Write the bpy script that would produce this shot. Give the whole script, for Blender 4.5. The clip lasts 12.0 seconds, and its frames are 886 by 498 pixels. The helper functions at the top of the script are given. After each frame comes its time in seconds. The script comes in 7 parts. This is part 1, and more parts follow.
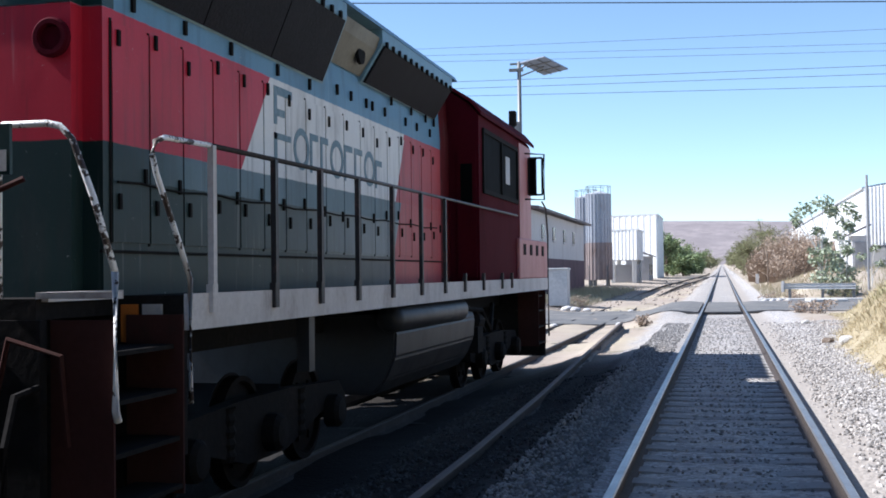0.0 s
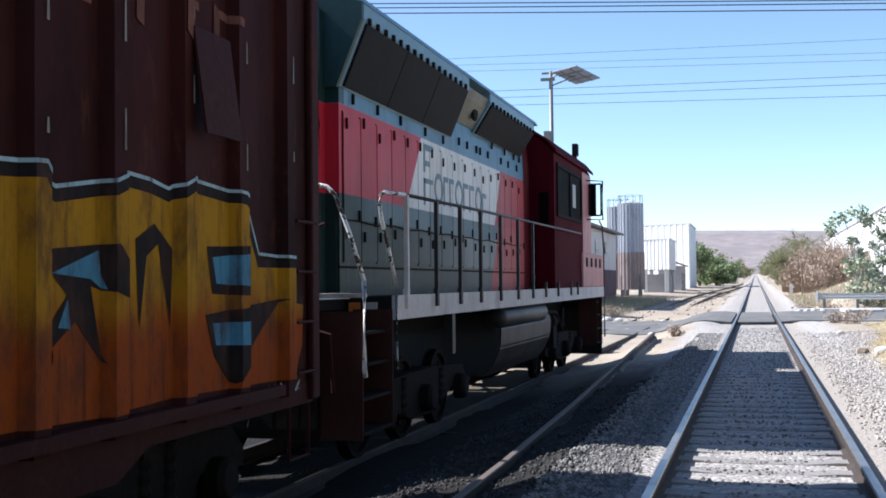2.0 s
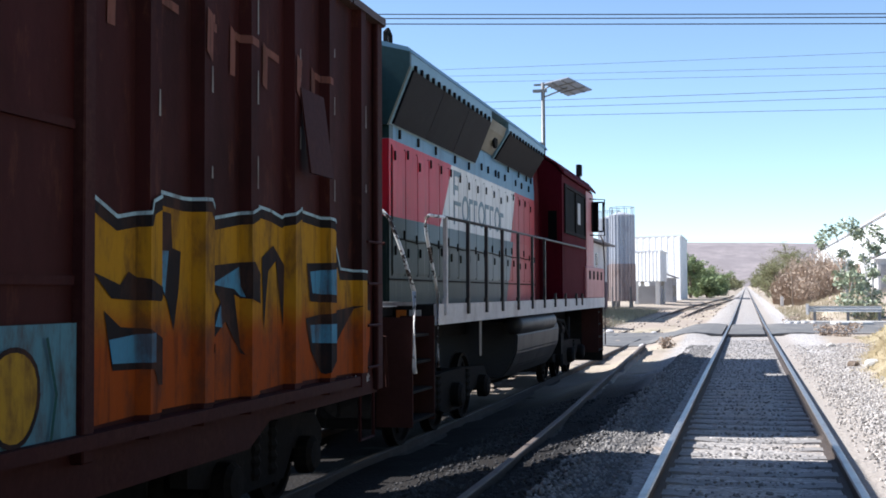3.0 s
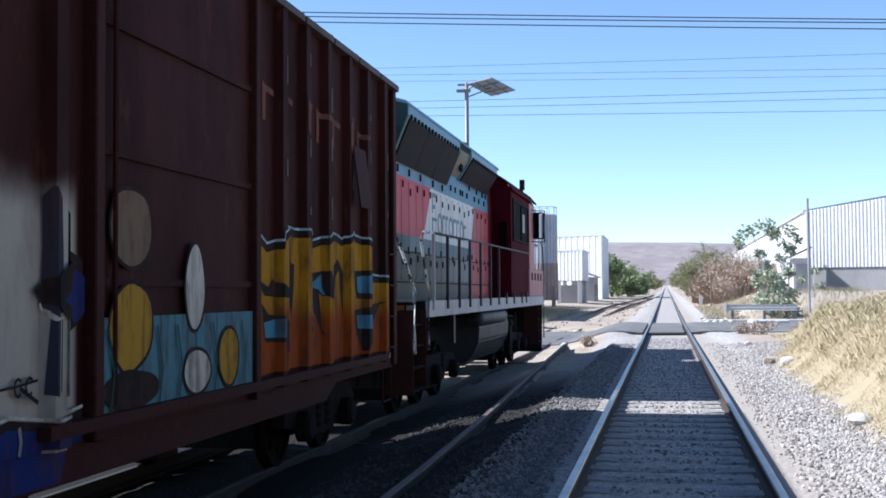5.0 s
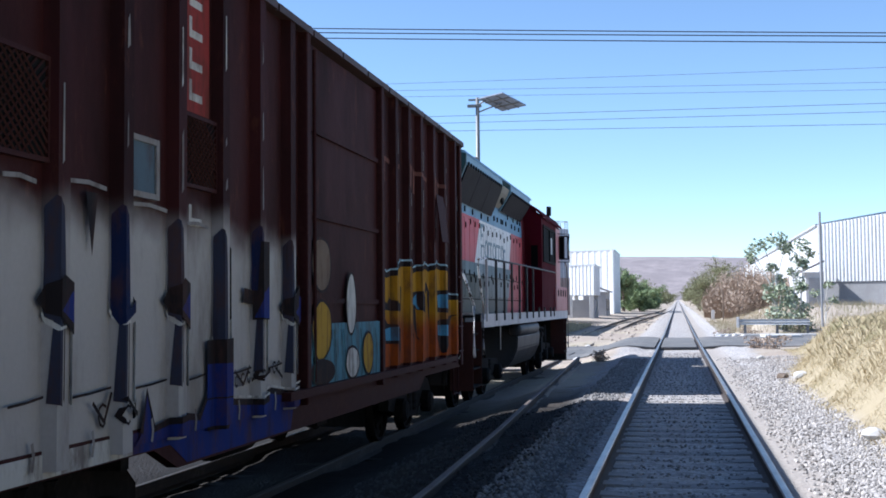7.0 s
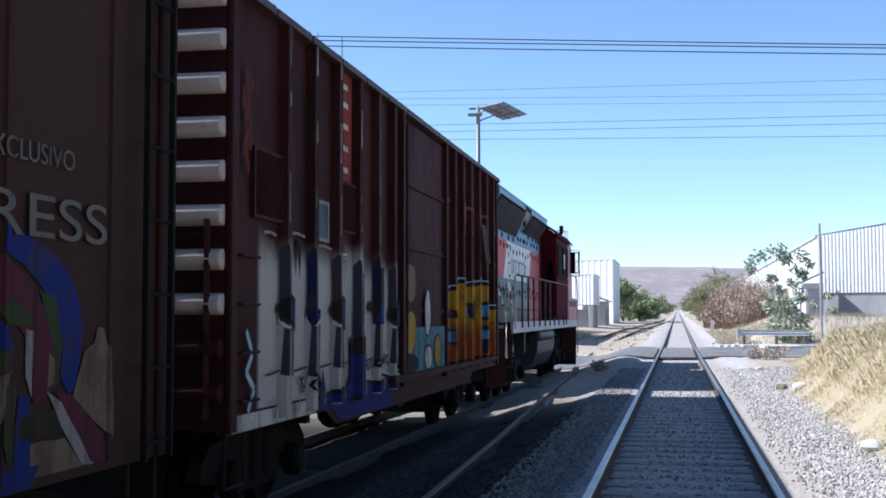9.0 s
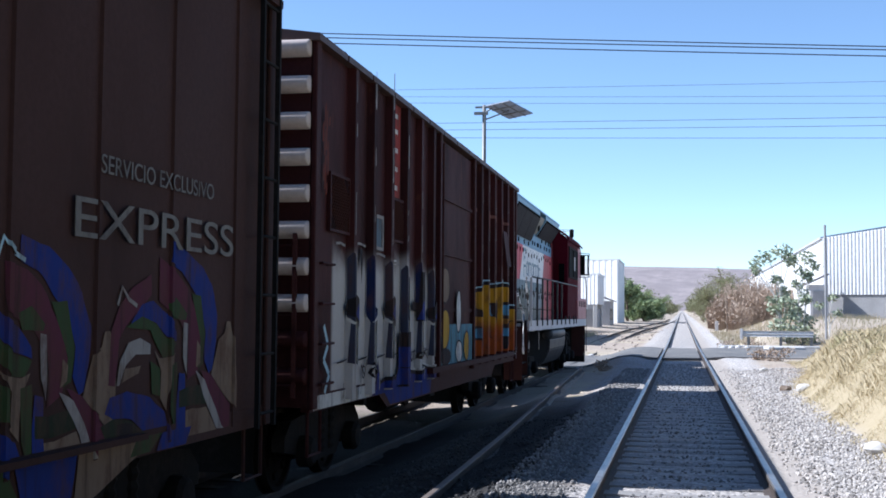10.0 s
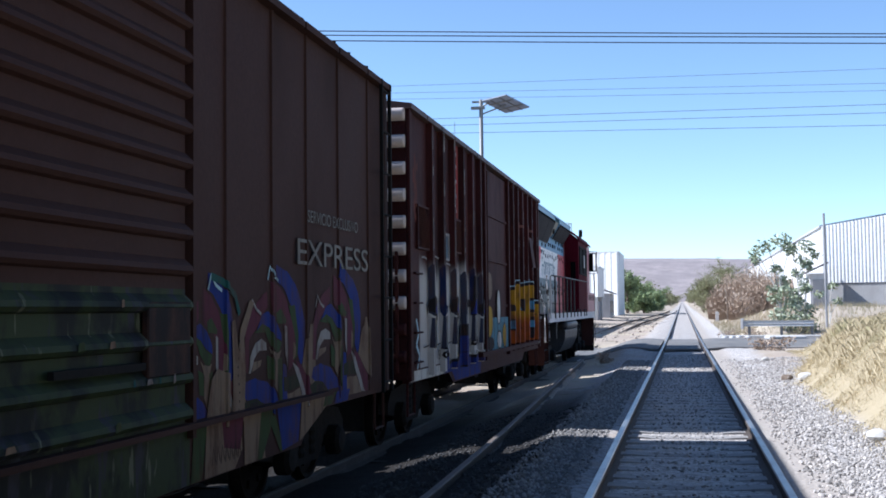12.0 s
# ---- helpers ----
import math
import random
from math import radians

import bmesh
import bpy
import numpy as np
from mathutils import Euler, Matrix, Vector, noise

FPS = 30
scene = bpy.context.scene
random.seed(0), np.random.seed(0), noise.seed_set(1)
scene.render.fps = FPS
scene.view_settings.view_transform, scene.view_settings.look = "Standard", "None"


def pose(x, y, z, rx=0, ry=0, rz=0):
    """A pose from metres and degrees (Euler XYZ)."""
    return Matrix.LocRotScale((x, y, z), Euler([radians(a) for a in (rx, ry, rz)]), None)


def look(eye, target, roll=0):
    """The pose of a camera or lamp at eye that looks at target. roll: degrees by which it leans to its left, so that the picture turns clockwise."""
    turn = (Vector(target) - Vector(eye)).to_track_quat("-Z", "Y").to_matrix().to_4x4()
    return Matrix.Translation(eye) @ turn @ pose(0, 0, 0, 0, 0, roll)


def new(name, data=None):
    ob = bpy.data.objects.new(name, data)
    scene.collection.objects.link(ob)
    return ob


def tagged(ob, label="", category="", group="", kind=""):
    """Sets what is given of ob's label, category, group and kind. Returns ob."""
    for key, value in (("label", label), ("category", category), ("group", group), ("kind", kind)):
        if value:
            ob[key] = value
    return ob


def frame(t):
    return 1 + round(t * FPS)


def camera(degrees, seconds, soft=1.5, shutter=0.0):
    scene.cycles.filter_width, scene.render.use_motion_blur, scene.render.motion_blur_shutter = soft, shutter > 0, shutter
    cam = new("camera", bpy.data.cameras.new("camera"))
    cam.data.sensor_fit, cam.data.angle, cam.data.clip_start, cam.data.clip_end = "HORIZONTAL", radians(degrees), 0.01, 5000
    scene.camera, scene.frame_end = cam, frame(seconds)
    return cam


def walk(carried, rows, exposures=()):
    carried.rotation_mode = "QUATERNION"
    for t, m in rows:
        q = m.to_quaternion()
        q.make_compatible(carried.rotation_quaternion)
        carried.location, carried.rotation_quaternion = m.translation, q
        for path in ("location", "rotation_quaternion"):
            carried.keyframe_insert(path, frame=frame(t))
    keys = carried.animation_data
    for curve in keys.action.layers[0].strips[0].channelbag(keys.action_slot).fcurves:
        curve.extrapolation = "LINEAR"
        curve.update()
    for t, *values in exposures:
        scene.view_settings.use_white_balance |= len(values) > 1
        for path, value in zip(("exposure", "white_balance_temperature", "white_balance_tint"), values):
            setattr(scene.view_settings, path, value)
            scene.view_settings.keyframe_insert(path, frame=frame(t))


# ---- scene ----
# ---- camera and its path ----
EYE = (0.0, 0.0, 1.415)
cam = camera(40.652, 12.0, soft=1.75)
PATH = [
    (0.0, look(EYE, (-22.690, 97.370, 3.497), -0.662)),
    (0.5, look(EYE, (-21.941, 97.527, 4.087), -0.207)),
    (1.0, look(EYE, (-20.304, 97.864, 4.646), -0.132)),
    (1.5, look(EYE, (-23.806, 97.049, 5.262), -0.646)),
    (2.0, look(EYE, (-25.234, 96.721, 4.306), -0.562)),
    (2.5, look(EYE, (-25.226, 96.689, 5.272), -0.466)),
    (4.5, look(EYE, (-19.206, 98.083, 4.709), 0.038)),
    (5.0, look(EYE, (-18.296, 98.243, 5.104), -0.342)),
    (5.5, look(EYE, (-18.826, 98.113, 5.818), -0.498)),
    (6.0, look(EYE, (-19.120, 98.037, 6.229), -0.242)),
    (6.5, look(EYE, (-19.004, 98.067, 6.070), -0.374)),
    (7.0, look(EYE, (-19.205, 98.014, 6.365), -0.481)),
    (9.0, look(EYE, (-19.173, 97.982, 7.068), -0.066)),
    (9.5, look(EYE, (-19.318, 97.966, 6.845), 0.279)),
    (10.0, look(EYE, (-19.569, 97.912, 6.925), 0.459)),
    (10.5, look(EYE, (-19.524, 97.914, 7.041), 0.349)),
    (11.0, look(EYE, (-19.649, 97.910, 6.664), -0.069)),
    (11.5, look(EYE, (-19.856, 97.865, 6.724), -0.256)),
    (12.0, look(EYE, (-19.516, 97.943, 6.545), -0.601)),
]
walk(cam, PATH, exposures=[(0.0, 0.84, 5830, 11), (1.2, 0.86, 5830, 11), (2.7, 0.94, 6060, 11), (4.3, 0.86, 5780, 11), (6.0, 0.80, 5580, 11), (12.0, 0.80, 5580, 11)])

# ---- sky and sun ----
world = bpy.data.worlds.new("world")
scene.world = world
world.use_nodes = True
wn = world.node_tree.nodes
sky = wn.new("ShaderNodeTexSky")
sky.sky_type = "NISHITA"
sky.sun_disc = False
sky.sun_elevation = radians(44)
sky.sun_rotation = radians(268)
sky.air_density, sky.dust_density, sky.ozone_density, sky.altitude = 0.9, 0.7, 0.6, 2200
wn["Background"].inputs["Strength"].default_value = 0.117
tone = wn.new("ShaderNodeMix")
tone.data_type, tone.blend_type = "RGBA", "MULTIPLY"
tone.inputs[0].default_value = 1.0
tone.inputs[7].default_value = (0.975, 1.0, 0.975, 1.0)
world.node_tree.links.new(sky.outputs["Color"], tone.inputs[6])
world.node_tree.links.new(tone.outputs[2], wn["Background"].inputs["Color"])
sun_data = bpy.data.lights.new("sun", "SUN")
sun_data.energy, sun_data.angle, sun_data.color = 5.0, radians(0.55), (1.0, 0.95, 0.88)
sun = new("sun", sun_data)
sun.matrix_world = look((-30, -1.1, 29.2), (0, 0, 0))

# ---- small builders ----
SX, SZ = -5.04, -0.48          # centre line and railhead of the siding
HALF = 0.7525                  # half the distance between railheads
RISE0, RISE = 60.0, 0.0057     # the line climbs gently past the road


def climb(y):
    return max(0.0, y - RISE0) * RISE


def box(bm, x0, x1, y0, y1, z0, z1):
    v = [bm.verts.new((x, y, z)) for z in (z0, z1) for y in (y0, y1) for x in (x0, x1)]
    for f in ((0, 2, 3, 1), (4, 5, 7, 6), (0, 1, 5, 4), (2, 6, 7, 3), (0, 4, 6, 2), (1, 3, 7, 5)):
        bm.faces.new([v[i] for i in f])
    return v


def prism(bm, pts, axis, a, b):
    """Extrudes a 2D outline (in order) along one axis from a to b."""
    def at(p, w):
        return {"x": (w, p[0], p[1]), "y": (p[0], w, p[1]), "z": (p[0], p[1], w)}[axis]
    lo, hi = [bm.verts.new(at(p, a)) for p in pts], [bm.verts.new(at(p, b)) for p in pts]
    n = len(pts)
    for i in range(n):
        bm.faces.new((lo[i], lo[(i + 1) % n], hi[(i + 1) % n], hi[i]))
    bm.faces.new(lo[::-1]), bm.faces.new(hi)


def tube(bm, pts, r, n=8, caps=True):
    """A round bar along a list of points."""
    pts = [Vector(p) for p in pts]
    rings = []
    for i, p in enumerate(pts):
        d = (pts[min(i + 1, len(pts) - 1)] - pts[max(i - 1, 0)]).normalized()
        q = d.to_track_quat("Z", "Y").to_matrix()
        rings.append([bm.verts.new(p + q @ Vector((r * math.cos(k * math.tau / n), r * math.sin(k * math.tau / n), 0))) for k in range(n)])
    for a, b in zip(rings, rings[1:]):
        for k in range(n):
            bm.faces.new((a[k], a[(k + 1) % n], b[(k + 1) % n], b[k]))
    if caps:
        bm.faces.new(rings[0][::-1]), bm.faces.new(rings[-1])


def lathe(bm, profile, axis="x", n=28, at=(0, 0, 0)):
    """Turns (offset along the axis, radius) pairs round an axis."""
    rings = []
    for o, r in profile:
        ring = []
        for k in range(n):
            c, s = r * math.cos(k * math.tau / n), r * math.sin(k * math.tau / n)
            v = {"x": (o, c, s), "y": (c, o, s), "z": (c, s, o)}[axis]
            ring.append(bm.verts.new(Vector(v) + Vector(at)))
        rings.append(ring)
    for a, b in zip(rings, rings[1:]):
        for k in range(n):
            bm.faces.new((a[k], a[(k + 1) % n], b[(k + 1) % n], b[k]))
    bm.faces.new(rings[0][::-1]), bm.faces.new(rings[-1])


def finish(bm, smooth=False):
    bmesh.ops.recalc_face_normals(bm, faces=bm.faces[:])
    me = bpy.data.meshes.new("mesh")
    bm.to_mesh(me)
    bm.free()
    if smooth:
        for p in me.polygons:
            p.use_smooth = True
    return me


def bevelled(bm, w=0.015, seg=2):
    bmesh.ops.recalc_face_normals(bm, faces=bm.faces[:])
    bmesh.ops.bevel(bm, geom=bm.edges[:], offset=w, segments=seg, affect="EDGES", clamp_overlap=True)
    return bm


def part(name, bm, material, parent=None, label="", smooth=False, origin=(0, 0, 0)):
    """One mesh object under a thing or under a part; the bmesh is in the place's own coordinates less origin."""
    if origin != (0, 0, 0):
        bmesh.ops.translate(bm, verts=bm.verts[:], vec=-Vector(origin))
    me = finish(bm, smooth)
    ob = new(name, me)
    me.materials.append(material)
    if parent is not None:
        ob.parent = parent
    if label:
        ob["label"] = label
    return ob


def thing(name, at, label, category, group="", kind=""):
    ob = new(name)
    ob.location = at
    ob.empty_display_size = 0.2
    return tagged(ob, label, category, group, kind)


# ---- materials ----
class Nodes:
    """Short hand for building a node tree."""

    def __init__(self, name):
        self.m = bpy.data.materials.new(name)
        self.m.use_nodes = True
        self.t = self.m.node_tree
        self.b = self.t.nodes["Principled BSDF"]
        self.co = self.t.nodes.new("ShaderNodeTexCoord").outputs["Object"]

    def set(self, socket, value):
        if hasattr(value, "links"):
            self.t.links.new(value, socket)
        elif isinstance(value, tuple) and len(value) == 3 and socket.type == "RGBA":
            socket.default_value = (*value, 1)
        else:
            socket.default_value = value

    def math(self, op, a, b=0.0, clamp=False):
        n = self.t.nodes.new("ShaderNodeMath")
        n.operation, n.use_clamp = op, clamp
        self.set(n.inputs[0], a), self.set(n.inputs[1], b)
        return n.outputs[0]

    def noise(self, scale, detail=4.0, rough=0.55, stretch=(1, 1, 1), vec=None):
        mp = self.t.nodes.new("ShaderNodeMapping")
        mp.inputs["Scale"].default_value = stretch
        self.t.links.new(vec or self.co, mp.inputs["Vector"])
        n = self.t.nodes.new("ShaderNodeTexNoise")
        n.inputs["Scale"].default_value, n.inputs["Detail"].default_value, n.inputs["Roughness"].default_value = scale, detail, rough
        self.t.links.new(mp.outputs[0], n.inputs["Vector"])
        return n.outputs["Fac"]

    def cells(self, scale, feature="F1", out="Distance"):
        n = self.t.nodes.new("ShaderNodeTexVoronoi")
        n.feature = feature
        n.inputs["Scale"].default_value = scale
        self.t.links.new(self.co, n.inputs["Vector"])
        return n.outputs[out]

    def ramp(self, fac, lo, hi):
        n = self.t.nodes.new("ShaderNodeMapRange")
        n.interpolation_type = "SMOOTHSTEP"
        self.set(n.inputs[0], fac)
        n.inputs[1].default_value, n.inputs[2].default_value = lo, hi
        return n.outputs[0]

    def mix(self, fac, a, b, mode="MIX"):
        n = self.t.nodes.new("ShaderNodeMix")
        n.data_type, n.blend_type = "RGBA", mode
        self.set(n.inputs[0], fac), self.set(n.inputs[6], a), self.set(n.inputs[7], b)
        return n.outputs[2]

    def xyz(self):
        n = self.t.nodes.new("ShaderNodeSeparateXYZ")
        self.t.links.new(self.co, n.inputs[0])
        return n.outputs

    def random(self):
        return self.t.nodes.new("ShaderNodeObjectInfo").outputs["Random"]

    def island(self):
        return self.t.nodes.new("ShaderNodeNewGeometry").outputs["Random Per Island"]

    def bump(self, height, strength=0.3, dist=0.02):
        n = self.t.nodes.new("ShaderNodeBump")
        n.inputs["Strength"].default_value, n.inputs["Distance"].default_value = strength, dist
        self.t.links.new(height, n.inputs["Height"])
        self.t.links.new(n.outputs[0], self.b.inputs["Normal"])

    def done(self, color, rough=0.6, metal=0.0, spec=0.5):
        self.set(self.b.inputs["Base Color"], color)
        self.set(self.b.inputs["Roughness"], rough)
        self.set(self.b.inputs["Metallic"], metal)
        self.b.inputs["Specular IOR Level"].default_value = spec
        return self.m


def worn(name, color, dirt, amount=0.5, rough=0.55, metal=0.0, grain=18.0, stain=1.6, relief=0.25, streak=1.0, spec=0.3):
    """A surface with fine grain and larger stains that run down."""
    n = Nodes(name)
    big = n.noise(stain, 6, 0.65, (1, 1, 1 / (1 + streak)))
    fine = n.noise(grain, 5, 0.6)
    mask = n.ramp(n.math("ADD", n.math("MULTIPLY", big, 0.7), n.math("MULTIPLY", fine, 0.3)), 0.62 - 0.3 * amount, 0.78 - 0.1 * amount)
    c = n.mix(mask, color, dirt)
    c = n.mix(0.35, c, n.mix(n.ramp(fine, 0.3, 0.7), (0.5, 0.5, 0.5), (1, 1, 1)), "MULTIPLY")
    n.bump(fine, relief, 0.01)
    return n.done(c, n.math("ADD", rough - 0.12, n.math("MULTIPLY", big, 0.24)), metal, spec)


def gravel_material(name, a, b, dirt, scale=22.0):
    n = Nodes(name)
    cell = n.cells(scale, out="Color")
    sep = n.t.nodes.new("ShaderNodeSeparateColor")
    n.t.links.new(cell, sep.inputs[0])
    dist = n.cells(scale)
    c = n.mix(sep.outputs[0], a, b)
    c = n.mix(n.ramp(dist, 0.25, 0.6), c, tuple(v * 0.45 for v in a))
    c = n.mix(n.ramp(n.noise(0.9, 6, 0.65), 0.45, 0.62), c, dirt)
    n.bump(n.math("SUBTRACT", 1.0, dist), 0.9, 0.03)
    return n.done(c, 0.9, 0, 0.2)


def ground_material():
    n = Nodes("ground")
    x, y, z = n.xyz()
    big, mid, fine = n.noise(0.12, 6, 0.6), n.noise(1.1, 6, 0.65), n.noise(26, 5, 0.6)
    earth = n.mix(mid, (0.30, 0.24, 0.19), (0.46, 0.39, 0.33))
    straw = n.mix(fine, (0.36, 0.30, 0.22), (0.52, 0.45, 0.35))
    c = n.mix(n.ramp(big, 0.42, 0.62), earth, straw)
    c = n.mix(n.ramp(n.noise(0.5, 5, 0.6), 0.58, 0.72), c, (0.16, 0.15, 0.08))
    # the stone bed round the main line
    cell = n.cells(24, out="Color")
    sep = n.t.nodes.new("ShaderNodeSeparateColor")
    n.t.links.new(cell, sep.inputs[0])
    stone = n.mix(sep.outputs[0], (0.24, 0.225, 0.215), (0.50, 0.465, 0.44))
    stone = n.mix(n.ramp(mid, 0.5, 0.7), stone, (0.40, 0.34, 0.29))
    stone = n.mix(n.math("MULTIPLY", n.ramp(x, 0.8, 1.1), 0.6), stone, n.mix(sep.outputs[0], (0.30, 0.28, 0.27), (0.64, 0.60, 0.57)))
    strip = n.math("SUBTRACT", 1.0, n.ramp(n.math("ADD", x, n.math("MULTIPLY", n.math("SUBTRACT", n.noise(2.2, 5), 0.5), 0.7)), 1.25, 1.6))
    strip = n.math("MULTIPLY", strip, n.ramp(x, 0.78, 0.9))
    stone = n.mix(n.math("MULTIPLY", strip, 0.8), stone, n.mix(fine, (0.30, 0.262, 0.23), (0.42, 0.37, 0.325)))
    wob = n.math("ADD", n.math("ABSOLUTE", n.math("ADD", x, -0.1)), n.math("MULTIPLY", n.math("SUBTRACT", n.noise(1.6, 4), 0.5), 0.9))
    bed = n.math("SUBTRACT", 1.0, n.ramp(wob, 2.0, 2.5))
    c = n.mix(bed, c, stone)
    # yard earth on the far side of the siding: dark dirt plus painted shade
    yard = n.math("MULTIPLY", n.ramp(n.math("MULTIPLY", x, -1.0), 6.2, 7.4), n.math("MULTIPLY", n.ramp(y, 56, 62), n.math("SUBTRACT", 1.0, n.ramp(y, 104, 125))))
    c = n.mix(n.math("MULTIPLY", yard, n.ramp(mid, 0.05, 0.42)), c, (0.10, 0.09, 0.085))
    # straw under the grass of the bank
    bank = n.math("MULTIPLY", n.ramp(n.math("SUBTRACT", x, n.math("MULTIPLY", n.ramp(y, 23, 38), 1.35)), 1.9, 2.35), n.math("SUBTRACT", 1.0, n.ramp(y, 38, 44)))
    c = n.mix(bank, c, n.mix(n.noise(7, 6, 0.7), (0.29, 0.24, 0.155), (0.41, 0.345, 0.235)))
    # siding ground, darkened to carry the shade beside the train
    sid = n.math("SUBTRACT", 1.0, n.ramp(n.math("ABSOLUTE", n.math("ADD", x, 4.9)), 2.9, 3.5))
    siding_shade = n.mix(mid, (0.008, 0.0075, 0.0075), (0.022, 0.019, 0.018))
    # the same shade put into the shoulder's colour, left of the main line
    painted_strip = n.math("MULTIPLY", n.ramp(n.math("MULTIPLY", x, -1.0), 0.85, 1.15), n.math("SUBTRACT", 1.0, n.ramp(y, 12, 24)))
    c = n.mix(n.math("MULTIPLY", painted_strip, 0.85), c, (0.05, 0.05, 0.053))
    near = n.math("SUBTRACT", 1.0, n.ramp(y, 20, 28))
    c = n.mix(n.math("MULTIPLY", n.math("MULTIPLY", sid, near), 0.95), c, siding_shade)
    n.bump(n.math("MULTIPLY", n.math("ADD", n.math("MULTIPLY", fine, 0.5), n.math("SUBTRACT", 1.0, n.cells(24))), n.math("MULTIPLY", n.math("SUBTRACT", 1.0, n.math("MULTIPLY", bank, 0.85)), n.math("SUBTRACT", 1.0, n.math("MULTIPLY", strip, 0.5)))), 0.7, 0.03)
    return n.done(c, 0.95, 0, 0.15)


GROUND = ground_material()
ROAD = worn("asphalt", (0.15, 0.148, 0.146), (0.29, 0.265, 0.24), 0.6, 0.9, grain=40, stain=0.8, relief=0.5)
RAIL_SIDE = worn("rail_rust", (0.070, 0.056, 0.050), (0.13, 0.108, 0.098), 0.5, 0.8, 0.1, grain=30, relief=0.3)
RAIL_HEAD = worn("rail_steel", (0.42, 0.40, 0.385), (0.28, 0.24, 0.21), 0.4, 0.38, 0.85, grain=30, stain=2.5, relief=0.05)
RAIL_DULL = worn("siding_rail_steel", (0.05, 0.042, 0.037), (0.09, 0.078, 0.07), 0.35, 0.65, 0.2, grain=30, stain=2.5, relief=0.1)
RAIL_OLD = worn("old_rail_rust", (0.17, 0.138, 0.12), (0.11, 0.075, 0.058), 0.4, 0.7, 0.2, grain=30, stain=2.5, relief=0.2)
TIE = worn("concrete_tie", (0.30, 0.285, 0.275), (0.19, 0.172, 0.16), 0.5, 0.9, grain=25, stain=3, relief=0.4)
EARTH = worn("packed_earth", (0.27, 0.215, 0.17), (0.40, 0.34, 0.28), 0.5, 0.95, grain=22, stain=2.5, relief=0.6, streak=0)
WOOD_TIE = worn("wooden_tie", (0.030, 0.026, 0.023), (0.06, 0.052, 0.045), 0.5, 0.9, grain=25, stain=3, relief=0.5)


def smooth(a, b, v):
    t = min(1.0, max(0.0, (v - a) / (b - a)))
    return t * t * (3 - 2 * t)


def siding_x(y):
    """Past the road the siding draws in towards the main line."""
    return SX + 3.3 * smooth(52, 230, y)


def bank_edge(y):
    """Where the grassy bank beside the line begins to rise."""
    return 2.05 + 1.35 * smooth(23, 38, y)


def ground_z(x, y):
    z = -0.160 + 0.032 * smooth(0.70, 0.92, abs(x))
    if x < 0:
        z += -0.20 * smooth(1.45, 2.3, -x) - 0.29 * smooth(2.6, 3.9, -x) * (1 - smooth(46, 70, y))
        z += 0.15 * smooth(7, 10, -x)
    else:
        z += 0.05 * smooth(1.6, 2.4, x)
        e = bank_edge(y)
        bank = smooth(e, e + 1.25, x) * 1.05 + smooth(e + 1.0, e + 5.5, x) * 0.75
        z += bank * (1 - 0.85 * smooth(36.5, 41, y)) + 0.75 * math.exp(-((x - 4.7) / 1.2) ** 2 - ((y - 63.5) / 1.4) ** 2) + 1.1 * smooth(3.5, 9, x) * smooth(62, 76, y)
    # level where the road crosses
    if abs(x) > 1.35:
        k = smooth(38, 44, y) * (1 - smooth(58, 64, y))
        z = z * (1 - k) + k * (-0.05 - 0.47 * smooth(1.9, 3.9, -x) + 0.3 * smooth(7, 10, -x))
    if abs(x) > 1.5:
        z += 0.06 * (noise.noise((x * 0.8, y * 0.5, 0)) + 0.5 * noise.noise((x * 2.3, y * 2.1, 3)))
    return z + climb(y)


def build_ground():
    xs = [-2500, -600, -200, -80, -40, -25, -16, -12, -10, -9, -8] + sorted([round(-7.5 + 0.3 * i, 2) for i in range(31)] + [round(1.65 + 0.15 * i, 2) for i in range(58)] + [-1.0, -0.72, 0.72, 1.0]) + [11, 12.5, 15, 20, 28, 45, 90, 250, 700, 2500]
    ys = [-60, -20, -8] + [round(-3 + 0.6 * i, 2) for i in range(20)] + [round(9 + 0.3 * i, 2) for i in range(115)] + [round(43.8 + 0.6 * i, 2) for i in range(48)] + [74, 78, 84, 92, 104, 120, 150, 190, 250, 350, 500, 800, 1400, 2400, 3600]
    verts = [(x, y, ground_z(x, y)) for y in ys for x in xs]
    w = len(xs)
    faces = [(j * w + i, j * w + i + 1, (j + 1) * w + i + 1, (j + 1) * w + i) for j in range(len(ys) - 1) for i in range(w - 1)]
    me = bpy.data.meshes.new("ground")
    me.from_pydata(verts, [], faces)
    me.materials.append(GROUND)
    for p in me.polygons:
        p.use_smooth = True
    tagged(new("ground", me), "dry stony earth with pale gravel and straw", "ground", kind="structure")


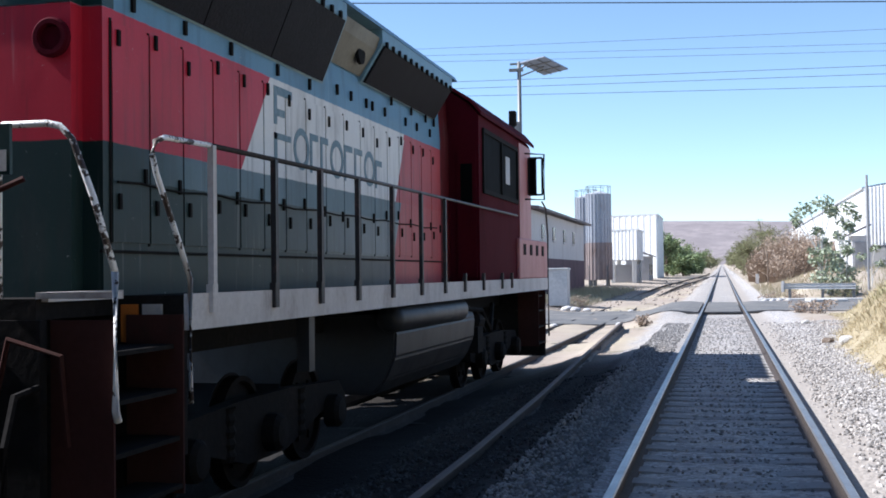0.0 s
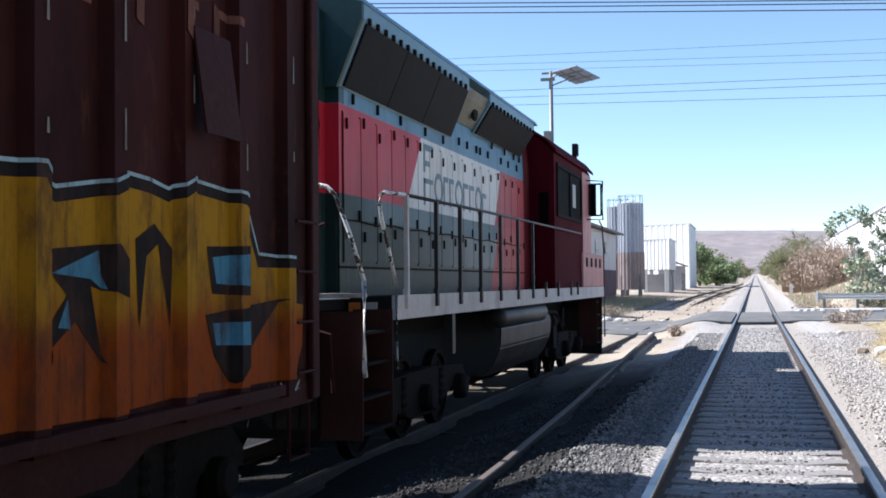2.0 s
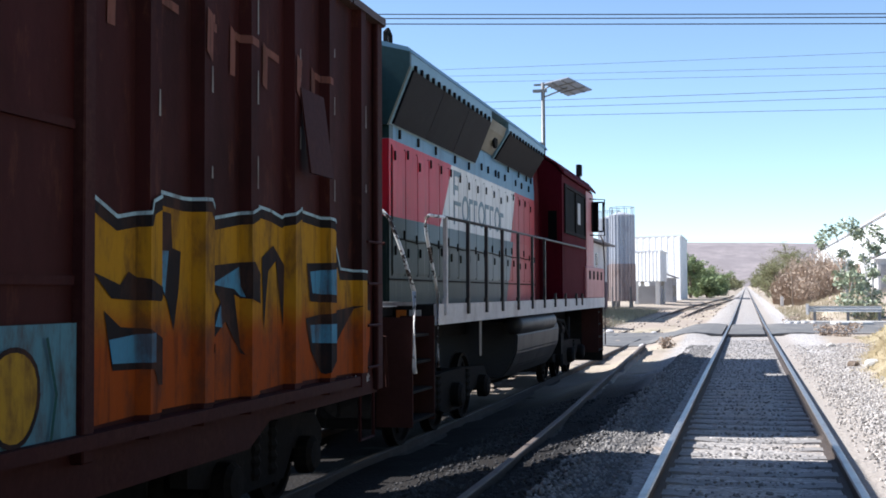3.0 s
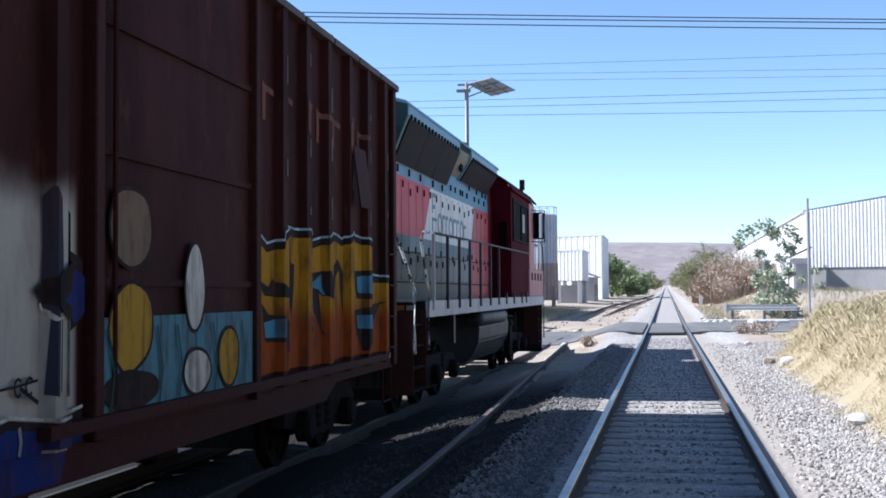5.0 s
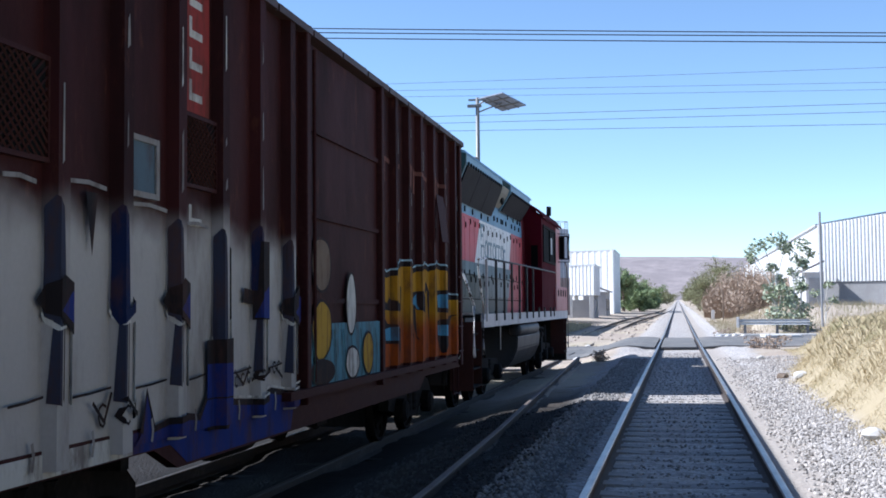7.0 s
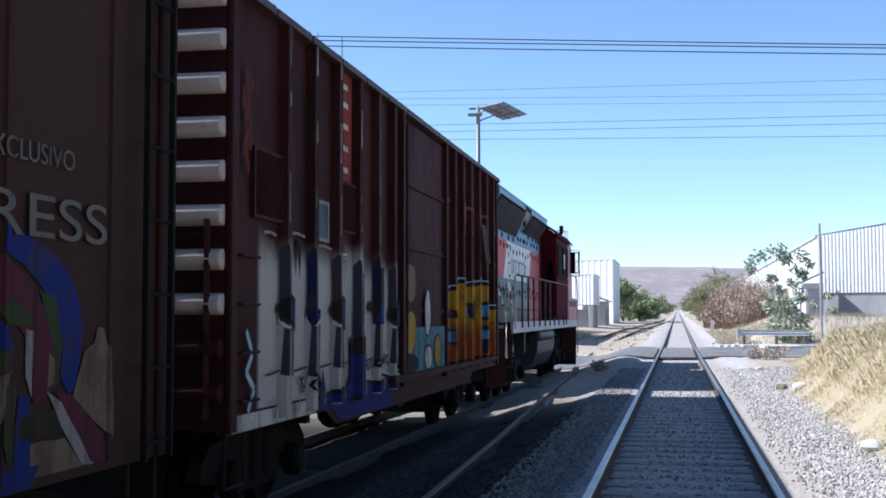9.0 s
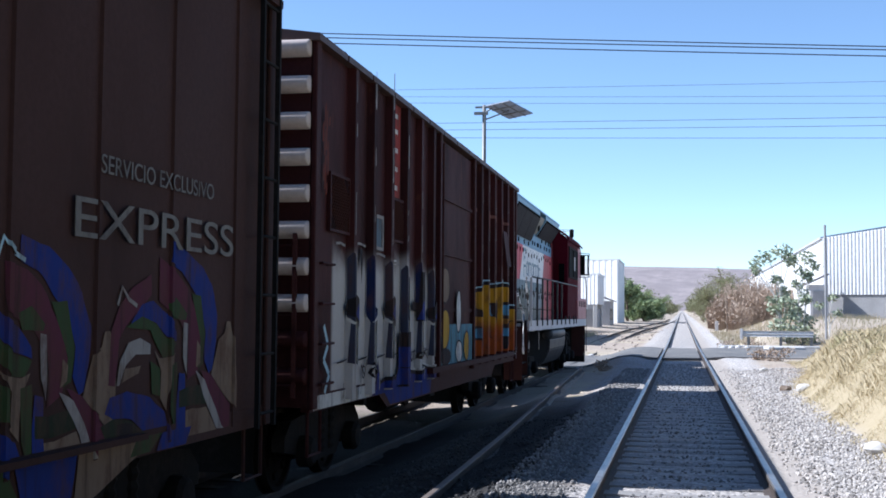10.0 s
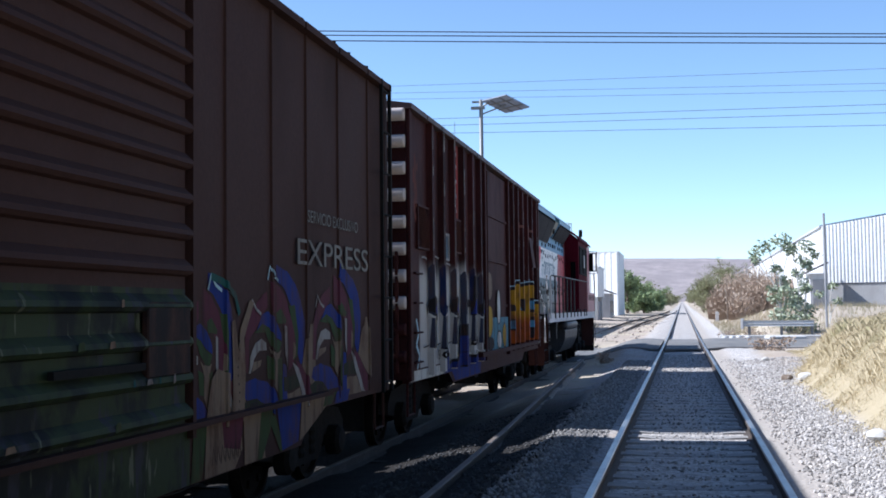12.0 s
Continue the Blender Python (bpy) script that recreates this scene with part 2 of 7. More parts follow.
def build_road():
    bm = bmesh.new()
    xs = [-40, -20, -16, -12, -10, -9, -8, -7.4, -6.8, -6.2, -5.79, -4.29, -3.8, -3.3, -2.8, -2.3, -1.8, -1.4, -0.86]
    for side in (xs, [0.86, 1.4, 1.8, 2.4, 3, 3.6, 4.4, 5.2, 6, 7, 8, 10, 16, 28, 40], [-0.64, 0, 0.64]):
        rows = []
        for y in (44.0, 45, 46, 47.2, 48.4, 49.6, 50.8, 52, 53.2, 54.4, 55.5, 56.5, 57.5):
            rows.append([bm.verts.new((x, y + 0.35 * noise.noise((x * 0.3, y, 5)), (ground_z(x, y) + 0.045) if abs(x) > 1.2 else -0.05)) for x in side])
        for a, b in zip(rows, rows[1:]):
            for i in range(len(side) - 1):
                bm.faces.new((a[i], a[i + 1], b[i + 1], b[i]))
    ext = bmesh.ops.extrude_face_region(bm, geom=bm.faces[:])
    bmesh.ops.translate(bm, verts=[v for v in ext["geom"] if isinstance(v, bmesh.types.BMVert)], vec=(0, 0, -0.06))
    road = part("road", bm, ROAD)
    tagged(road, "worn grey asphalt road crossing the rails", "road", kind="structure")


def rail_mesh(path, head):
    """Both materials: a rusty web and foot, a bright running surface."""
    prof = [(-0.07, -0.16), (0.07, -0.16), (0.07, -0.145), (0.012, -0.125), (0.012, -0.05), (0.036, -0.04), (0.036, -0.012),
            (0.028, 0.0), (-0.028, 0.0), (-0.036, -0.012), (-0.036, -0.04), (-0.012, -0.05), (-0.012, -0.125), (-0.07, -0.145)]
    bm = bmesh.new()
    rings = [[bm.verts.new((x + px, y, z + pz)) for px, pz in prof] for x, y, z in path]
    n = len(prof)
    for a, b in zip(rings, rings[1:]):
        for i in range(n):
            f = bm.faces.new((a[i], a[(i + 1) % n], b[(i + 1) % n], b[i]))
            f.material_index = 1 if i in (6, 7, 8) else 0
    bm.faces.new(rings[0]), bm.faces.new(rings[-1])
    me = finish(bm)
    me.materials.append(RAIL_SIDE), me.materials.append(head)
    return me


def build_tracks():
    main = thing("main_track", (0, 0, 0), "straight railway line with worn steel rails on concrete ties", "railway track", kind="structure")
    main.location.x = 0.03
    ys = [-20, 0, 20, 40, 60, 80, 110, 150, 200, 300, 500, 900, 1600, 2300]
    for s in (-1, 1):
        new("rail", rail_mesh([(s * HALF, y, climb(y)) for y in ys], RAIL_HEAD)).parent = main
    bm = bmesh.new()
    prism(bm, [(-1.3, -0.26), (-1.3, -0.19), (-0.98, -0.165), (-0.86, -0.135), (-0.6, -0.135), (-0.35, -0.155), (0.35, -0.155), (0.6, -0.135), (0.86, -0.135), (0.98, -0.165), (1.3, -0.19), (1.3, -0.26)], "y", -0.12, 0.12)
    tie = finish(bm)
    tie.materials.append(TIE)
    y = 2.0
    while y < 42:
        ob = new("tie", tie)
        ob.parent, ob.location = main, (random.uniform(-0.02, 0.02), y + random.uniform(-0.02, 0.02), random.uniform(-0.014, 0.0) - 0.012 * smooth(15, 22, y))
        ob.rotation_euler = (0, 0, random.uniform(-0.012, 0.012))
        y += 0.585
    siding = thing("siding_track", (0, 0, 0), "dirty railway siding with rusty rails on old wooden ties", "railway track", kind="structure")
    sy = [-40, -10, 10, 30, 45, 55, 65, 80, 95, 110, 130, 150, 170, 190, 210, 230, 250]
    for s in (-1, 1):
        new("rail", rail_mesh([(siding_x(y) + s * HALF, y, SZ + 0.40 * smooth(52, 110, y) + climb(y)) for y in sy], RAIL_DULL)).parent = siding
    bm = bmesh.new()
    box(bm, -1.25, 1.25, -0.11, 0.11, -0.34, -0.145)
    wood = finish(bm)
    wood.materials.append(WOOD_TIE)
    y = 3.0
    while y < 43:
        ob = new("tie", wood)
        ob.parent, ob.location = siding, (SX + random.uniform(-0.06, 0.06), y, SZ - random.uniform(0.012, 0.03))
        ob.rotation_euler = (0, 0, random.uniform(-0.03, 0.03))
        y += 0.62
    # an old rail left lying beside the siding
    pts = [(-2.12, 2), (-2.18, 7), (-2.25, 10.8), (-2.4, 16), (-2.61, 22.5), (-2.84, 31), (-2.98, 36.5)]
    old = new("loose_rail", rail_mesh([(x, y, ground_z(x, y) + 0.12 + 0.12 * smooth(20, 33, y)) for x, y in pts], RAIL_OLD))
    tagged(old, "old rusty steel rail lying in the gravel", "rail")
    bm = bmesh.new()
    rows = []
    for k in range(34):
        y = 21 + 0.5 * k
        x = -2.56 - 0.029 * (y - 21)
        top = ground_z(x, y) + 0.12 * smooth(20, 33, y) * (1 - smooth(36.8, 37.6, y)) + 0.02 * noise.noise((y * 1.7, 0, 3))
        rows.append([bm.verts.new((x + dx + 0.03 * noise.noise((y * 2, dx, 1)), y, z)) for dx, z in ((0.13, ground_z(x, y) - 0.05), (0.08, top - 0.02), (0.0, top), (-0.08, top - 0.03), (-0.2, ground_z(x, y) - 0.06))])
    for a, b in zip(rows, rows[1:]):
        for i in range(4):
            bm.faces.new((a[i], b[i], b[i + 1], a[i + 1]))
    tagged(part("earth_edge", bm, EARTH, smooth=True), "low edge of packed dry earth along the old rail", "earth bank", kind="structure")


build_ground()
build_road()
build_tracks()

# ---- the distance and the buildings ----
HILL = worn("hill_scrub", (0.27, 0.235, 0.235), (0.38, 0.325, 0.31), 0.5, 1.0, grain=0.03, stain=0.004, relief=0.0)
WHITE = worn("white_sheet", (0.80, 0.80, 0.80), (0.55, 0.52, 0.48), 0.25, 0.5, grain=6, stain=0.5, relief=0.05)
SHEET = worn("galvanised_sheet", (0.62, 0.63, 0.65), (0.42, 0.40, 0.38), 0.35, 0.45, 0.3, grain=6, stain=0.6, relief=0.05)
SILO = worn("silo_sheet", (0.40, 0.41, 0.45), (0.28, 0.26, 0.26), 0.35, 0.5, 0.2, grain=6, stain=0.9, relief=0.05)
RUSTSHEET = worn("rust_stained_sheet", (0.34, 0.27, 0.25), (0.20, 0.13, 0.11), 0.5, 0.7, 0.1, grain=8, stain=1.2, relief=0.1)
PLASTER = worn("white_plaster", (0.60, 0.58, 0.57), (0.36, 0.33, 0.31), 0.4, 0.9, grain=9, stain=0.7, relief=0.2)
MAROON_WALL = worn("purple_wall_paint", (0.13, 0.085, 0.10), (0.08, 0.06, 0.06), 0.5, 0.9, grain=9, stain=0.7, relief=0.2)
ROOFDARK = worn("dark_roof_sheet", (0.14, 0.12, 0.12), (0.24, 0.2, 0.18), 0.4, 0.7, grain=8, stain=0.8)
BLOCKWALL = worn("grey_block_wall", (0.38, 0.37, 0.37), (0.26, 0.25, 0.24), 0.5, 0.9, grain=10, stain=0.8, relief=0.3)
DARKGLASS = worn("dark_window", (0.03, 0.035, 0.04), (0.06, 0.06, 0.06), 0.3, 0.2, grain=5)
CONCRETE = worn("pale_concrete", (0.60, 0.58, 0.55), (0.36, 0.33, 0.30), 0.4, 0.9, grain=14, stain=1.5, relief=0.3)
GALV = worn("galvanised_steel", (0.20, 0.205, 0.21), (0.14, 0.125, 0.12), 0.35, 0.5, 0.4, grain=20, stain=3, relief=0.08)
GUARD = worn("pale_galvanised_beam", (0.68, 0.67, 0.66), (0.48, 0.45, 0.42), 0.35, 0.5, 0.2, grain=12, stain=1.5, relief=0.1)
PANEL = worn("solar_cells", (0.05, 0.055, 0.08), (0.10, 0.10, 0.12), 0.3, 0.25, grain=5, relief=0.0)
PANEL_BACK = worn("solar_panel_back", (0.26, 0.30, 0.38), (0.16, 0.18, 0.23), 0.4, 0.6, grain=6, relief=0.0)
BARK = worn("bark", (0.16, 0.12, 0.09), (0.28, 0.23, 0.19), 0.5, 0.9, grain=30, stain=4, relief=0.5)
WIRE = worn("cable", (0.05, 0.055, 0.06), (0.1, 0.1, 0.1), 0.3, 0.6)


def build_hill():
    bm = bmesh.new()
    xs = range(-2400, 2401, 60)
    rows = []
    for j, (y, k) in enumerate(((2500, -0.05), (2650, 0.28), (2800, 0.62), (2950, 0.88), (3100, 1.0), (3350, 1.0))):
        rows.append([bm.verts.new((x, y + 60 * noise.noise((x / 300, j, 1)), k * (128 + 10 * noise.noise((x / 420, 0, 2)) + 5 * noise.noise((x / 90, j, 7)) - 12 * smooth(-100, 500, x)))) for x in xs])
    for a, b in zip(rows, rows[1:]):
        for i in range(len(a) - 1):
            bm.faces.new((a[i], a[i + 1], b[i + 1], b[i]))
    tagged(part("backdrop", bm, HILL, smooth=True), "long flat-topped hill covered in dry scrub", "hill", kind="structure")


def ribbed(bm, p0, p1, z0, z1, top1=None, pitch=0.5, depth=0.06, out=(0, -1)):
    """An upright sheet from p0 to p1 with trapezoid ribs; its top may slope to top1."""
    (x0, y0), (x1, y1) = p0, p1
    length = math.hypot(x1 - x0, y1 - y0)
    n = max(2, int(length / pitch))
    cols = []
    for i in range(n):
        for f, d in ((0.0, 0), (0.42, 0), (0.52, 1), (0.88, 1)):
            t = (i + f) / n
            x, y = x0 + (x1 - x0) * t + out[0] * depth * d, y0 + (y1 - y0) * t + out[1] * depth * d
            zt = z1 if top1 is None else z1 + (top1 - z1) * t
            cols.append((bm.verts.new((x, y, z0)), bm.verts.new((x, y, zt))))
    cols.append((bm.verts.new((x1, y1, z0)), bm.verts.new((x1, y1, z1 if top1 is None else top1))))
    for a, b in zip(cols, cols[1:]):
        bm.faces.new((a[0], b[0], b[1], a[1]))


def hall(name, label, x0, x1, y0, y1, zb, zt, sheet, side_mat, ridge=0.6, pitch=0.8, skew=0.0):
    """A sheet-clad hall: ribbed front, ribbed side, roof."""
    t = thing(name, ((x0 + x1) / 2, (y0 + y1) / 2, zb), label, "building")
    o = tuple(t.location)
    for w, (p0, p1, out, m) in enumerate((((x0, y0 + skew), (x1, y0), (0, -1), sheet), ((x1, y0), (x1, y1), (1, 0), side_mat),
                                          ((x0, y1), (x0, y0 + skew), (-1, 0), side_mat), ((x1, y1), (x0, y1), (0, 1), sheet))):
        bm = bmesh.new()
        ribbed(bm, p0, p1, zb, zt, None, pitch, 0.07, out)
        part("wall", bm, m, t, origin=o)
    bm = bmesh.new()
    prism(bm, [(x0, y0 + skew - 0.15), (x1 + 0.15, y0 - 0.15), (x1 + 0.15, y1), (x0, y1)], "z", zt, zt + ridge)
    part("roof", bm, side_mat, t, origin=o)
    return t, o


def build_left_buildings():
    hall("warehouse", "large white sheet-clad warehouse", -21, -9.06, 175, 193, 0.3, 9.6, WHITE, SHEET, 0.2, 1.0, 6.0)
    t, o = hall("storage_bin", "white ribbed storage bin raised on concrete legs", -11.75, -8.86, 130, 139, 2.7, 5.9, WHITE, SHEET, 0.15, 0.45, 1.6)
    for x in (-11.5, -9.2):
        for y in (130.6, 138.3):
            bm = bmesh.new()
            box(bm, x - 0.22, x + 0.22, y - 0.22, y + 0.22, 0.0, 2.75)
            part("leg", bevelled(bm, 0.03, 1), CONCRETE, t, origin=o)
    bm = bmesh.new()
    box(bm, -11.6, -9.2, 132, 138, 0.2, 2.2)
    part("plinth", bm, BLOCKWALL, t, origin=o)
    t = thing("yard_shed", (-9.3, 152, 0.3), "small dark-roofed shed between white halls", "shed")
    o = tuple(t.location)
    bm = bmesh.new()
    box(bm, -11.5, -8.75, 149, 158, 0.2, 3.3)
    part("wall", bm, BLOCKWALL, t, origin=o)
    bm = bmesh.new()
    prism(bm, [(-11.9, 4.55), (-8.4, 3.25), (-8.4, 3.4), (-11.9, 4.7)], "y", 148.6, 158.4)
    part("roof", bm, ROOFDARK, t, origin=o)
    for y in (150.5, 153.5, 156.5):
        bm = bmesh.new()
        box(bm, -8.76, -8.70, y - 0.6, y + 0.6, 1.0, 2.4)
        part("opening", bm, DARKGLASS, t, origin=o)
    # two silos
    for x, y, r, z0, z1 in ((-10.95, 110, 1.12, 1.9, 8.55), (-12.5, 114, 1.05, 1.9, 8.5)):
        t = thing("silo", (x, y, 0), "tall grey ribbed steel silo with a railing on top", "silo", "silos")
        bm = bmesh.new()
        n = 22
        prof = []
        for k in range(n):
            for f, d in ((0.0, 0.0), (0.5, 0.0), (0.6, 0.06), (0.9, 0.06)):
                a = math.tau * (k + f) / n
                prof.append(((r + d) * math.cos(a), (r + d) * math.sin(a)))
        prism(bm, prof, "z", z0, z1)
        part("barrel", bm, SILO, t)
        bm = bmesh.new()
        lathe(bm, [(0.9, 0.25), (z0, r)], "z", 20)
        part("hopper", bm, SILO, t)
        bm = bmesh.new()
        prism(bm, [(p * 1.04, q * 1.04) for p, q in prof], "z", 0.7, 4.1)
        part("lower_casing", bm, RUSTSHEET, t, "rust-stained lower casing")
        bm = bmesh.new()
        lathe(bm, [(z1, r), (z1 + 0.25, r * 0.35), (z1 + 0.32, 0.1)], "z", 20)
        part("roof", bm, SHEET, t)
        for k in range(10):
            a = math.tau * k / 10
            bm = bmesh.new()
            tube(bm, [(r * math.cos(a), r * math.sin(a), z1), (r * math.cos(a), r * math.sin(a), z1 + 0.75)], 0.03, 5)
            part("railing_post", bm, GALV, t)
        bm = bmesh.new()
        tube(bm, [(r * math.cos(a * math.tau / 24), r * math.sin(a * math.tau / 24), z1 + 0.72) for a in range(25)], 0.025, 5)
        part("railing", bm, GALV, t)
        for k in range(4):
            a = math.tau * (k + 0.5) / 4
            bm = bmesh.new()
            box(bm, r * math.cos(a) - 0.1, r * math.cos(a) + 0.1, r * math.sin(a) - 0.1, r * math.sin(a) + 0.1, 0, z0 + 0.1)
            part("leg", bm, GALV, t)
    # the low house by the road
    t = thing("house", (-14, 84, 0), "two-storey plastered house with a dark sheet roof and purple lower wall", "house")
    o = tuple(t.location)
    bm = bmesh.new()
    box(bm, -17, -11, 70, 98, 2.35, 5.2)
    part("upper_wall", bm, PLASTER, t, origin=o)
    bm = bmesh.new()
    box(bm, -16.98, -10.97, 70.03, 97.97, -0.4, 2.35)
    part("lower_wall", bm, MAROON_WALL, t, "faded purple paint", origin=o)
    bm = bmesh.new()
    prism(bm, [(-17.4, 5.9), (-17.4, 6.05), (-10.4, 5.36), (-10.4, 5.2)], "y", 69.5, 98.6)
    part("roof", bm, ROOFDARK, t, origin=o)
    for y, z in ((75, 4.0), (80, 4.0), (85.5, 4.0), (91, 4.0)):
        bm = bmesh.new()
        box(bm, -11.02, -10.95, y - 0.55, y + 0.55, z - 0.45, z + 0.45)
        w = part("window", bm, DARKGLASS, t, origin=o)
        bm = bmesh.new()
        box(bm, -11.0, -10.88, y - 0.65, y + 0.65, z - 0.56, z - 0.46)
        part("sill", bm, PLASTER, w, origin=o)
    bm = bmesh.new()
    box(bm, -8.75, -7.75, 61.4, 62.4, -0.3, 1.55)
    box(bm, -8.8, -7.7, 61.35, 62.45, 1.55, 1.65)
    tagged(part("gate_pillar", bevelled(bm, 0.02, 1), PLASTER), "thick white plastered pillar beside the road", "pillar")


def build_right_shed():
    t = thing("shed", (18, 130, 2), "large white corrugated shed with a pitched roof", "shed")
    o = tuple(t.location)
    zb = 3.0
    bm = bmesh.new()
    ribbed(bm, (9.5, 85.33), (22, 79.5), zb, 6.9, 8.6, 0.24, 0.05)
    ribbed(bm, (22, 79.5), (34, 74), zb, 8.6, 7.0, 0.24, 0.05)
    part("gable_wall", bm, WHITE, t, "white corrugated sheet", origin=o)
    bm = bmesh.new()
    box(bm, 9.5, 9.8, 85.45, 175, 1.2, 6.9)
    part("side_wall", bm, WHITE, t, "smooth white wall", origin=o)
    bm = bmesh.new()
    prism(bm, [(9.5, 85.38), (34, 74.05), (34, 74.5), (9.5, 85.8)], "z", 0.9, 3.0)
    part("plinth", bm, BLOCKWALL, t, "grey block base wall", origin=o)
    bm = bmesh.new()
    prism(bm, [(9.35, 6.85), (22, 8.92), (34.3, 6.9), (34.3, 7.05), (22, 9.07), (9.35, 7.0)], "y", 85.6, 175.2)
    part("roof", bm, SHEET, t, origin=o)
    # lean-to by the corner
    bm = bmesh.new()
    box(bm, 8.3, 9.45, 82, 84.6, 1.0, 3.6)
    s = tagged(part("lean_to", bm, PLASTER), "small white lean-to against the shed", "lean-to")
    bm = bmesh.new()
    prism(bm, [(8.0, 3.55), (9.47, 4.25), (9.47, 4.35), (8.0, 3.65)], "y", 81.7, 84.75)
    part("roof", bm, ROOFDARK, s)
    bm = bmesh.new()
    box(bm, 8.45, 9.2, 81.93, 82.0, 1.5, 3.2)
    part("opening", bm, BLOCKWALL, s)


def build_poles():
    bm = bmesh.new()
    tube(bm, [(6.79, 60, 0.2), (6.79, 60, 3), (6.77, 60, 5.9)], 0.06, 8)
    tagged(part("wooden_pole", bm, BLOCKWALL), "slim weathered wooden pole", "pole")
    # street lamp with a solar panel
    x, y = -7.75, 47.0
    zt = 1.415 + 0.1771 * 47
    t = thing("street_lamp", (x, y, -0.3), "grey steel street lamp pole with a tilted solar panel", "street lamp")
    o = tuple(t.location)
    bm = bmesh.new()
    lathe(bm, [(-0.3, 0.12), (3, 0.10), (zt + 0.1, 0.075)], "z", 12, (x, y, 0))
    part("pole", bm, GALV, t, origin=o, smooth=True)
    bm = bmesh.new()
    c, u, v = Vector((x + 1.0, y, zt - 0.11)), Vector((0.91, 0.35, -0.11)), Vector((0.09, -0.60, 0.26))
    w = u.cross(v).normalized() * 0.025
    if w.z < 0:
        w = -w
    vs = [bm.verts.new(c + d + k * w) for k in (-1, 1) for d in (u, v, -u, -v)]
    for f in ((3, 2, 1, 0), (4, 5, 6, 7), (0, 1, 5, 4), (1, 2, 6, 5), (2, 3, 7, 6), (3, 0, 4, 7)):
        bm.faces.new([vs[i] for i in f])
    p = part("solar_panel", bm, PANEL_BACK, t, origin=o)
    bm = bmesh.new()
    for k in (0.3, 0.7):
        tube(bm, [u.lerp(v, k) + c - w * 1.8, (-v).lerp(-u, k) + c - w * 1.8], 0.025, 5)
        tube(bm, [u.lerp(-v, k) + c - w * 1.8, v.lerp(-u, k) + c - w * 1.8], 0.02, 5)
    tube(bm, [(x, y, zt - 0.2), c - u * 0.7 - w * 2], 0.03, 6)
    tube(bm, [(x, y, zt - 0.5), c - w * 2], 0.03, 6)
    part("frame", bm, GALV, p, origin=o)
    bm = bmesh.new()
    box(bm, x - 0.4, x + 0.15, y - 0.1, y + 0.1, zt - 0.28, zt - 0.18)
    box(bm, x - 0.36, x + 0.3, y - 0.04, y + 0.04, zt - 0.02, zt + 0.05)
    part("lamp_head", bm, GALV, t, origin=o)
    bm = bmesh.new()
    box(bm, x - 0.3, x - 0.02, y - 0.16, y + 0.16, zt - 2.75, zt - 2.3)
    part("battery_box", bevelled(bm, 0.02, 1), GALV, t, origin=o)
    # white marker post and the crash barrier
    bm = bmesh.new()
    box(bm, 2.92, 3.2, 109.9, 110.1, 0.2, 1.05)
    tagged(part("marker_post", bevelled(bm, 0.02, 1), PLASTER), "short white concrete post beside the line", "post")
    bm = bmesh.new()
    tube(bm, [(3.6, 100, -0.1), (3.6, 100, 1.5), (3.58, 100, 2.75)], 0.07, 6)
    tagged(part("wooden_post", bm, BARK), "slim dark wooden post among dry brush", "post")
    t = thing("guard_rail", (5, 59.0, 0), "pale grey steel guard rail along the road edge", "guard rail")
    bm = bmesh.new()
    prism(bm, [(58.95, 0.50), (59.03, 0.55), (59.03, 0.60), (58.95, 0.64), (59.03, 0.68), (59.03, 0.73), (58.95, 0.78),
               (58.94, 0.78), (59.02, 0.73), (59.02, 0.68), (58.94, 0.64), (59.02, 0.60), (59.02, 0.55), (58.94, 0.50)], "x", 2.85, 6.1)
    part("beam", bm, GUARD, t, origin=(5, 59.0, 0))
    for x in (3.1, 4.6, 6.0):
        bm = bmesh.new()
        box(bm, x - 0.06, x + 0.06, 59.04, 59.16, -0.3, 0.79)
        part("post", bm, GALV, t, origin=(5, 59.0, 0))
    bm = bmesh.new()
    box(bm, 2.72, 2.87, 58.88, 59.08, 0.36, 0.88)
    part("end_plate", bevelled(bm, 0.03, 2), PLASTER, t, origin=(5, 59.0, 0))
    t.rotation_euler = (0, 0, -0.16)


def build_wires():
    for y, xa, za, xb, zb, sag, r in WIRES:
        bm = bmesh.new()
        pts = []
        for i in range(33):
            k = i / 32
            pts.append((xa + (xb - xa) * k, y, za + (zb - za) * k - sag * 4 * k * (1 - k)))
        tube(bm, pts, r, 5)
        tagged(part("power_cable", bm, WIRE), "dark power cable hung across the line", "cable", "cables over the line")


WIRES = [
    (49, -45, 15.53, 45, 10.10, 0.25, 0.024),
    (49, -45, 15.28, 45, 10.05, 0.25, 0.024),
    (49, -45, 15.06, 45, 9.78, 0.25, 0.024),
    (72, -45, 15.91, 45, 14.88, 0.2, 0.010),
    (72, -45, 15.89, 45, 13.53, 0.2, 0.010),
    (72, -45, 15.52, 45, 13.08, 0.2, 0.010),
    (62, -45, 12.08, 45, 11.18, 0.15, 0.012),
    (62, -45, 11.79, 45, 10.68, 0.15, 0.012),
    (62, -45, 11.67, 45, 9.74, 0.15, 0.012),
]
build_hill()
build_left_buildings()
build_right_shed()
build_poles()
build_wires()

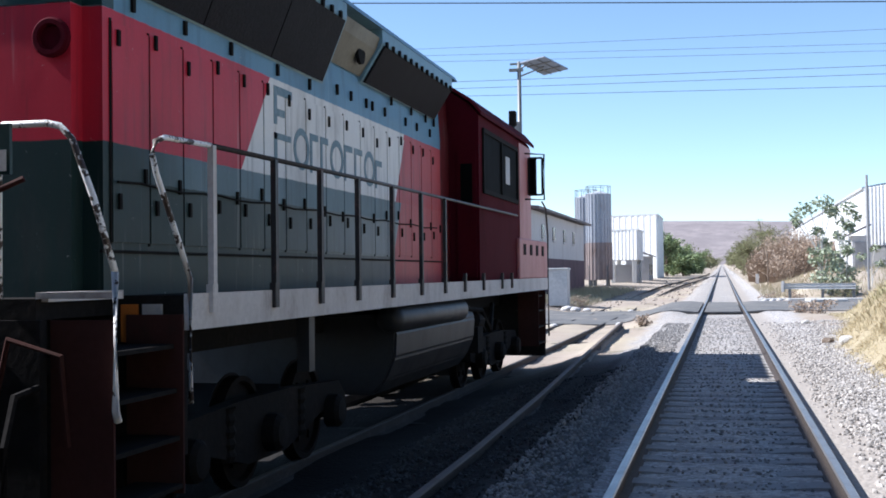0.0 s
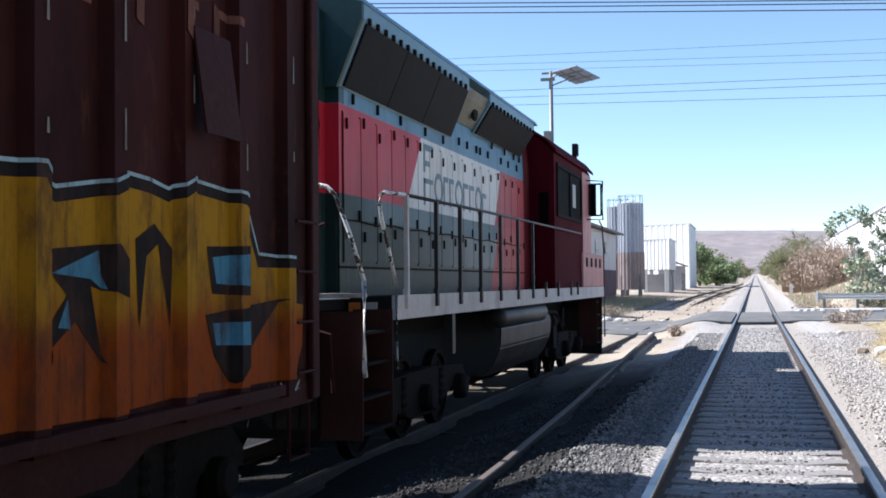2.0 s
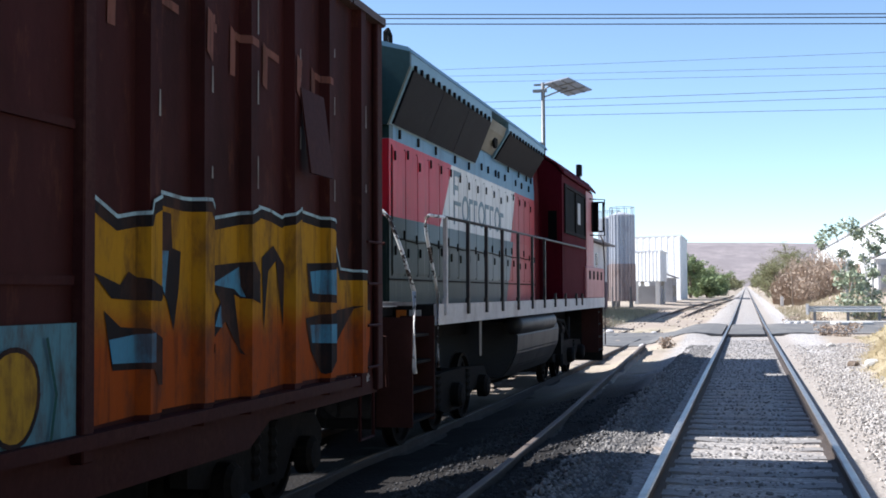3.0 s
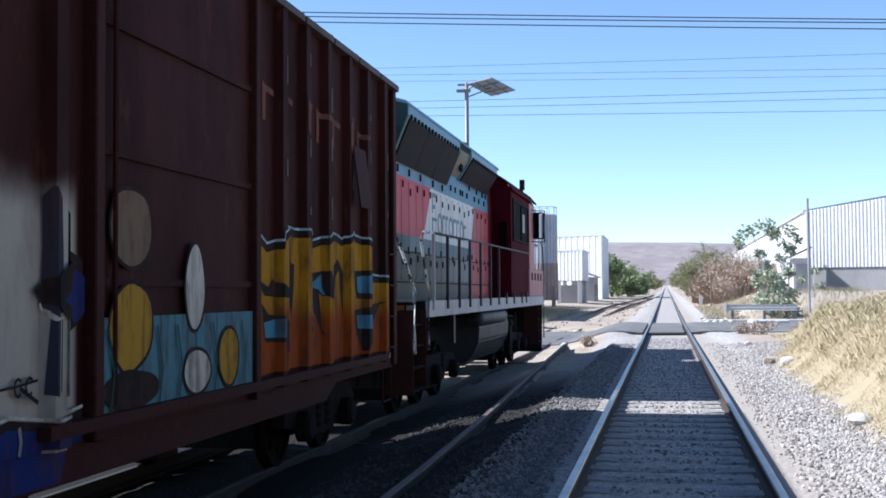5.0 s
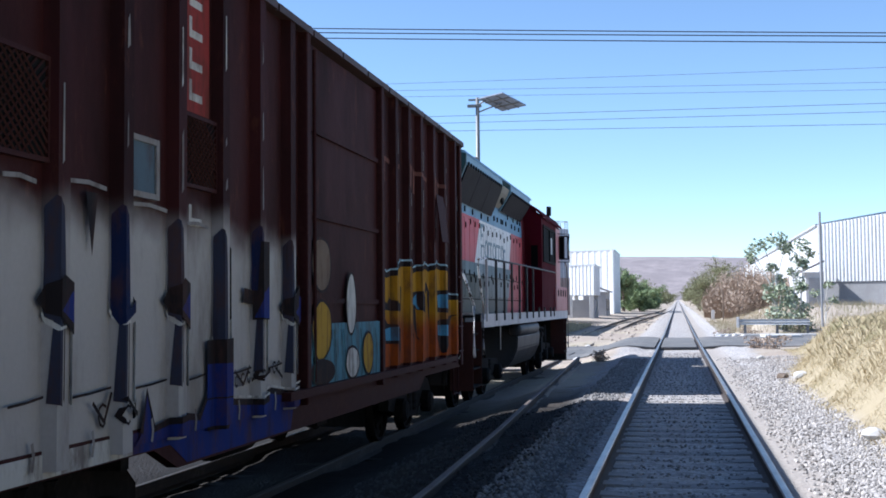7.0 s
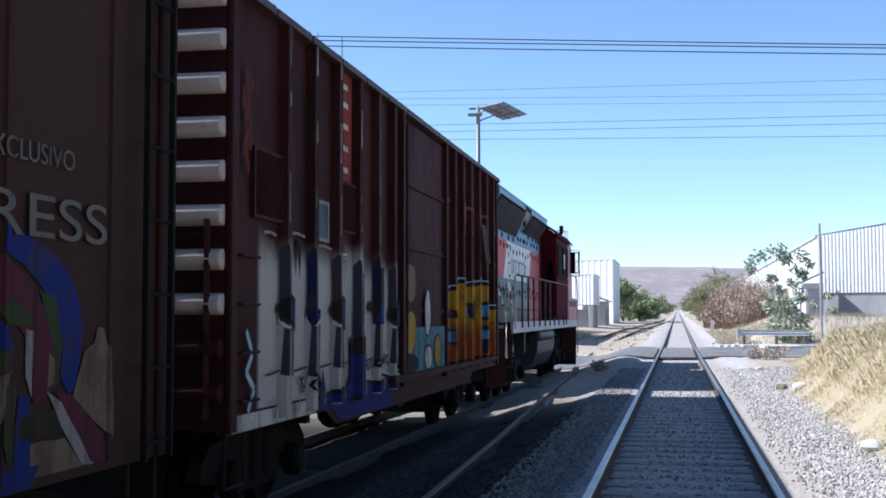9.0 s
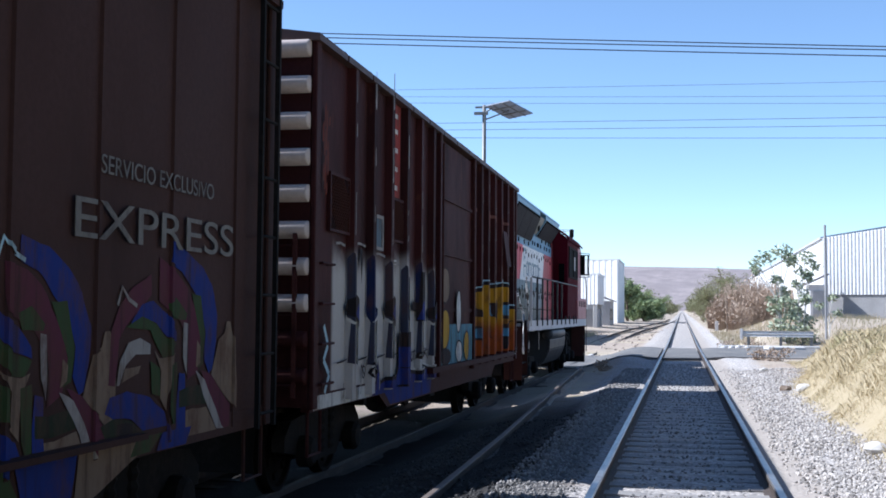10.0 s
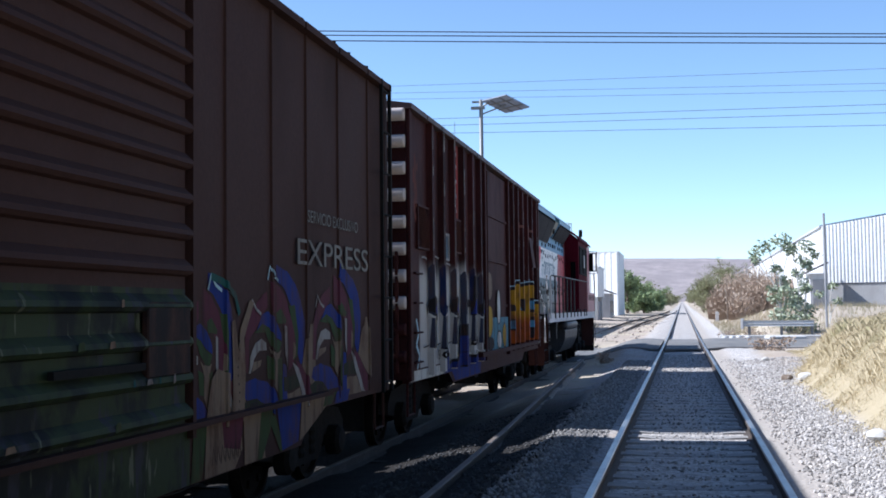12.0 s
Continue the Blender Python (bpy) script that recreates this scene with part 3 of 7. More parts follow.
# ---- the train ----
def livery():
    """Faded railway paint: red, white, grey and blue fields on the hood."""
    n = Nodes("hood_paint")
    x, yy, zz = n.xyz()
    y, z = n.math("ADD", yy, 15.5), n.math("ADD", zz, SZ)
    wob = n.math("MULTIPLY", n.math("SUBTRACT", n.noise(9, 4), 0.5), 0.02)
    zz2 = n.math("ADD", z, wob)

    def above(v, t):
        return n.ramp(v, t - 0.006, t + 0.006)

    slant = n.math("SUBTRACT", y, n.math("MULTIPLY", n.math("SUBTRACT", z, 2.34), 0.8))
    slant2 = n.math("SUBTRACT", y, n.math("MULTIPLY", n.math("SUBTRACT", z, 2.45), 0.55))
    red, white, grey, blue, green = (0.56, 0.024, 0.05), (0.80, 0.78, 0.77), (0.24, 0.275, 0.295), (0.14, 0.285, 0.42), (0.014, 0.035, 0.034)
    c = n.mix(above(slant, 9.71), red, white)
    c = n.mix(above(slant2, 14.82), c, (0.48, 0.06, 0.07))
    # green to grey forward: paint tone with the light's gradient put in
    low = n.mix(n.ramp(y, 9.0, 15.0), green, grey)
    low = n.mix(above(zz2, 1.64), n.mix(n.ramp(y, 9.0, 16.5), green, (0.13, 0.145, 0.155)), low)
    low = n.mix(n.math("MULTIPLY", above(zz2, 2.10), n.ramp(y, 7.6, 9.0)), low, (0.125, 0.195, 0.235))
    low = n.mix(above(slant2, 15.1), low, (0.48, 0.08, 0.09))
    c = n.mix(above(zz2, 2.345), low, c)
    c = n.mix(above(zz2, 3.265), c, blue)
    c = n.mix(above(y, 17.33), c, (0.11, 0.008, 0.012))
    big, fine = n.noise(1.3, 6, 0.7, (1, 1, 0.4)), n.noise(30, 5, 0.6)
    c = n.mix(n.math("MULTIPLY", n.ramp(big, 0.48, 0.75), 0.35), c, (0.085, 0.075, 0.072))
    streak = n.noise(7, 5, 0.65, (1, 1, 0.07))
    c = n.mix(n.math("MULTIPLY", n.ramp(streak, 0.50, 0.72), 0.35), c, (0.035, 0.030, 0.030))
    c = n.mix(n.math("MULTIPLY", n.ramp(n.noise(11, 4, 0.6, (1, 1, 0.05)), 0.62, 0.76), 0.16), c, (0.62, 0.60, 0.58))
    chip = n.ramp(n.noise(14, 6, 0.75), 0.66, 0.70)
    c = n.mix(n.math("MULTIPLY", chip, 0.4), c, (0.55, 0.5, 0.48))
    c = n.mix(0.3, c, n.mix(fine, (0.55, 0.55, 0.55), (1, 1, 1)), "MULTIPLY")
    n.bump(n.noise(3, 3), 0.12, 0.02)
    return n.done(c, n.math("ADD", 0.34, n.math("MULTIPLY", big, 0.3)), 0.0, 0.22)


HOOD = livery()
RED = worn("faded_red_paint", (0.080, 0.006, 0.014), (0.045, 0.006, 0.010), 0.45, 0.75, grain=20, stain=1.2, relief=0.1, spec=0.03)
PINK = worn("sun_bleached_red_paint", (0.50, 0.20, 0.20), (0.34, 0.10, 0.10), 0.5, 0.5, grain=20, stain=2, relief=0.1)
SILL = worn("dirty_white_paint", (0.62, 0.58, 0.57), (0.30, 0.25, 0.23), 0.5, 0.6, grain=25, stain=2.5, relief=0.2)
BLACK = worn("black_grimy_steel", (0.016, 0.0152, 0.0155), (0.031, 0.026, 0.025), 0.5, 0.8, 0.0, grain=16, stain=2, relief=0.3, spec=0.06)
TANK = worn("grey_fuel_tank", (0.030, 0.031, 0.036), (0.012, 0.011, 0.0105), 0.5, 0.5, 0.1, grain=16, stain=2, relief=0.15)
GRILLE = worn("radiator_mesh", (0.010, 0.009, 0.013), (0.021, 0.017, 0.020), 0.5, 0.7, 0.0, grain=30, stain=3, relief=0.6, spec=0.12)
BLUE = worn("faded_blue_paint", (0.17, 0.31, 0.42), (0.12, 0.2, 0.26), 0.4, 0.45, grain=20, stain=2, relief=0.1)
GREEN = worn("dark_green_paint", (0.014, 0.048, 0.048), (0.03, 0.04, 0.04), 0.4, 0.45, grain=20, stain=1.5, relief=0.1)
TANPAINT = worn("beige_paint", (0.20, 0.19, 0.155), (0.11, 0.10, 0.085), 0.5, 0.55, grain=20, stain=2, relief=0.1)


def chipped_rail():
    """White rail paint worn through to dark steel in long patches."""
    n = Nodes("chipped_white_paint")
    bare = n.ramp(n.math("ADD", n.math("MULTIPLY", n.noise(5.5, 4, 0.6), 0.7), n.math("MULTIPLY", n.noise(34, 4, 0.6), 0.3)), 0.505, 0.535)
    c = n.mix(bare, (0.86, 0.84, 0.84), n.mix(n.noise(40, 3), (0.03, 0.022, 0.02), (0.09, 0.06, 0.05)))
    n.bump(bare, 0.15, 0.004)
    return n.done(c, 0.5, 0.0, 0.4)


RAILWHITE = chipped_rail()
RAILDARK = worn("dark_handrail_paint", (0.035, 0.033, 0.035), (0.16, 0.08, 0.07), 0.4, 0.5, grain=20, stain=4, relief=0.1)
LETTER = worn("grey_blue_mark", (0.12, 0.20, 0.25), (0.30, 0.36, 0.39), 0.4, 0.5, grain=20, stain=4, relief=0.05)
AMBER = worn("orange_sticker", (0.55, 0.17, 0.03), (0.3, 0.1, 0.05), 0.3, 0.5)
STICKER_AND_SKY = worn("grey_sticker_and_sky", (0.45, 0.44, 0.44), (0.3, 0.28, 0.28), 0.3, 0.5)
CABGLASS = worn("cab_glass", (0.004, 0.0045, 0.005), (0.007, 0.007, 0.007), 0.3, 0.7, grain=5, relief=0.0, spec=0.03)
WHEEL = worn("wheel_steel", (0.016, 0.013, 0.012), (0.010, 0.008, 0.007), 0.5, 0.75, 0.1, grain=20, stain=3, spec=0.06)
STEPRED = worn("dark_red_grimy_steel", (0.058, 0.023, 0.020), (0.030, 0.018, 0.016), 0.5, 0.8, grain=16, stain=3, relief=0.25, spec=0.08)
XR = SX + 1.5                   # the near side of the train


def wheelset(parent, y, r, o):
    bm = bmesh.new()
    for s in (-1, 1):
        lathe(bm, [(s * 0.80, r * 0.30), (s * 0.79, r * 0.34), (s * 0.76, r * 0.86), (s * 0.81, r * 0.9), (s * 0.81, r), (s * 0.70, r), (s * 0.695, r + 0.03), (s * 0.68, r + 0.02),
                   (s * 0.68, r * 0.88), (s * 0.71, r * 0.36), (s * 0.66, r * 0.2)][::s], "x", 28)
    lathe(bm, [(-1.0, 0.08), (1.0, 0.08)], "x", 10)
    for k in range(6):
        a = math.tau * k / 6
        box(bm, 0.76, 0.80, r * 0.6 * math.cos(a) - 0.04, r * 0.6 * math.cos(a) + 0.04, r * 0.6 * math.sin(a) - 0.04, r * 0.6 * math.sin(a) + 0.04)
    w = part("wheelset", bm, WHEEL, parent)
    w.location = (0, y - o[1], r)
    WHEELS.append((w, r))
    return w


WHEELS = []


def bogie(parent, yc, spread, n, r, o):
    """A side frame each side with axle boxes and springs, on n axles."""
    ys = [yc + spread * (i - (n - 1) / 2) for i in range(n)]
    for y in ys:
        wheelset(parent, y, r, o)
    a, b = ys[0] - 0.55, ys[-1] + 0.55
    bm = bmesh.new()
    box(bm, SX - 0.64, SX + 0.64, a + 0.25, b - 0.25, SZ + 0.22, SZ + 0.74)
    part("bolster", bm, BLACK, parent, origin=o)
    for s in (-1, 1):
        bm = bmesh.new()
        pts = [(a, 0.62), (a + 0.2, 0.78), (yc - 0.6, 0.84), (yc + 0.6, 0.84), (b - 0.2, 0.78), (b, 0.62), (b, 0.48), (b - 0.35, 0.42), (b - 0.75, 0.52), (yc + 0.45, 0.28), (yc - 0.45, 0.28), (a + 0.75, 0.52), (a + 0.35, 0.42), (a, 0.48)]
        x0, x1 = sorted((SX + s * 0.92, SX + s * 1.06))
        prism(bm, [(p, q + SZ) for p, q in pts], "x", x0, x1)
        f = part("side_frame", bm, BLACK, parent, origin=o)
        for y in ys:
            bm = bmesh.new()
            lathe(bm, [(0, 0.17), (0.12, 0.17), (0.16, 0.13), (0.17, 0.0001)], "x", 14, (0, 0, 0))
            if s < 0:
                bmesh.ops.rotate(bm, verts=bm.verts[:], cent=(0, 0, 0), matrix=Matrix.Rotation(math.pi, 3, "Z"))
            bmesh.ops.translate(bm, verts=bm.verts[:], vec=(SX + s * 1.05, y, SZ + r))
            part("axle_box", bm, BLACK, f, origin=o)
        for y in (yc - 0.18, yc + 0.18) if n == 2 else (ys[0] + spread / 2, ys[1] + spread / 2):
            bm = bmesh.new()
            lathe(bm, [(0.30 + SZ + 0.05 * k, 0.09 + 0.02 * (k % 2)) for k in range(10)], "z", 10, (SX + s * 1.0, y, 0.06))
            part("spring", bm, BLACK, f, origin=o)


def round_end(bm, y):
    """Rounds the upright corners that lie in the plane y."""
    bmesh.ops.recalc_face_normals(bm, faces=bm.faces[:])
    edges = [e for e in bm.edges if all(abs(v.co.y - y) < 1e-4 for v in e.verts) and abs(e.verts[0].co.x - e.verts[1].co.x) < 0.06 and abs(e.verts[0].co.z - e.verts[1].co.z) > 0.5]
    bmesh.ops.bevel(bm, geom=edges, offset=0.15, segments=6, affect="EDGES", clamp_overlap=True)


def build_locomotive():
    o = (SX, 15.5, SZ)
    t = thing("locomotive", o, "six-axle diesel locomotive in faded red, white, blue and grey paint", "locomotive")
    # frame and walkways
    bm = bmesh.new()
    box(bm, SX - 1.45, SX + 1.45, 7.57, 24.75, 1.16, 1.29)
    box(bm, SX - 0.95, SX + 0.95, 6.56, 7.57, 1.16, 1.29)
    box(bm, SX - 0.5, SX + 0.5, 6.5, 24.85, 0.75, 1.16)
    part("deck", bm, BLACK, t, origin=o)
    for s in (-1, 1):
        bm = bmesh.new()
        x0, x1 = sorted((SX + s * 1.452, SX + s * 1.5))
        prism(bm, [(7.57, 1.05), (24.8, 1.07), (24.8, 1.31), (7.57, 1.30)], "x", x0, x1)
        part("side_sill", bm, SILL, t, "white-painted sill, streaked with dirt", origin=o)
        bm = bmesh.new()
        box(bm, min(SX + s * 0.95, SX + s * 1.5), max(SX + s * 0.95, SX + s * 1.5), 6.56, 6.62, 1.29, 1.33)
        box(bm, min(SX + s * 0.95, SX + s * 1.0), max(SX + s * 0.95, SX + s * 1.0), 6.62, 7.57, 1.27, 1.33)
        part("step_edge", bm, SILL, t, origin=o)
        # corner steps
        for y0, y1 in ((6.6, 7.5), (23.7, 24.6)):
            bm = bmesh.new()
            for k, z in enumerate((0.02, 0.34, 0.66, 0.96)):
                xo, xi = SX + s * (1.47 - 0.02 * k), SX + s * (1.12 - 0.06 * k)
                box(bm, min(xo, xi), max(xo, xi), y0, y1, z - 0.03, z)
            part("steps", bm, BLACK, t, origin=o)
            for y in (y0 - 0.03, y1 + 0.02):
                bm = bmesh.new()
                box(bm, min(SX + s * 1.05, SX + s * 1.47), max(SX + s * 1.05, SX + s * 1.47), y - 0.012, y + 0.012, -0.05, 1.16)
                part("step_side", bm, STEPRED, t, origin=o)
    # long hood
    bm = bmesh.new()
    hw = 0.97
    prism(bm, [(SX - hw, 1.29), (SX + hw, 1.29), (SX + hw, 3.42), (SX + hw - 0.05, 4.18), (SX + 0.6, 4.36), (SX - 0.6, 4.36), (SX - hw + 0.05, 4.18), (SX - hw, 3.42)], "y", 7.2, 17.92)
    round_end(bm, 7.2)
    part("long_hood", bm, HOOD, t, "faded red, white, blue and grey paint with rust chips", origin=o)
    bm = bmesh.new()
    box(bm, SX - 0.975, SX + 0.975, 7.19, 7.5, 3.27, 4.2)
    round_end(bm, 7.19)
    part("hood_end_top", bm, GREEN, t, origin=o)
    bm = bmesh.new()
    prism(bm, [(SX - hw, 3.42), (SX - 1.25, 4.10), (SX - 1.25, 4.27), (SX - 0.62, 4.43), (SX + 0.62, 4.43), (SX + 1.25, 4.27), (SX + 1.25, 4.10), (SX + hw, 3.42)], "y", 7.28, 7.348)
    part("flare_end", bm, GREEN, t, "dark green end plate", origin=o)
    bm = bmesh.new()
    box(bm, SX + 0.20, SX + 0.60, 7.175, 7.189, 3.44, 3.80)
    plate = part("number_plate", bevelled(bm, 0.004, 1), SILL, t, origin=o)
    bm = bmesh.new()
    box(bm, SX + 0.40, SX + 0.54, 7.170, 7.1745, 3.49, 3.75)
    part("plate_bar", bm, BLACK, plate, origin=o)
    # tail lamp and class light on the end
    bm = bmesh.new()
    lathe(bm, [(0, 0.135), (-0.04, 0.135), (-0.055, 0.12), (-0.055, 0.09), (-0.02, 0.08)], "y", 24, (-4.35, 7.2, 3.03))
    part("end_lamp", bm, RED, t, origin=o)
    # side doors with latches
    y = 7.45
    rng = random.Random(4)
    while y < 17.1:
        w = min(rng.choice((0.56, 0.58, 0.62)), 17.3 - y)
        bm = bmesh.new()
        box(bm, SX + hw, SX + hw + 0.014, y + 0.013, y + w - 0.013, 1.66, 3.18)
        d = part("hood_door", bm, HOOD, t, origin=o)
        bm = bmesh.new()
        box(bm, SX + hw, SX + hw + 0.008, y - 0.012, y + 0.012, 1.64, 3.2)
        part("door_seam", bm, BLACK, d, origin=o)
        for z, e in ((rng.uniform(1.86, 1.95), 0.08), (rng.uniform(2.0, 2.12), w - 0.1), (rng.uniform(2.95, 3.1), 0.07)):
            bm = bmesh.new()
            box(bm, SX + hw + 0.014, SX + hw + 0.032, y + e, y + e + 0.035, z, z + 0.11)
            part("latch", bm, BLACK, d, origin=o)
        y += w
    for y in (7.75, 8.6, 9.5, 10.6, 11.5, 12.4, 12.9, 13.5, 13.75, 14.3, 14.6, 15.3, 15.6, 15.9, 16.4, 16.65, 16.9):
        bm = bmesh.new()
        z = 3.36 if y < 12.2 else (3.44 if y % 0.6 > 0.3 else 3.62)
        box(bm, SX + hw, SX + hw + 0.025, y, y + 0.04, z - 0.055, z + 0.055)
        part("hinge", bm, BLACK, t, origin=o)
    bm = bmesh.new()
    box(bm, SX + hw, SX + hw + 0.02, 7.3, 17.3, 1.585, 1.605)
    part("lower_seam", bm, BLACK, t, origin=o)
    bm = bmesh.new()
    tube(bm, [(SX + hw + 0.03, 7.5 + 0.35 * k, 2.075 + 0.012 * math.sin(1.7 * k)) for k in range(28)], 0.009, 5)
    part("conduit", bm, BLACK, t, origin=o)
    # flared radiators: sloping mesh panels in a frame
    def flare(y0, y1, zlo, panels, name, m):
        for s in (-1, 1):
            bm = bmesh.new()
            xi, xo = SX + s * (hw + 0.002), SX + s * 1.25
            prism(bm, [(xi, zlo), (xo, 4.10), (xo, 4.27), (SX + s * 0.62, 4.42), (SX + s * 0.62, 4.0)], "y", y0, y1)
            f = part(name, bm, m, t, "faded blue frame", origin=o)
            for k in range(panels):
                a, b = y0 + 0.08 + (y1 - y0 - 0.16) * k / panels, y0 + 0.08 + (y1 - y0 - 0.16) * (k + 1) / panels - 0.02
                bm = bmesh.new()
                nx, nz = s * 0.93 * 0.03, -0.37 * 0.03
                x_lo, z_lo, x_hi, z_hi = xi + (xo - xi) * 0.03, zlo + (4.10 - zlo) * 0.03, xi + (xo - xi) * 0.96, zlo + (4.10 - zlo) * 0.96
                q = [(x_lo, z_lo), (x_lo + nx, z_lo + nz), (x_hi + nx, z_hi + nz), (x_hi, z_hi)]
                prism(bm, q, "y", a, b)
                g = part("radiator_panel", bm, GRILLE, f, "dark wire mesh", origin=o)
            for k in range(int((y1 - y0) / 0.28)):
                bm = bmesh.new()
                yb = y0 + 0.14 + 0.28 * k
                box(bm, min(xo, xo + s * 0.03), max(xo, xo + s * 0.03), yb - 0.025, yb + 0.025, 4.06, 4.13)
                part("bolt", bm, BLACK, f, origin=o)
    flare(7.35, 11.95, 3.43, 3, "rear_flare", BLUE)
    flare(13.3, 16.95, 3.66, 1, "front_flare", BLUE)
    for s in (-1, 1):
        bm = bmesh.new()
        prism(bm, [(SX + s * hw, 3.72), (SX + s * 1.17, 4.02), (SX + s * 1.22, 4.16), (SX + s * 0.62, 4.36), (SX + s * 0.62, 3.9)], "y", 11.955, 13.295)
        part("filter_housing", bm, TANPAINT, t, "beige panel", origin=o)
        bm = bmesh.new()
        lathe(bm, [(0, 0.14), (s * 0.04, 0.14), (s * 0.045, 0.1)], "x", 16, (SX + s * 1.08, 12.9, 3.93))
        part("port", bm, BLACK, t, origin=o)
    bm = bmesh.new()
    prism(bm, [(SX - 1.26, 4.26), (SX + 1.26, 4.26), (SX + 1.22, 4.33), (SX + 0.6, 4.50), (SX - 0.6, 4.50), (SX - 1.22, 4.33)], "y", 7.3, 17.3)
    part("roof", bm, BLUE, t, "faded blue roof", origin=o)
    for y in (8.7, 10.0, 11.3):
        bm = bmesh.new()
        lathe(bm, [(4.45, 0.55), (4.58, 0.55), (4.60, 0.5)], "z", 20, (SX, y, 0))
        part("fan", bm, BLACK, t, origin=o)
    bm = bmesh.new()
    tube(bm, [(SX + 0.9, 7.45, 4.4), (SX + 0.9, 7.45, 4.55), (SX + 0.9, 7.55, 4.6), (SX + 0.9, 7.65, 4.55), (SX + 0.9, 7.65, 4.4)], 0.03, 6)
    part("lifting_eye", bm, BLACK, t, origin=o)
    # the worn mark on the hood as plain shapes: a tall stepped bar, then loops and arches
    xa, xb = SX + hw + 0.0145, SX + hw + 0.018
    bm = bmesh.new()
    for ya, yb, za, zb in ((10.50, 10.58, 2.84, 3.20), (10.58, 10.98, 3.12, 3.20), (10.58, 10.78, 2.92, 2.99), (10.50, 10.58, 2.42, 2.76), (10.50, 10.95, 2.70, 2.76)):
        box(bm, xa, xb, ya, yb, za, zb)
    part("mark_bar", bm, LETTER, t, origin=o)
    yl = 11.02
    for loop, w, h in ((1, 0.46, 0.42), (0, 0.30, 0.40), (0, 0.30, 0.40), (1, 0.46, 0.42), (0, 0.36, 0.40), (0, 0.36, 0.40), (1, 0.44, 0.42), (0, 0.34, 0.34)):
        bm = bmesh.new()
        if loop:
            ring = [[bm.verts.new((x, yl + w / 2 + (w / 2 - d) * math.cos(math.tau * k / 18), 2.46 + h / 2 + (h / 2 - d) * math.sin(math.tau * k / 18))) for k in range(18)] for x, d in ((xa, 0.0), (xb, 0.0), (xb, 0.07), (xa, 0.07))]
            for p, q in zip(ring, ring[1:] + ring[:1]):
                for k in range(18):
                    bm.faces.new((p[k], p[(k + 1) % 18], q[(k + 1) % 18], q[k]))
        else:
            box(bm, xa, xb, yl, yl + 0.07, 2.46, 2.46 + h)
            box(bm, xa, xb, yl + 0.07, yl + w - 0.05, 2.46 + h - 0.07, 2.46 + h)
        part("mark_shape", bm, LETTER, t, origin=o)
        yl += w + 0.02
    # cab with door, window and sun shade
    bm = bmesh.new()
    prism(bm, [(SX - 1.44, 1.29), (SX + 1.44, 1.29), (SX + 1.44, 3.85), (SX + 1.30, 4.02), (SX + 0.7, 4.42), (SX - 0.7, 4.42), (SX - 1.30, 4.02), (SX - 1.44, 3.85)], "y", 17.93, 22.9)
    cab = part("cab", bm, RED, t, "faded red cab", origin=o)
    bm = bmesh.new()
    prism(bm, [(SX - 1.50, 3.84), (SX - 1.32, 4.05), (SX - 0.7, 4.45), (SX + 0.7, 4.45), (SX + 1.32, 4.05), (SX + 1.50, 3.84), (SX + 1.50, 3.90), (SX + 1.33, 4.10), (SX + 0.7, 4.50), (SX - 0.7, 4.50), (SX - 1.33, 4.10), (SX - 1.50, 3.90)], "y", 17.85, 23.1)
    part("cab_roof", bm, RED, t, origin=o)
    for s in (-1, 1):
        def bx(a, b):
            return min(SX + s * a, SX + s * b), max(SX + s * a, SX + s * b)
        bm = bmesh.new()
        box(bm, *bx(1.44, 1.448), 18.25, 21.35, 2.72, 3.62)
        wn_ = part("side_window", bm, CABGLASS, cab, "dark cab window", origin=o)
        for a, b, c, d in ((18.19, 18.26, 2.66, 3.68), (21.34, 21.41, 2.66, 3.68), (18.26, 21.34, 2.66, 2.73), (18.26, 21.34, 3.61, 3.68), (19.76, 19.82, 2.73, 3.61)):
            bm = bmesh.new()
            box(bm, *bx(1.441, 1.475), a, b, c, d)
            part("window_frame", bm, BLACK, cab, origin=o)
        # pale plate painted for the bright sky seen through the cab windows
        bm = bmesh.new()
        box(bm, *bx(1.449, 1.455), 20.2, 20.6, 2.95, 3.42)
        part("window_sky_patch", bm, STICKER_AND_SKY, cab, "pale patch for bright sky seen through the cab", origin=o)
        bm = bmesh.new()
        box(bm, *bx(1.1, 1.4), 17.90, 17.93, 1.35, 3.3)
        part("rear_door", bm, RED, cab, origin=o)
        bm = bmesh.new()
        box(bm, *bx(1.16, 1.34), 17.885, 17.90, 2.5, 3.1)
        part("rear_window", bm, CABGLASS, cab, origin=o)
        # wind deflectors and mirror beside the window
        for y in (22.55,):
            bm = bmesh.new()
            for p0, p1 in (((1.48, 2.9), (1.74, 2.9)), ((1.74, 2.9), (1.74, 3.6)), ((1.74, 3.6), (1.48, 3.6)), ((1.48, 3.6), (1.48, 2.9)), ((1.61, 2.9), (1.61, 3.6))):
                tube(bm, [(SX + s * p0[0], y, p0[1]), (SX + s * p1[0], y, p1[1])], 0.022, 6)
            wd = part("wind_deflector", bm, BLACK, cab, origin=o)
            bm = bmesh.new()
            box(bm, *bx(1.5, 1.6), y, y + 0.008, 2.92, 3.58)
            part("pane", bm, CABGLASS, wd, origin=o)
        bm = bmesh.new()
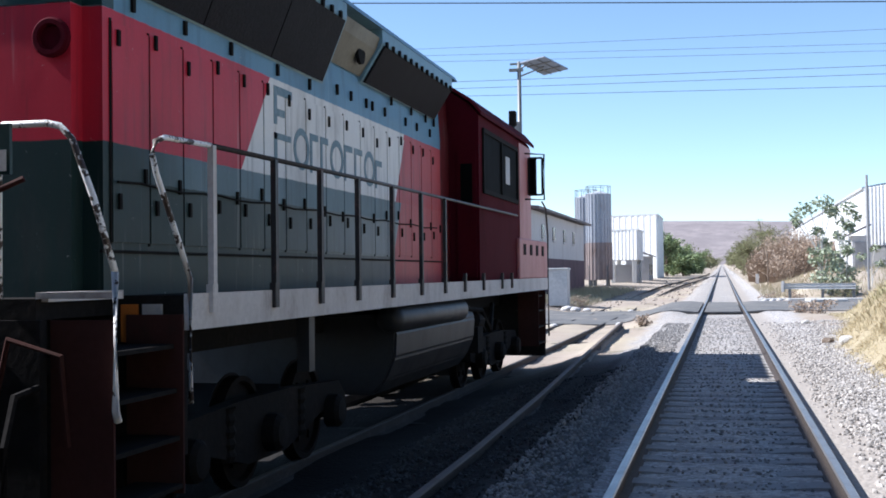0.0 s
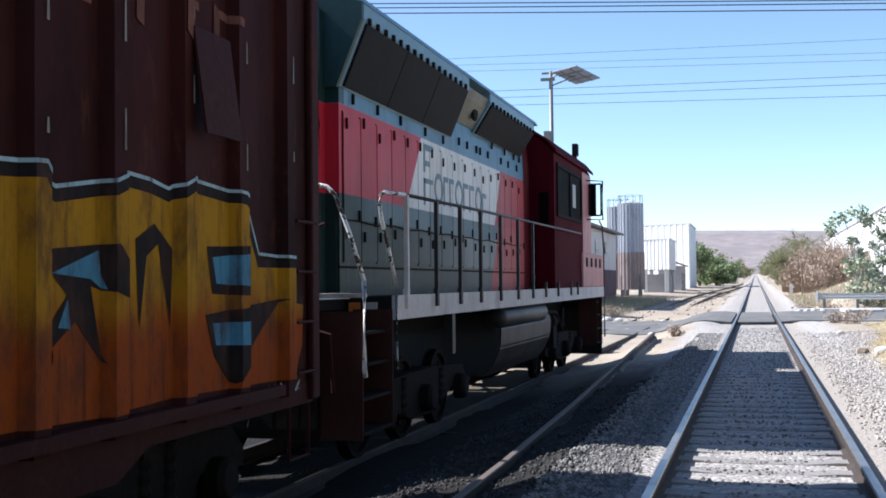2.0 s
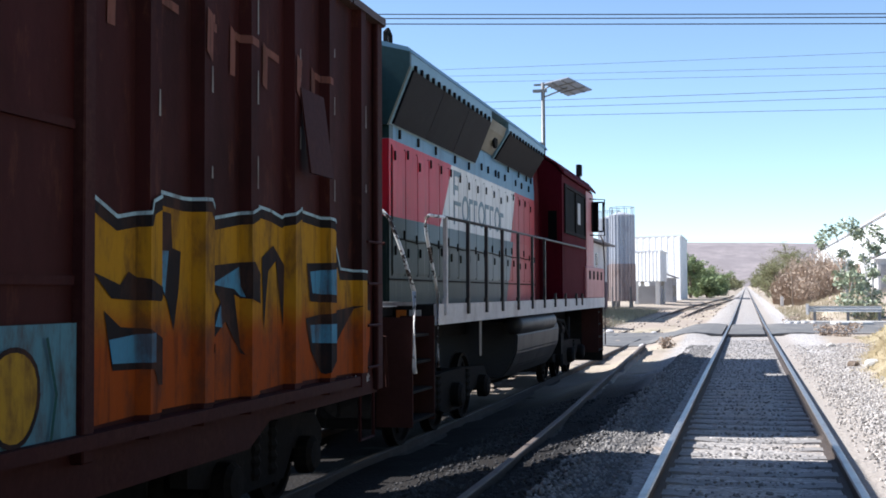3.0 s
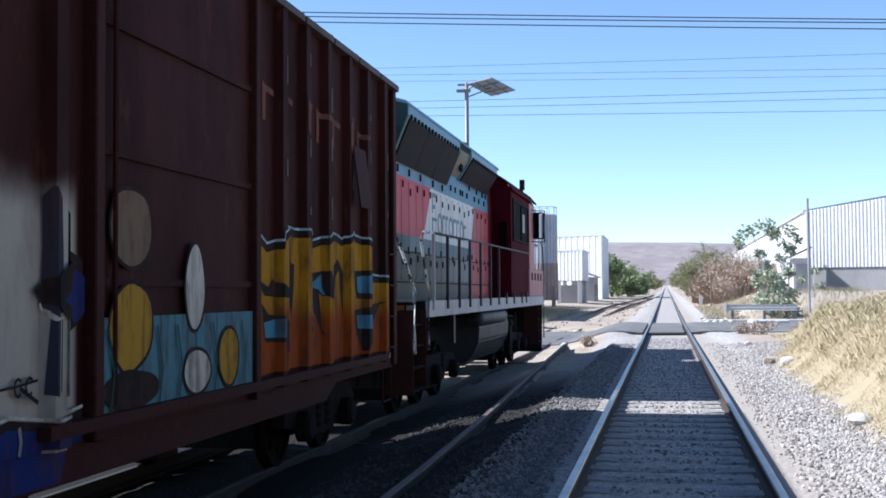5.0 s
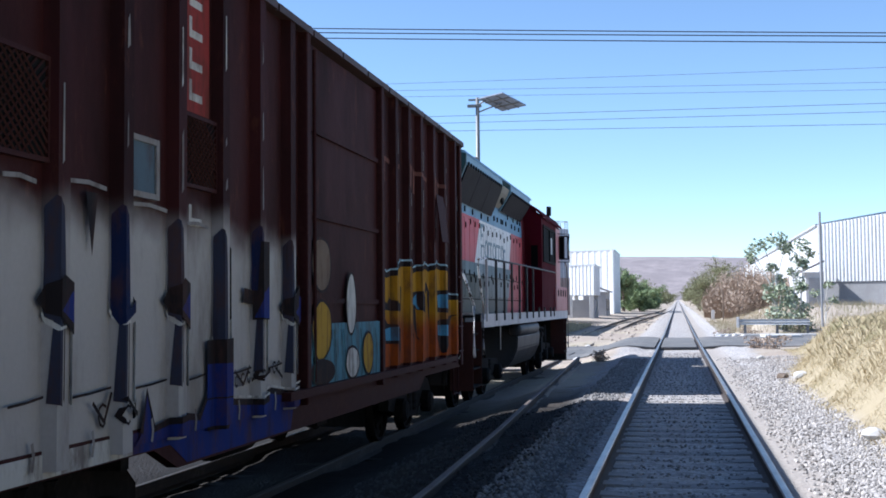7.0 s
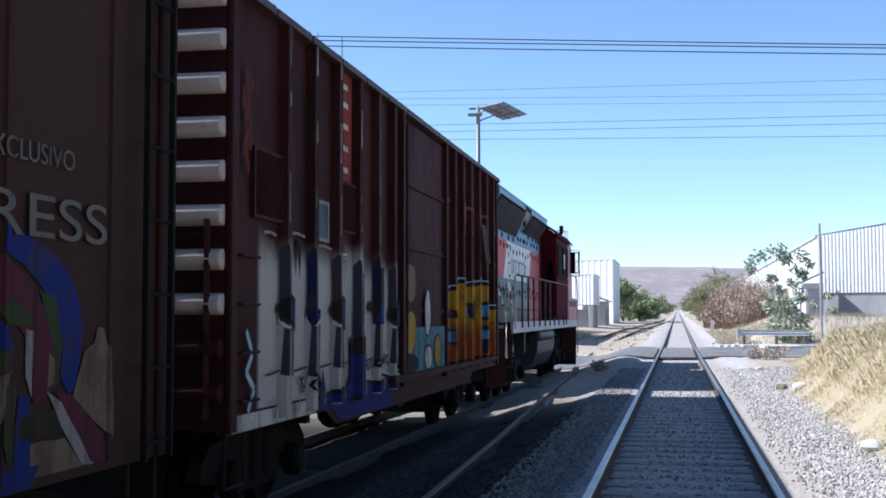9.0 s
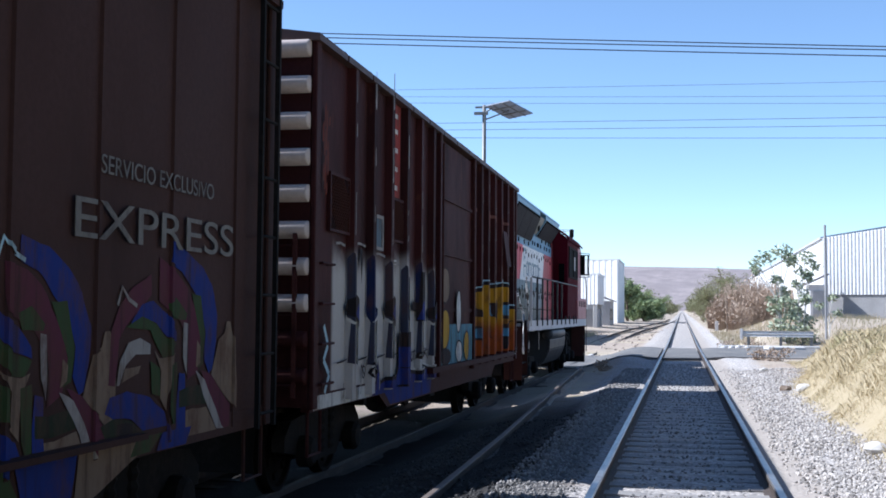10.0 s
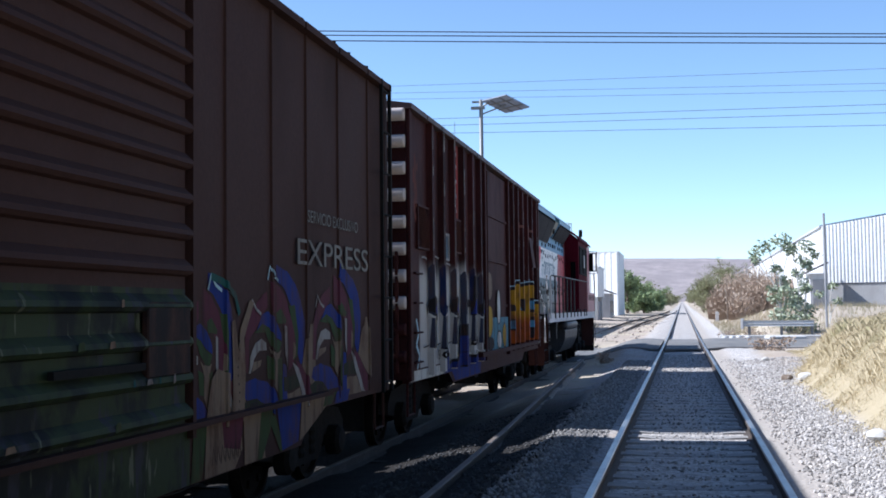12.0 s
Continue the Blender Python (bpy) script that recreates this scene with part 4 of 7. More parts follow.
        tube(bm, [(SX + s * 1.44, 22.2, 2.8), (SX + s * 1.78, 22.5, 2.8), (SX + s * 1.78, 22.52, 3.66), (SX + s * 1.44, 22.2, 3.66)], 0.018, 6)
        part("mirror_bracket", bm, BLACK, cab, origin=o)
        bm = bmesh.new()
        box(bm, *bx(1.43, 1.50), 21.3, 24.75, 1.31, 2.05)
        part("step_guard", bevelled(bm, 0.02, 1), PINK, t, "sun-bleached red panel", origin=o)
        for k in range(4):
            bm = bmesh.new()
            box(bm, *bx(1.5, 1.512), 21.7 + 0.75 * k, 21.95 + 0.75 * k, 1.75, 1.95)
            part("slot", bm, BLACK, t, origin=o)
        bm = bmesh.new()
        box(bm, *bx(1.441, 1.46), 21.6, 22.9, 2.05, 3.80)
        part("cab_corner", bm, PINK, cab, origin=o)
        bm = bmesh.new()
        tube(bm, [(SX + s * 1.5, 24.85, 0.1), (SX + s * 1.5, 24.85, 2.2), (SX + s * 1.5, 24.6, 2.75), (SX + s * 1.5, 24.1, 2.85)], 0.02, 6)
        part("front_grab_rail", bm, RAILDARK, t, origin=o)
    bm = bmesh.new()
    prism(bm, [(22.92, 1.29), (24.4, 1.29), (24.4, 2.55), (24.1, 2.75), (22.92, 2.8)], "x", SX - 0.85, SX + 0.85)
    part("nose", bevelled(bm, 0.05, 2), PINK, t, origin=o)
    bm = bmesh.new()
    box(bm, SX + 1.06, SX + 1.19, 22.8, 23.0, 4.28, 4.56)
    box(bm, SX + 1.10, SX + 1.15, 22.8, 23.0, 4.1, 4.3)
    part("roof_beacon", bevelled(bm, 0.015, 1), BLACK, t, origin=o)
    # handrails with stanchions
    for s in (-1, 1):
        X = SX + s * 1.5
        bm = bmesh.new()
        tube(bm, [(X, 7.57, 0.05 + 0.5), (X, 7.57, 1.40), (X, 7.42, 1.62), (X, 7.08, 2.08), (X, 7.02, 2.2), (X, 7.06, 2.29), (X, 7.2, 2.33), (X, 7.92, 2.35)], 0.020, 8)
        part("end_handrail", bm, RAILWHITE, t, "white handrail with worn patches", smooth=True, origin=o)
        bm = bmesh.new()
        tube(bm, [(X, 6.56, 0.55), (X, 6.53, 0.62), (X, 6.53, 1.45)], 0.024, 8)
        tube(bm, [(X, 6.53, 1.45), (SX + s * 1.36, 6.53, 1.9), (SX + s * 1.22, 6.53, 2.26), (SX + s * 1.14, 6.53, 2.34), (SX + s * 1.05, 6.53, 2.36), (SX + s * 0.75, 6.53, 2.36), (SX + s * 0.72, 6.53, 2.30), (SX + s * 0.72, 6.53, 1.29)], 0.022, 8)
        part("end_grab_rail", bm, RAILWHITE, t, smooth=True, origin=o)
        bm = bmesh.new()
        tube(bm, [(X, 7.92, 2.35), (X, 12, 2.39), (X, 21.05, 2.44)], 0.02, 8)
        part("handrail", bm, RAILDARK, t, smooth=True, origin=o)
        for k, y in enumerate((7.92, 9.14, 10.28, 11.42, 12.70, 14.0, 15.26, 16.5, 17.85, 19.43, 20.36)):
            bm = bmesh.new()
            top = 2.35 + 0.0068 * (y - 7.92)
            low = 1.16
            if y > 16.0:
                top = 1.42
            box(bm, X - 0.012, X + 0.02 * s + 0.012, y - 0.03, y + 0.03, low, top)
            box(bm, X - 0.02, X + 0.03, y - 0.045, y + 0.045, low, low + 0.2)
            part("stanchion", bm, SILL if k == 0 else RAILDARK, t, origin=o)
    # end plate: number board, stickers
    bm = bmesh.new()
    box(bm, SX + 0.62, SX + 0.84, 6.46, 6.49, 2.05, 2.36)
    nb = part("number_board", bm, GREEN, t, "small green and white board", origin=o)
    bm = bmesh.new()
    box(bm, SX + 0.64, SX + 0.82, 6.452, 6.458, 2.07, 2.2)
    part("board_bar", bm, SILL, nb, origin=o)
    bm = bmesh.new()
    box(bm, SX + 1.0, SX + 1.12, 7.53, 7.56, 0.97, 1.23)
    part("orange_sticker", bm, AMBER, t, origin=o)
    bm = bmesh.new()
    box(bm, SX + 1.16, SX + 1.30, 7.53, 7.56, 0.97, 1.23)
    part("pale_sticker", bm, STICKER_AND_SKY, t, origin=o)
    for q in ((SX - 1.45, SX + 1.45, 7.56, 7.62, 0.2, 1.16), (SX - 1.0, SX + 1.0, 6.52, 6.6, 0.05, 1.16), (SX - 1.45, SX + 1.45, 24.62, 24.72, -0.3, 1.05)):
        bm = bmesh.new()
        box(bm, *q)
        part("pilot", bm, BLACK, t, origin=o)
    # coupler and hoses
    bm = bmesh.new()
    box(bm, SX - 0.12, SX + 0.12, 5.9, 6.6, 0.3, 0.52)
    box(bm, SX - 0.2, SX + 0.2, 5.65, 6.0, 0.26, 0.56)
    part("coupler", bevelled(bm, 0.04, 2), BLACK, t, origin=o)
    for k in range(3):
        bm = bmesh.new()
        x = SX + 0.5 + 0.25 * k
        tube(bm, [(x, 6.5, 0.75), (x, 6.25, 0.72), (x + 0.03, 6.1, 0.45), (x, 6.15, 0.1)], 0.025, 6)
        part("air_hose", bm, BLACK, t, origin=o)
    for s in (-1, 1):
        bm = bmesh.new()
        tube(bm, [(SX + s * 1.2, 6.5, 0.4), (SX + s * 1.2, 6.42, 0.95), (SX + s * 0.85, 6.42, 1.05), (SX + s * 0.75, 6.45, 0.7)], 0.02, 6)
        part("uncoupling_lever", bm, STEPRED, t, origin=o)
    # tanks
    bm = bmesh.new()
    prism(bm, [(SX - 1.3, 0.95), (SX - 1.38, 0.75), (SX - 1.36, 0.45), (SX - 1.1, 0.02), (SX + 1.1, 0.02), (SX + 1.25, 0.2), (SX + 1.36, 0.45), (SX + 1.38, 0.75), (SX + 1.3, 0.95)], "y", 13.3, 17.8)
    part("fuel_tank", bevelled(bm, 0.03, 2), TANK, t, smooth=False, origin=o)
    for s in (-1, 1):
        bm = bmesh.new()
        lathe(bm, [(13.2, 0.05), (13.23, 0.14), (13.35, 0.17), (16.9, 0.17), (17.0, 0.14), (17.04, 0.05)], "y", 18, (SX + s * 1.3, 0, 0.90))
        part("air_reservoir", bm, TANK, t, smooth=True, origin=o)
        bm = bmesh.new()
        lathe(bm, [(18.0, 0.05), (18.05, 0.16), (18.5, 0.16), (18.55, 0.05)], "y", 14, (SX + s * 1.25, 0, 0.7))
        box(bm, min(SX + s * 1.05, SX + s * 1.4), max(SX + s * 1.05, SX + s * 1.4), 17.9, 18.3, 0.2, 0.6)
        tube(bm, [(SX + s * 1.3, 17.3, 0.9), (SX + s * 1.4, 18.2, 0.85), (SX + s * 1.38, 19.0, 0.5), (SX + s * 1.3, 19.6, 0.9)], 0.04, 6)
        part("piping", bm, BLACK, t, origin=o)
        bm = bmesh.new()
        box(bm, min(SX + s * 1.3, SX + s * 1.42), max(SX + s * 1.3, SX + s * 1.42), 10.2, 10.35, 0.55, 1.06)
        part("bracket", bm, TANK, t, origin=o)
    bogie(t, 10.1, 1.7, 3, 0.50, o)
    bogie(t, 21.2, 1.7, 3, 0.50, o)
    return t


LOCO = build_locomotive()


# ---- box cars ----
def rusty_side():
    """Maroon paint with rust; the rear lower half sprayed white, fading out upwards."""
    n = Nodes("maroon_car_paint")
    x, yy, zz = n.xyz()
    y, z = n.math("ADD", yy, -2.0), n.math("ADD", zz, SZ)
    big, fine = n.noise(1.1, 7, 0.7, (1, 1, 0.35)), n.noise(24, 5, 0.6)
    c = n.mix(n.ramp(big, 0.35, 0.7), (0.052, 0.0118, 0.0118), (0.024, 0.0078, 0.0078))
    c = n.mix(n.math("MULTIPLY", n.ramp(n.noise(5, 7, 0.75, (1, 1, 0.3)), 0.56, 0.68), 0.8), c, (0.085, 0.026, 0.017))
    cloud = n.math("MULTIPLY", n.math("SUBTRACT", n.noise(1.5, 3), 0.5), 0.5)
    edge = n.math("SUBTRACT", 1.0, n.ramp(n.math("ADD", z, cloud), 1.84, 2.22))
    span = n.math("MULTIPLY", n.ramp(y, -8.62, -8.5), n.math("SUBTRACT", 1.0, n.ramp(y, -3.45, -3.36)))
    white = n.mix(n.ramp(n.noise(1.4, 6, 0.7, (1, 1, 0.3)), 0.45, 0.72), (0.47, 0.44, 0.42), (0.28, 0.25, 0.23))
    c = n.mix(n.math("MULTIPLY", edge, span), c, white)
    c = n.mix(0.3, c, n.mix(fine, (0.5, 0.5, 0.5), (1, 1, 1)), "MULTIPLY")
    n.bump(n.math("ADD", n.noise(2.0, 3), n.math("MULTIPLY", fine, 0.2)), 0.25, 0.03)
    return n.done(c, n.math("ADD", 0.55, n.math("MULTIPLY", big, 0.3)), 0.0, 0.08)


CARSIDE = rusty_side()
MAROON = worn("maroon_paint", (0.046, 0.013, 0.0135), (0.065, 0.025, 0.019), 0.5, 0.7, grain=20, stain=1.4, relief=0.25, spec=0.1)
BROWN = worn("dark_brown_paint", (0.055, 0.0265, 0.0225), (0.034, 0.019, 0.0165), 0.5, 0.75, grain=20, stain=0.9, relief=0.2, spec=0.1)
PALE_END = worn("pale_end_colour", (0.62, 0.535, 0.505), (0.36, 0.27, 0.25), 0.4, 0.92, grain=15, stain=2, relief=0.2)
ROOFSHEET = worn("rusty_roof_sheet", (0.085, 0.05, 0.045), (0.05, 0.026, 0.02), 0.5, 0.6, 0.2, grain=15, stain=2, relief=0.2)


def paint(name, color, color2=None, z_mid=1.3):
    n = Nodes(name)
    base = color
    if color2:
        x, y, z = n.xyz()
        mixv = n.math("ADD", n.math("ADD", z, SZ), n.math("MULTIPLY", n.math("SUBTRACT", n.noise(3, 4), 0.5), 0.4))
        base = n.mix(n.ramp(mixv, z_mid - 0.2, z_mid + 0.2), color2, color)
    c = n.mix(n.math("MULTIPLY", n.ramp(n.noise(4, 6, 0.7, (1, 1, 0.4)), 0.44, 0.68), 0.7), base, (0.085, 0.04, 0.028))
    c = n.mix(n.math("MULTIPLY", n.ramp(n.noise(9, 5, 0.65, (1, 1, 0.08)), 0.52, 0.70), 0.55), c, (0.03, 0.018, 0.016))
    c = n.mix(0.3, c, n.mix(n.noise(26, 5), (0.5, 0.5, 0.5), (1, 1, 1)), "MULTIPLY")
    return n.done(c, 0.75, 0.0, 0.08)


SPRAY = {"fire": paint("yellow_orange_spray", (0.45, 0.225, 0.013), (0.33, 0.068, 0.01), 1.28), "black": paint("black_spray", (0.022, 0.018, 0.02)),
         "sky": paint("light_blue_spray", (0.09, 0.27, 0.42)), "pale": paint("pale_spray", (0.62, 0.60, 0.56)), "yellow": paint("yellow_spray", (0.44, 0.26, 0.03)),
         "blue": paint("blue_spray", (0.018, 0.034, 0.19)), "purple": paint("plum_spray", (0.10, 0.026, 0.046)), "murk": paint("murky_green_spray", (0.018, 0.020, 0.015), (0.024, 0.032, 0.019), 1.0), "green": paint("green_spray", (0.042, 0.068, 0.028)),
         "tan": paint("tan_spray", (0.20, 0.145, 0.105)), "outline": paint("ice_blue_spray", (0.42, 0.58, 0.66)), "turquoise": paint("turquoise_spray", (0.11, 0.25, 0.32)),
         "red": paint("red_spray", (0.30, 0.045, 0.04)), "navy": paint("navy_spray", (0.012, 0.02, 0.07)), "ember": paint("burnt_orange_spray", (0.15, 0.026, 0.012)), "dim": paint("grey_spray", (0.30, 0.28, 0.27)), "rust": paint("orange_spray", (0.20, 0.085, 0.07)), "haze": paint("grey_blue_spray", (0.11, 0.155, 0.195)), "slate": paint("slate_spray", (0.040, 0.045, 0.075)), "teal": paint("teal_spray", (0.02, 0.085, 0.08))}


def mottled_spray():
    """Several dim coats over one another: green, slate and black in upright patches."""
    n = Nodes("mottled_green_spray")
    c = n.mix(n.ramp(n.noise(2.2, 4, 0.6, (1, 1, 0.6)), 0.40, 0.56), (0.010, 0.011, 0.012), (0.030, 0.043, 0.018))
    c = n.mix(n.ramp(n.noise(3.4, 4, 0.6, (1, 1.6, 0.4)), 0.56, 0.64), c, (0.034, 0.033, 0.046))
    c = n.mix(n.ramp(n.noise(5.5, 3, 0.5, (1, 2.2, 0.35)), 0.66, 0.70), c, (0.105, 0.11, 0.075))
    c = n.mix(n.math("MULTIPLY", n.ramp(n.noise(1.3, 5, 0.6), 0.52, 0.62), 0.8), c, (0.008, 0.008, 0.010))
    n.bump(n.noise(26, 5), 0.15, 0.01)
    return n.done(c, 0.7, 0.0, 0.15)


MOTTLED = mottled_spray()


class Side:
    """The outline of a car's side seen from above: flat sheet with hat-shaped posts; paint follows it."""

    def __init__(self, x, ribs, half=0.07, depth=0.085, slope=0.035):
        self.x, self.knots, self.coats = x, [], 0
        for r in sorted(ribs):
            self.knots += [(r - half - slope, 0), (r - half, depth), (r + half, depth), (r + half + slope, 0)]

    def at(self, y):
        k = self.knots
        if not k or y <= k[0][0] or y >= k[-1][0]:
            return self.x
        for (a, da), (b, db) in zip(k, k[1:]):
            if a <= y <= b:
                return self.x + da + (db - da) * (y - a) / max(1e-6, b - a)
        return self.x

    def sheet(self, y0, y1, z0, z1):
        bm = bmesh.new()
        ys = [y0] + [k[0] for k in self.knots if y0 < k[0] < y1] + [y1]
        cols = [(bm.verts.new((self.at(y), y, z0)), bm.verts.new((self.at(y), y, z1))) for y in ys]
        back = [(bm.verts.new((self.x - 0.1, y, z0)), bm.verts.new((self.x - 0.1, y, z1))) for y in (y0, y1)]
        for a, b in zip(cols, cols[1:]):
            bm.faces.new((a[0], b[0], b[1], a[1]))
        bm.faces.new((cols[0][0], cols[0][1], back[0][1], back[0][0]))
        bm.faces.new((cols[-1][0], back[1][0], back[1][1], cols[-1][1]))
        bm.faces.new([c[1] for c in cols] + [back[1][1], back[0][1]])
        bm.faces.new(([c[0] for c in cols] + [back[1][0], back[0][0]])[::-1])
        return bm

    def daub(self, pts, key, parent, o, layer=1, name="graffiti", label=""):
        """A patch of spray paint with its outline in (along, up), laid on the sheet and its posts; each coat lies over the last."""
        self.coats += 1
        bm = bmesh.new()
        bm.faces.new([bm.verts.new((0, y, z)) for y, z in pts])
        bm.normal_update()
        bmesh.ops.triangulate(bm, faces=bm.faces[:])
        lo, hi = min(p[0] for p in pts), max(p[0] for p in pts)
        for y, d in self.knots:
            if lo < y < hi:
                bmesh.ops.bisect_plane(bm, geom=bm.verts[:] + bm.edges[:] + bm.faces[:], plane_co=(0, y, 0), plane_no=(0, 1, 0))
        for v in bm.verts:
            v.co.x = self.at(v.co.y) + 0.002 + 0.00013 * self.coats
        for f in bm.faces:
            f.normal_update()
            if f.normal.x < 0:
                f.normal_flip()
        bmesh.ops.translate(bm, verts=bm.verts[:], vec=-Vector(o))
        me = bpy.data.meshes.new("patch")
        bm.to_mesh(me)
        bm.free()
        me.materials.append(SPRAY[key])
        ob = new(name, me)
        ob.parent = parent
        if label:
            ob["label"] = label
        return ob

    def stroke(self, pts, w, key, parent, o, layer=2, name="graffiti"):
        """A band of even width along a line."""
        up, dn = [], []
        for i, (y, z) in enumerate(pts):
            a, b = pts[max(0, i - 1)], pts[min(len(pts) - 1, i + 1)]
            d = Vector((b[0] - a[0], b[1] - a[1])).normalized()
            up.append((y - d.y * w, z + d.x * w)), dn.append((y + d.y * w, z - d.x * w))
        for i in range(len(pts) - 1):
            self.daub([dn[i], dn[i + 1], up[i + 1], up[i]], key, parent, o, layer, name)


def oval(cy, cz, ry, rz, n=18):
    return [(cy + ry * math.cos(math.tau * k / n), cz + rz * math.sin(math.tau * k / n)) for k in range(n)]


def car_end(parent, y, s, z0, z1, o, m):
    """A steel end with ten deep rounded ribs; the lowest two keep the body colour."""
    body = MAROON if m is PALE_END else m
    bm = bmesh.new()
    box(bm, SX - 1.46, SX + 1.46, min(y, y - s * 0.06), max(y, y - s * 0.06), z0, z1)
    w = part("end_wall", bm, body, parent, origin=o)
    for k in range(10):
        b = z1 - 0.10 - 0.36 * (9 - k)
        bm = bmesh.new()
        rows = []
        for x, f in ((-1.46, 0.0), (-1.455, 0.9), (-1.44, 1.0), (1.44, 1.0), (1.455, 0.9), (1.46, 0.0)):
            rows.append([bm.verts.new((SX + x, y + s * (0.002 + 0.12 * f * math.sin(math.pi * j / 8)), b + (0.55 + 0.45 * f) * 0.088 * math.cos(math.pi * j / 8))) for j in range(9)])
        for p, q in zip(rows, rows[1:]):
            for j in range(8):
                bm.faces.new((p[j], p[j + 1], q[j + 1], q[j]))
        part("end_rib", bm, body if k < 2 else m, w, smooth=True, origin=o)


def ladder(parent, x, y, z0, z1, o, along="y", w=0.42, m=None, n=None):
    bm = bmesh.new()
    dx, dy = (0, w) if along == "y" else (w, 0)
    for k in (0, 1):
        box(bm, x + dx * k - 0.02, x + dx * k + 0.02, y + dy * k - 0.02, y + dy * k + 0.02, z0, z1)
    lad = part("ladder", bm, m or BLACK, parent, origin=o)
    n = n or int((z1 - z0) / 0.42)
    for k in range(n):
        z = z0 + 0.12 + (z1 - z0 - 0.24) * k / max(1, n - 1)
        bm = bmesh.new()
        tube(bm, [(x, y, z), (x + dx, y + dy, z)], 0.014, 6)
        part("rung", bm, m or BLACK, lad, origin=o)


def underframe(t, y0, y1, o, m, low=0.28, belly=None):
    bm = bmesh.new()
    box(bm, SX - 1.4, SX + 1.4, y0 + 0.1, y1 - 0.1, 0.52, 0.62)
    box(bm, SX - 0.25, SX + 0.25, y0 - 0.25, y1 + 0.25, 0.25, 0.52)
    for k in range(7):
        y = y0 + 2.6 + (y1 - y0 - 5.2) * k / 6
        box(bm, SX - 1.35, SX + 1.35, y - 0.06, y + 0.06, 0.34, 0.52)
    part("underframe", bm, BLACK, t, origin=o)
    a, b = belly or (y0 + 3.2, y1 - 3.2)
    for s in (-1, 1):
        bm = bmesh.new()
        x0, x1 = sorted((SX + s * 1.38, SX + s * 1.47))
        prism(bm, [(y0 + 0.05, 0.45), (a - 0.4, 0.45), (a, low), (b, low), (b + 0.4, 0.45), (y1 - 0.05, 0.45), (y1 - 0.05, 0.62), (y0 + 0.05, 0.62)], "x", x0, x1)
        part("side_sill", bm, m, t, origin=o)
    for y, s in ((y0, -1), (y1, 1)):
        bm = bmesh.new()
        box(bm, SX - 0.12, SX + 0.12, min(y, y + 0.45 * s), max(y, y + 0.45 * s), 0.3, 0.5)
        box(bm, SX - 0.19, SX + 0.19, min(y + 0.4 * s, y + 0.62 * s), max(y + 0.4 * s, y + 0.62 * s), 0.27, 0.54)
        part("coupler", bevelled(bm, 0.03, 1), BLACK, t, origin=o)
    for y in (y0 + 0.08, y1 - 0.5):
        for s in (-1, 1):
            bm = bmesh.new()
            X = SX + s * 1.44
            tube(bm, [(X, y, 0.5), (X, y, 0.02), (X, y + 0.42, 0.02), (X, y + 0.42, 0.5)], 0.018, 6)
            part("stirrup_step", bm, m, t, origin=o)
    bm = bmesh.new()
    lathe(bm, [(y0 + 5.6, 0.05), (y0 + 5.65, 0.2), (y0 + 6.5, 0.2), (y0 + 6.55, 0.05)], "y", 14, (SX + 0.7, 0, 0.2))
    part("brake_cylinder", bm, BLACK, t, origin=o)
    bm = bmesh.new()
    box(bm, SX + 0.3, SX + 0.9, y1 - 6.2, y1 - 5.8, 0.05, 0.5)
    part("brake_box", bm, BLACK, t, origin=o)
    bogie(t, y0 + 1.95, 1.75, 2, 0.44, o)
    bogie(t, y1 - 1.95, 1.75, 2, 0.44, o)


def roof(t, y0, y1, z, o, m, peak=0.24):
    n = 14
    for k in range(n):
        a, b = y0 + (y1 - y0) * k / n, y0 + (y1 - y0) * (k + 1) / n
        bm = bmesh.new()
        prism(bm, [(SX - 1.56, z - 0.05), (SX + 1.56, z - 0.05), (SX + 1.56, z + 0.02), (SX, z + peak), (SX - 1.56, z + 0.02)], "y", a, b - 0.05)
        p = part("roof_panel", bm, m, t, origin=o)
        bm = bmesh.new()
        prism(bm, [(SX - 1.53, z - 0.05), (SX + 1.53, z - 0.05), (SX + 1.53, z + 0.05), (SX, z + peak + 0.04), (SX - 1.53, z + 0.05)], "y", b - 0.05, b)
        part("roof_seam", bm, m, p, origin=o)


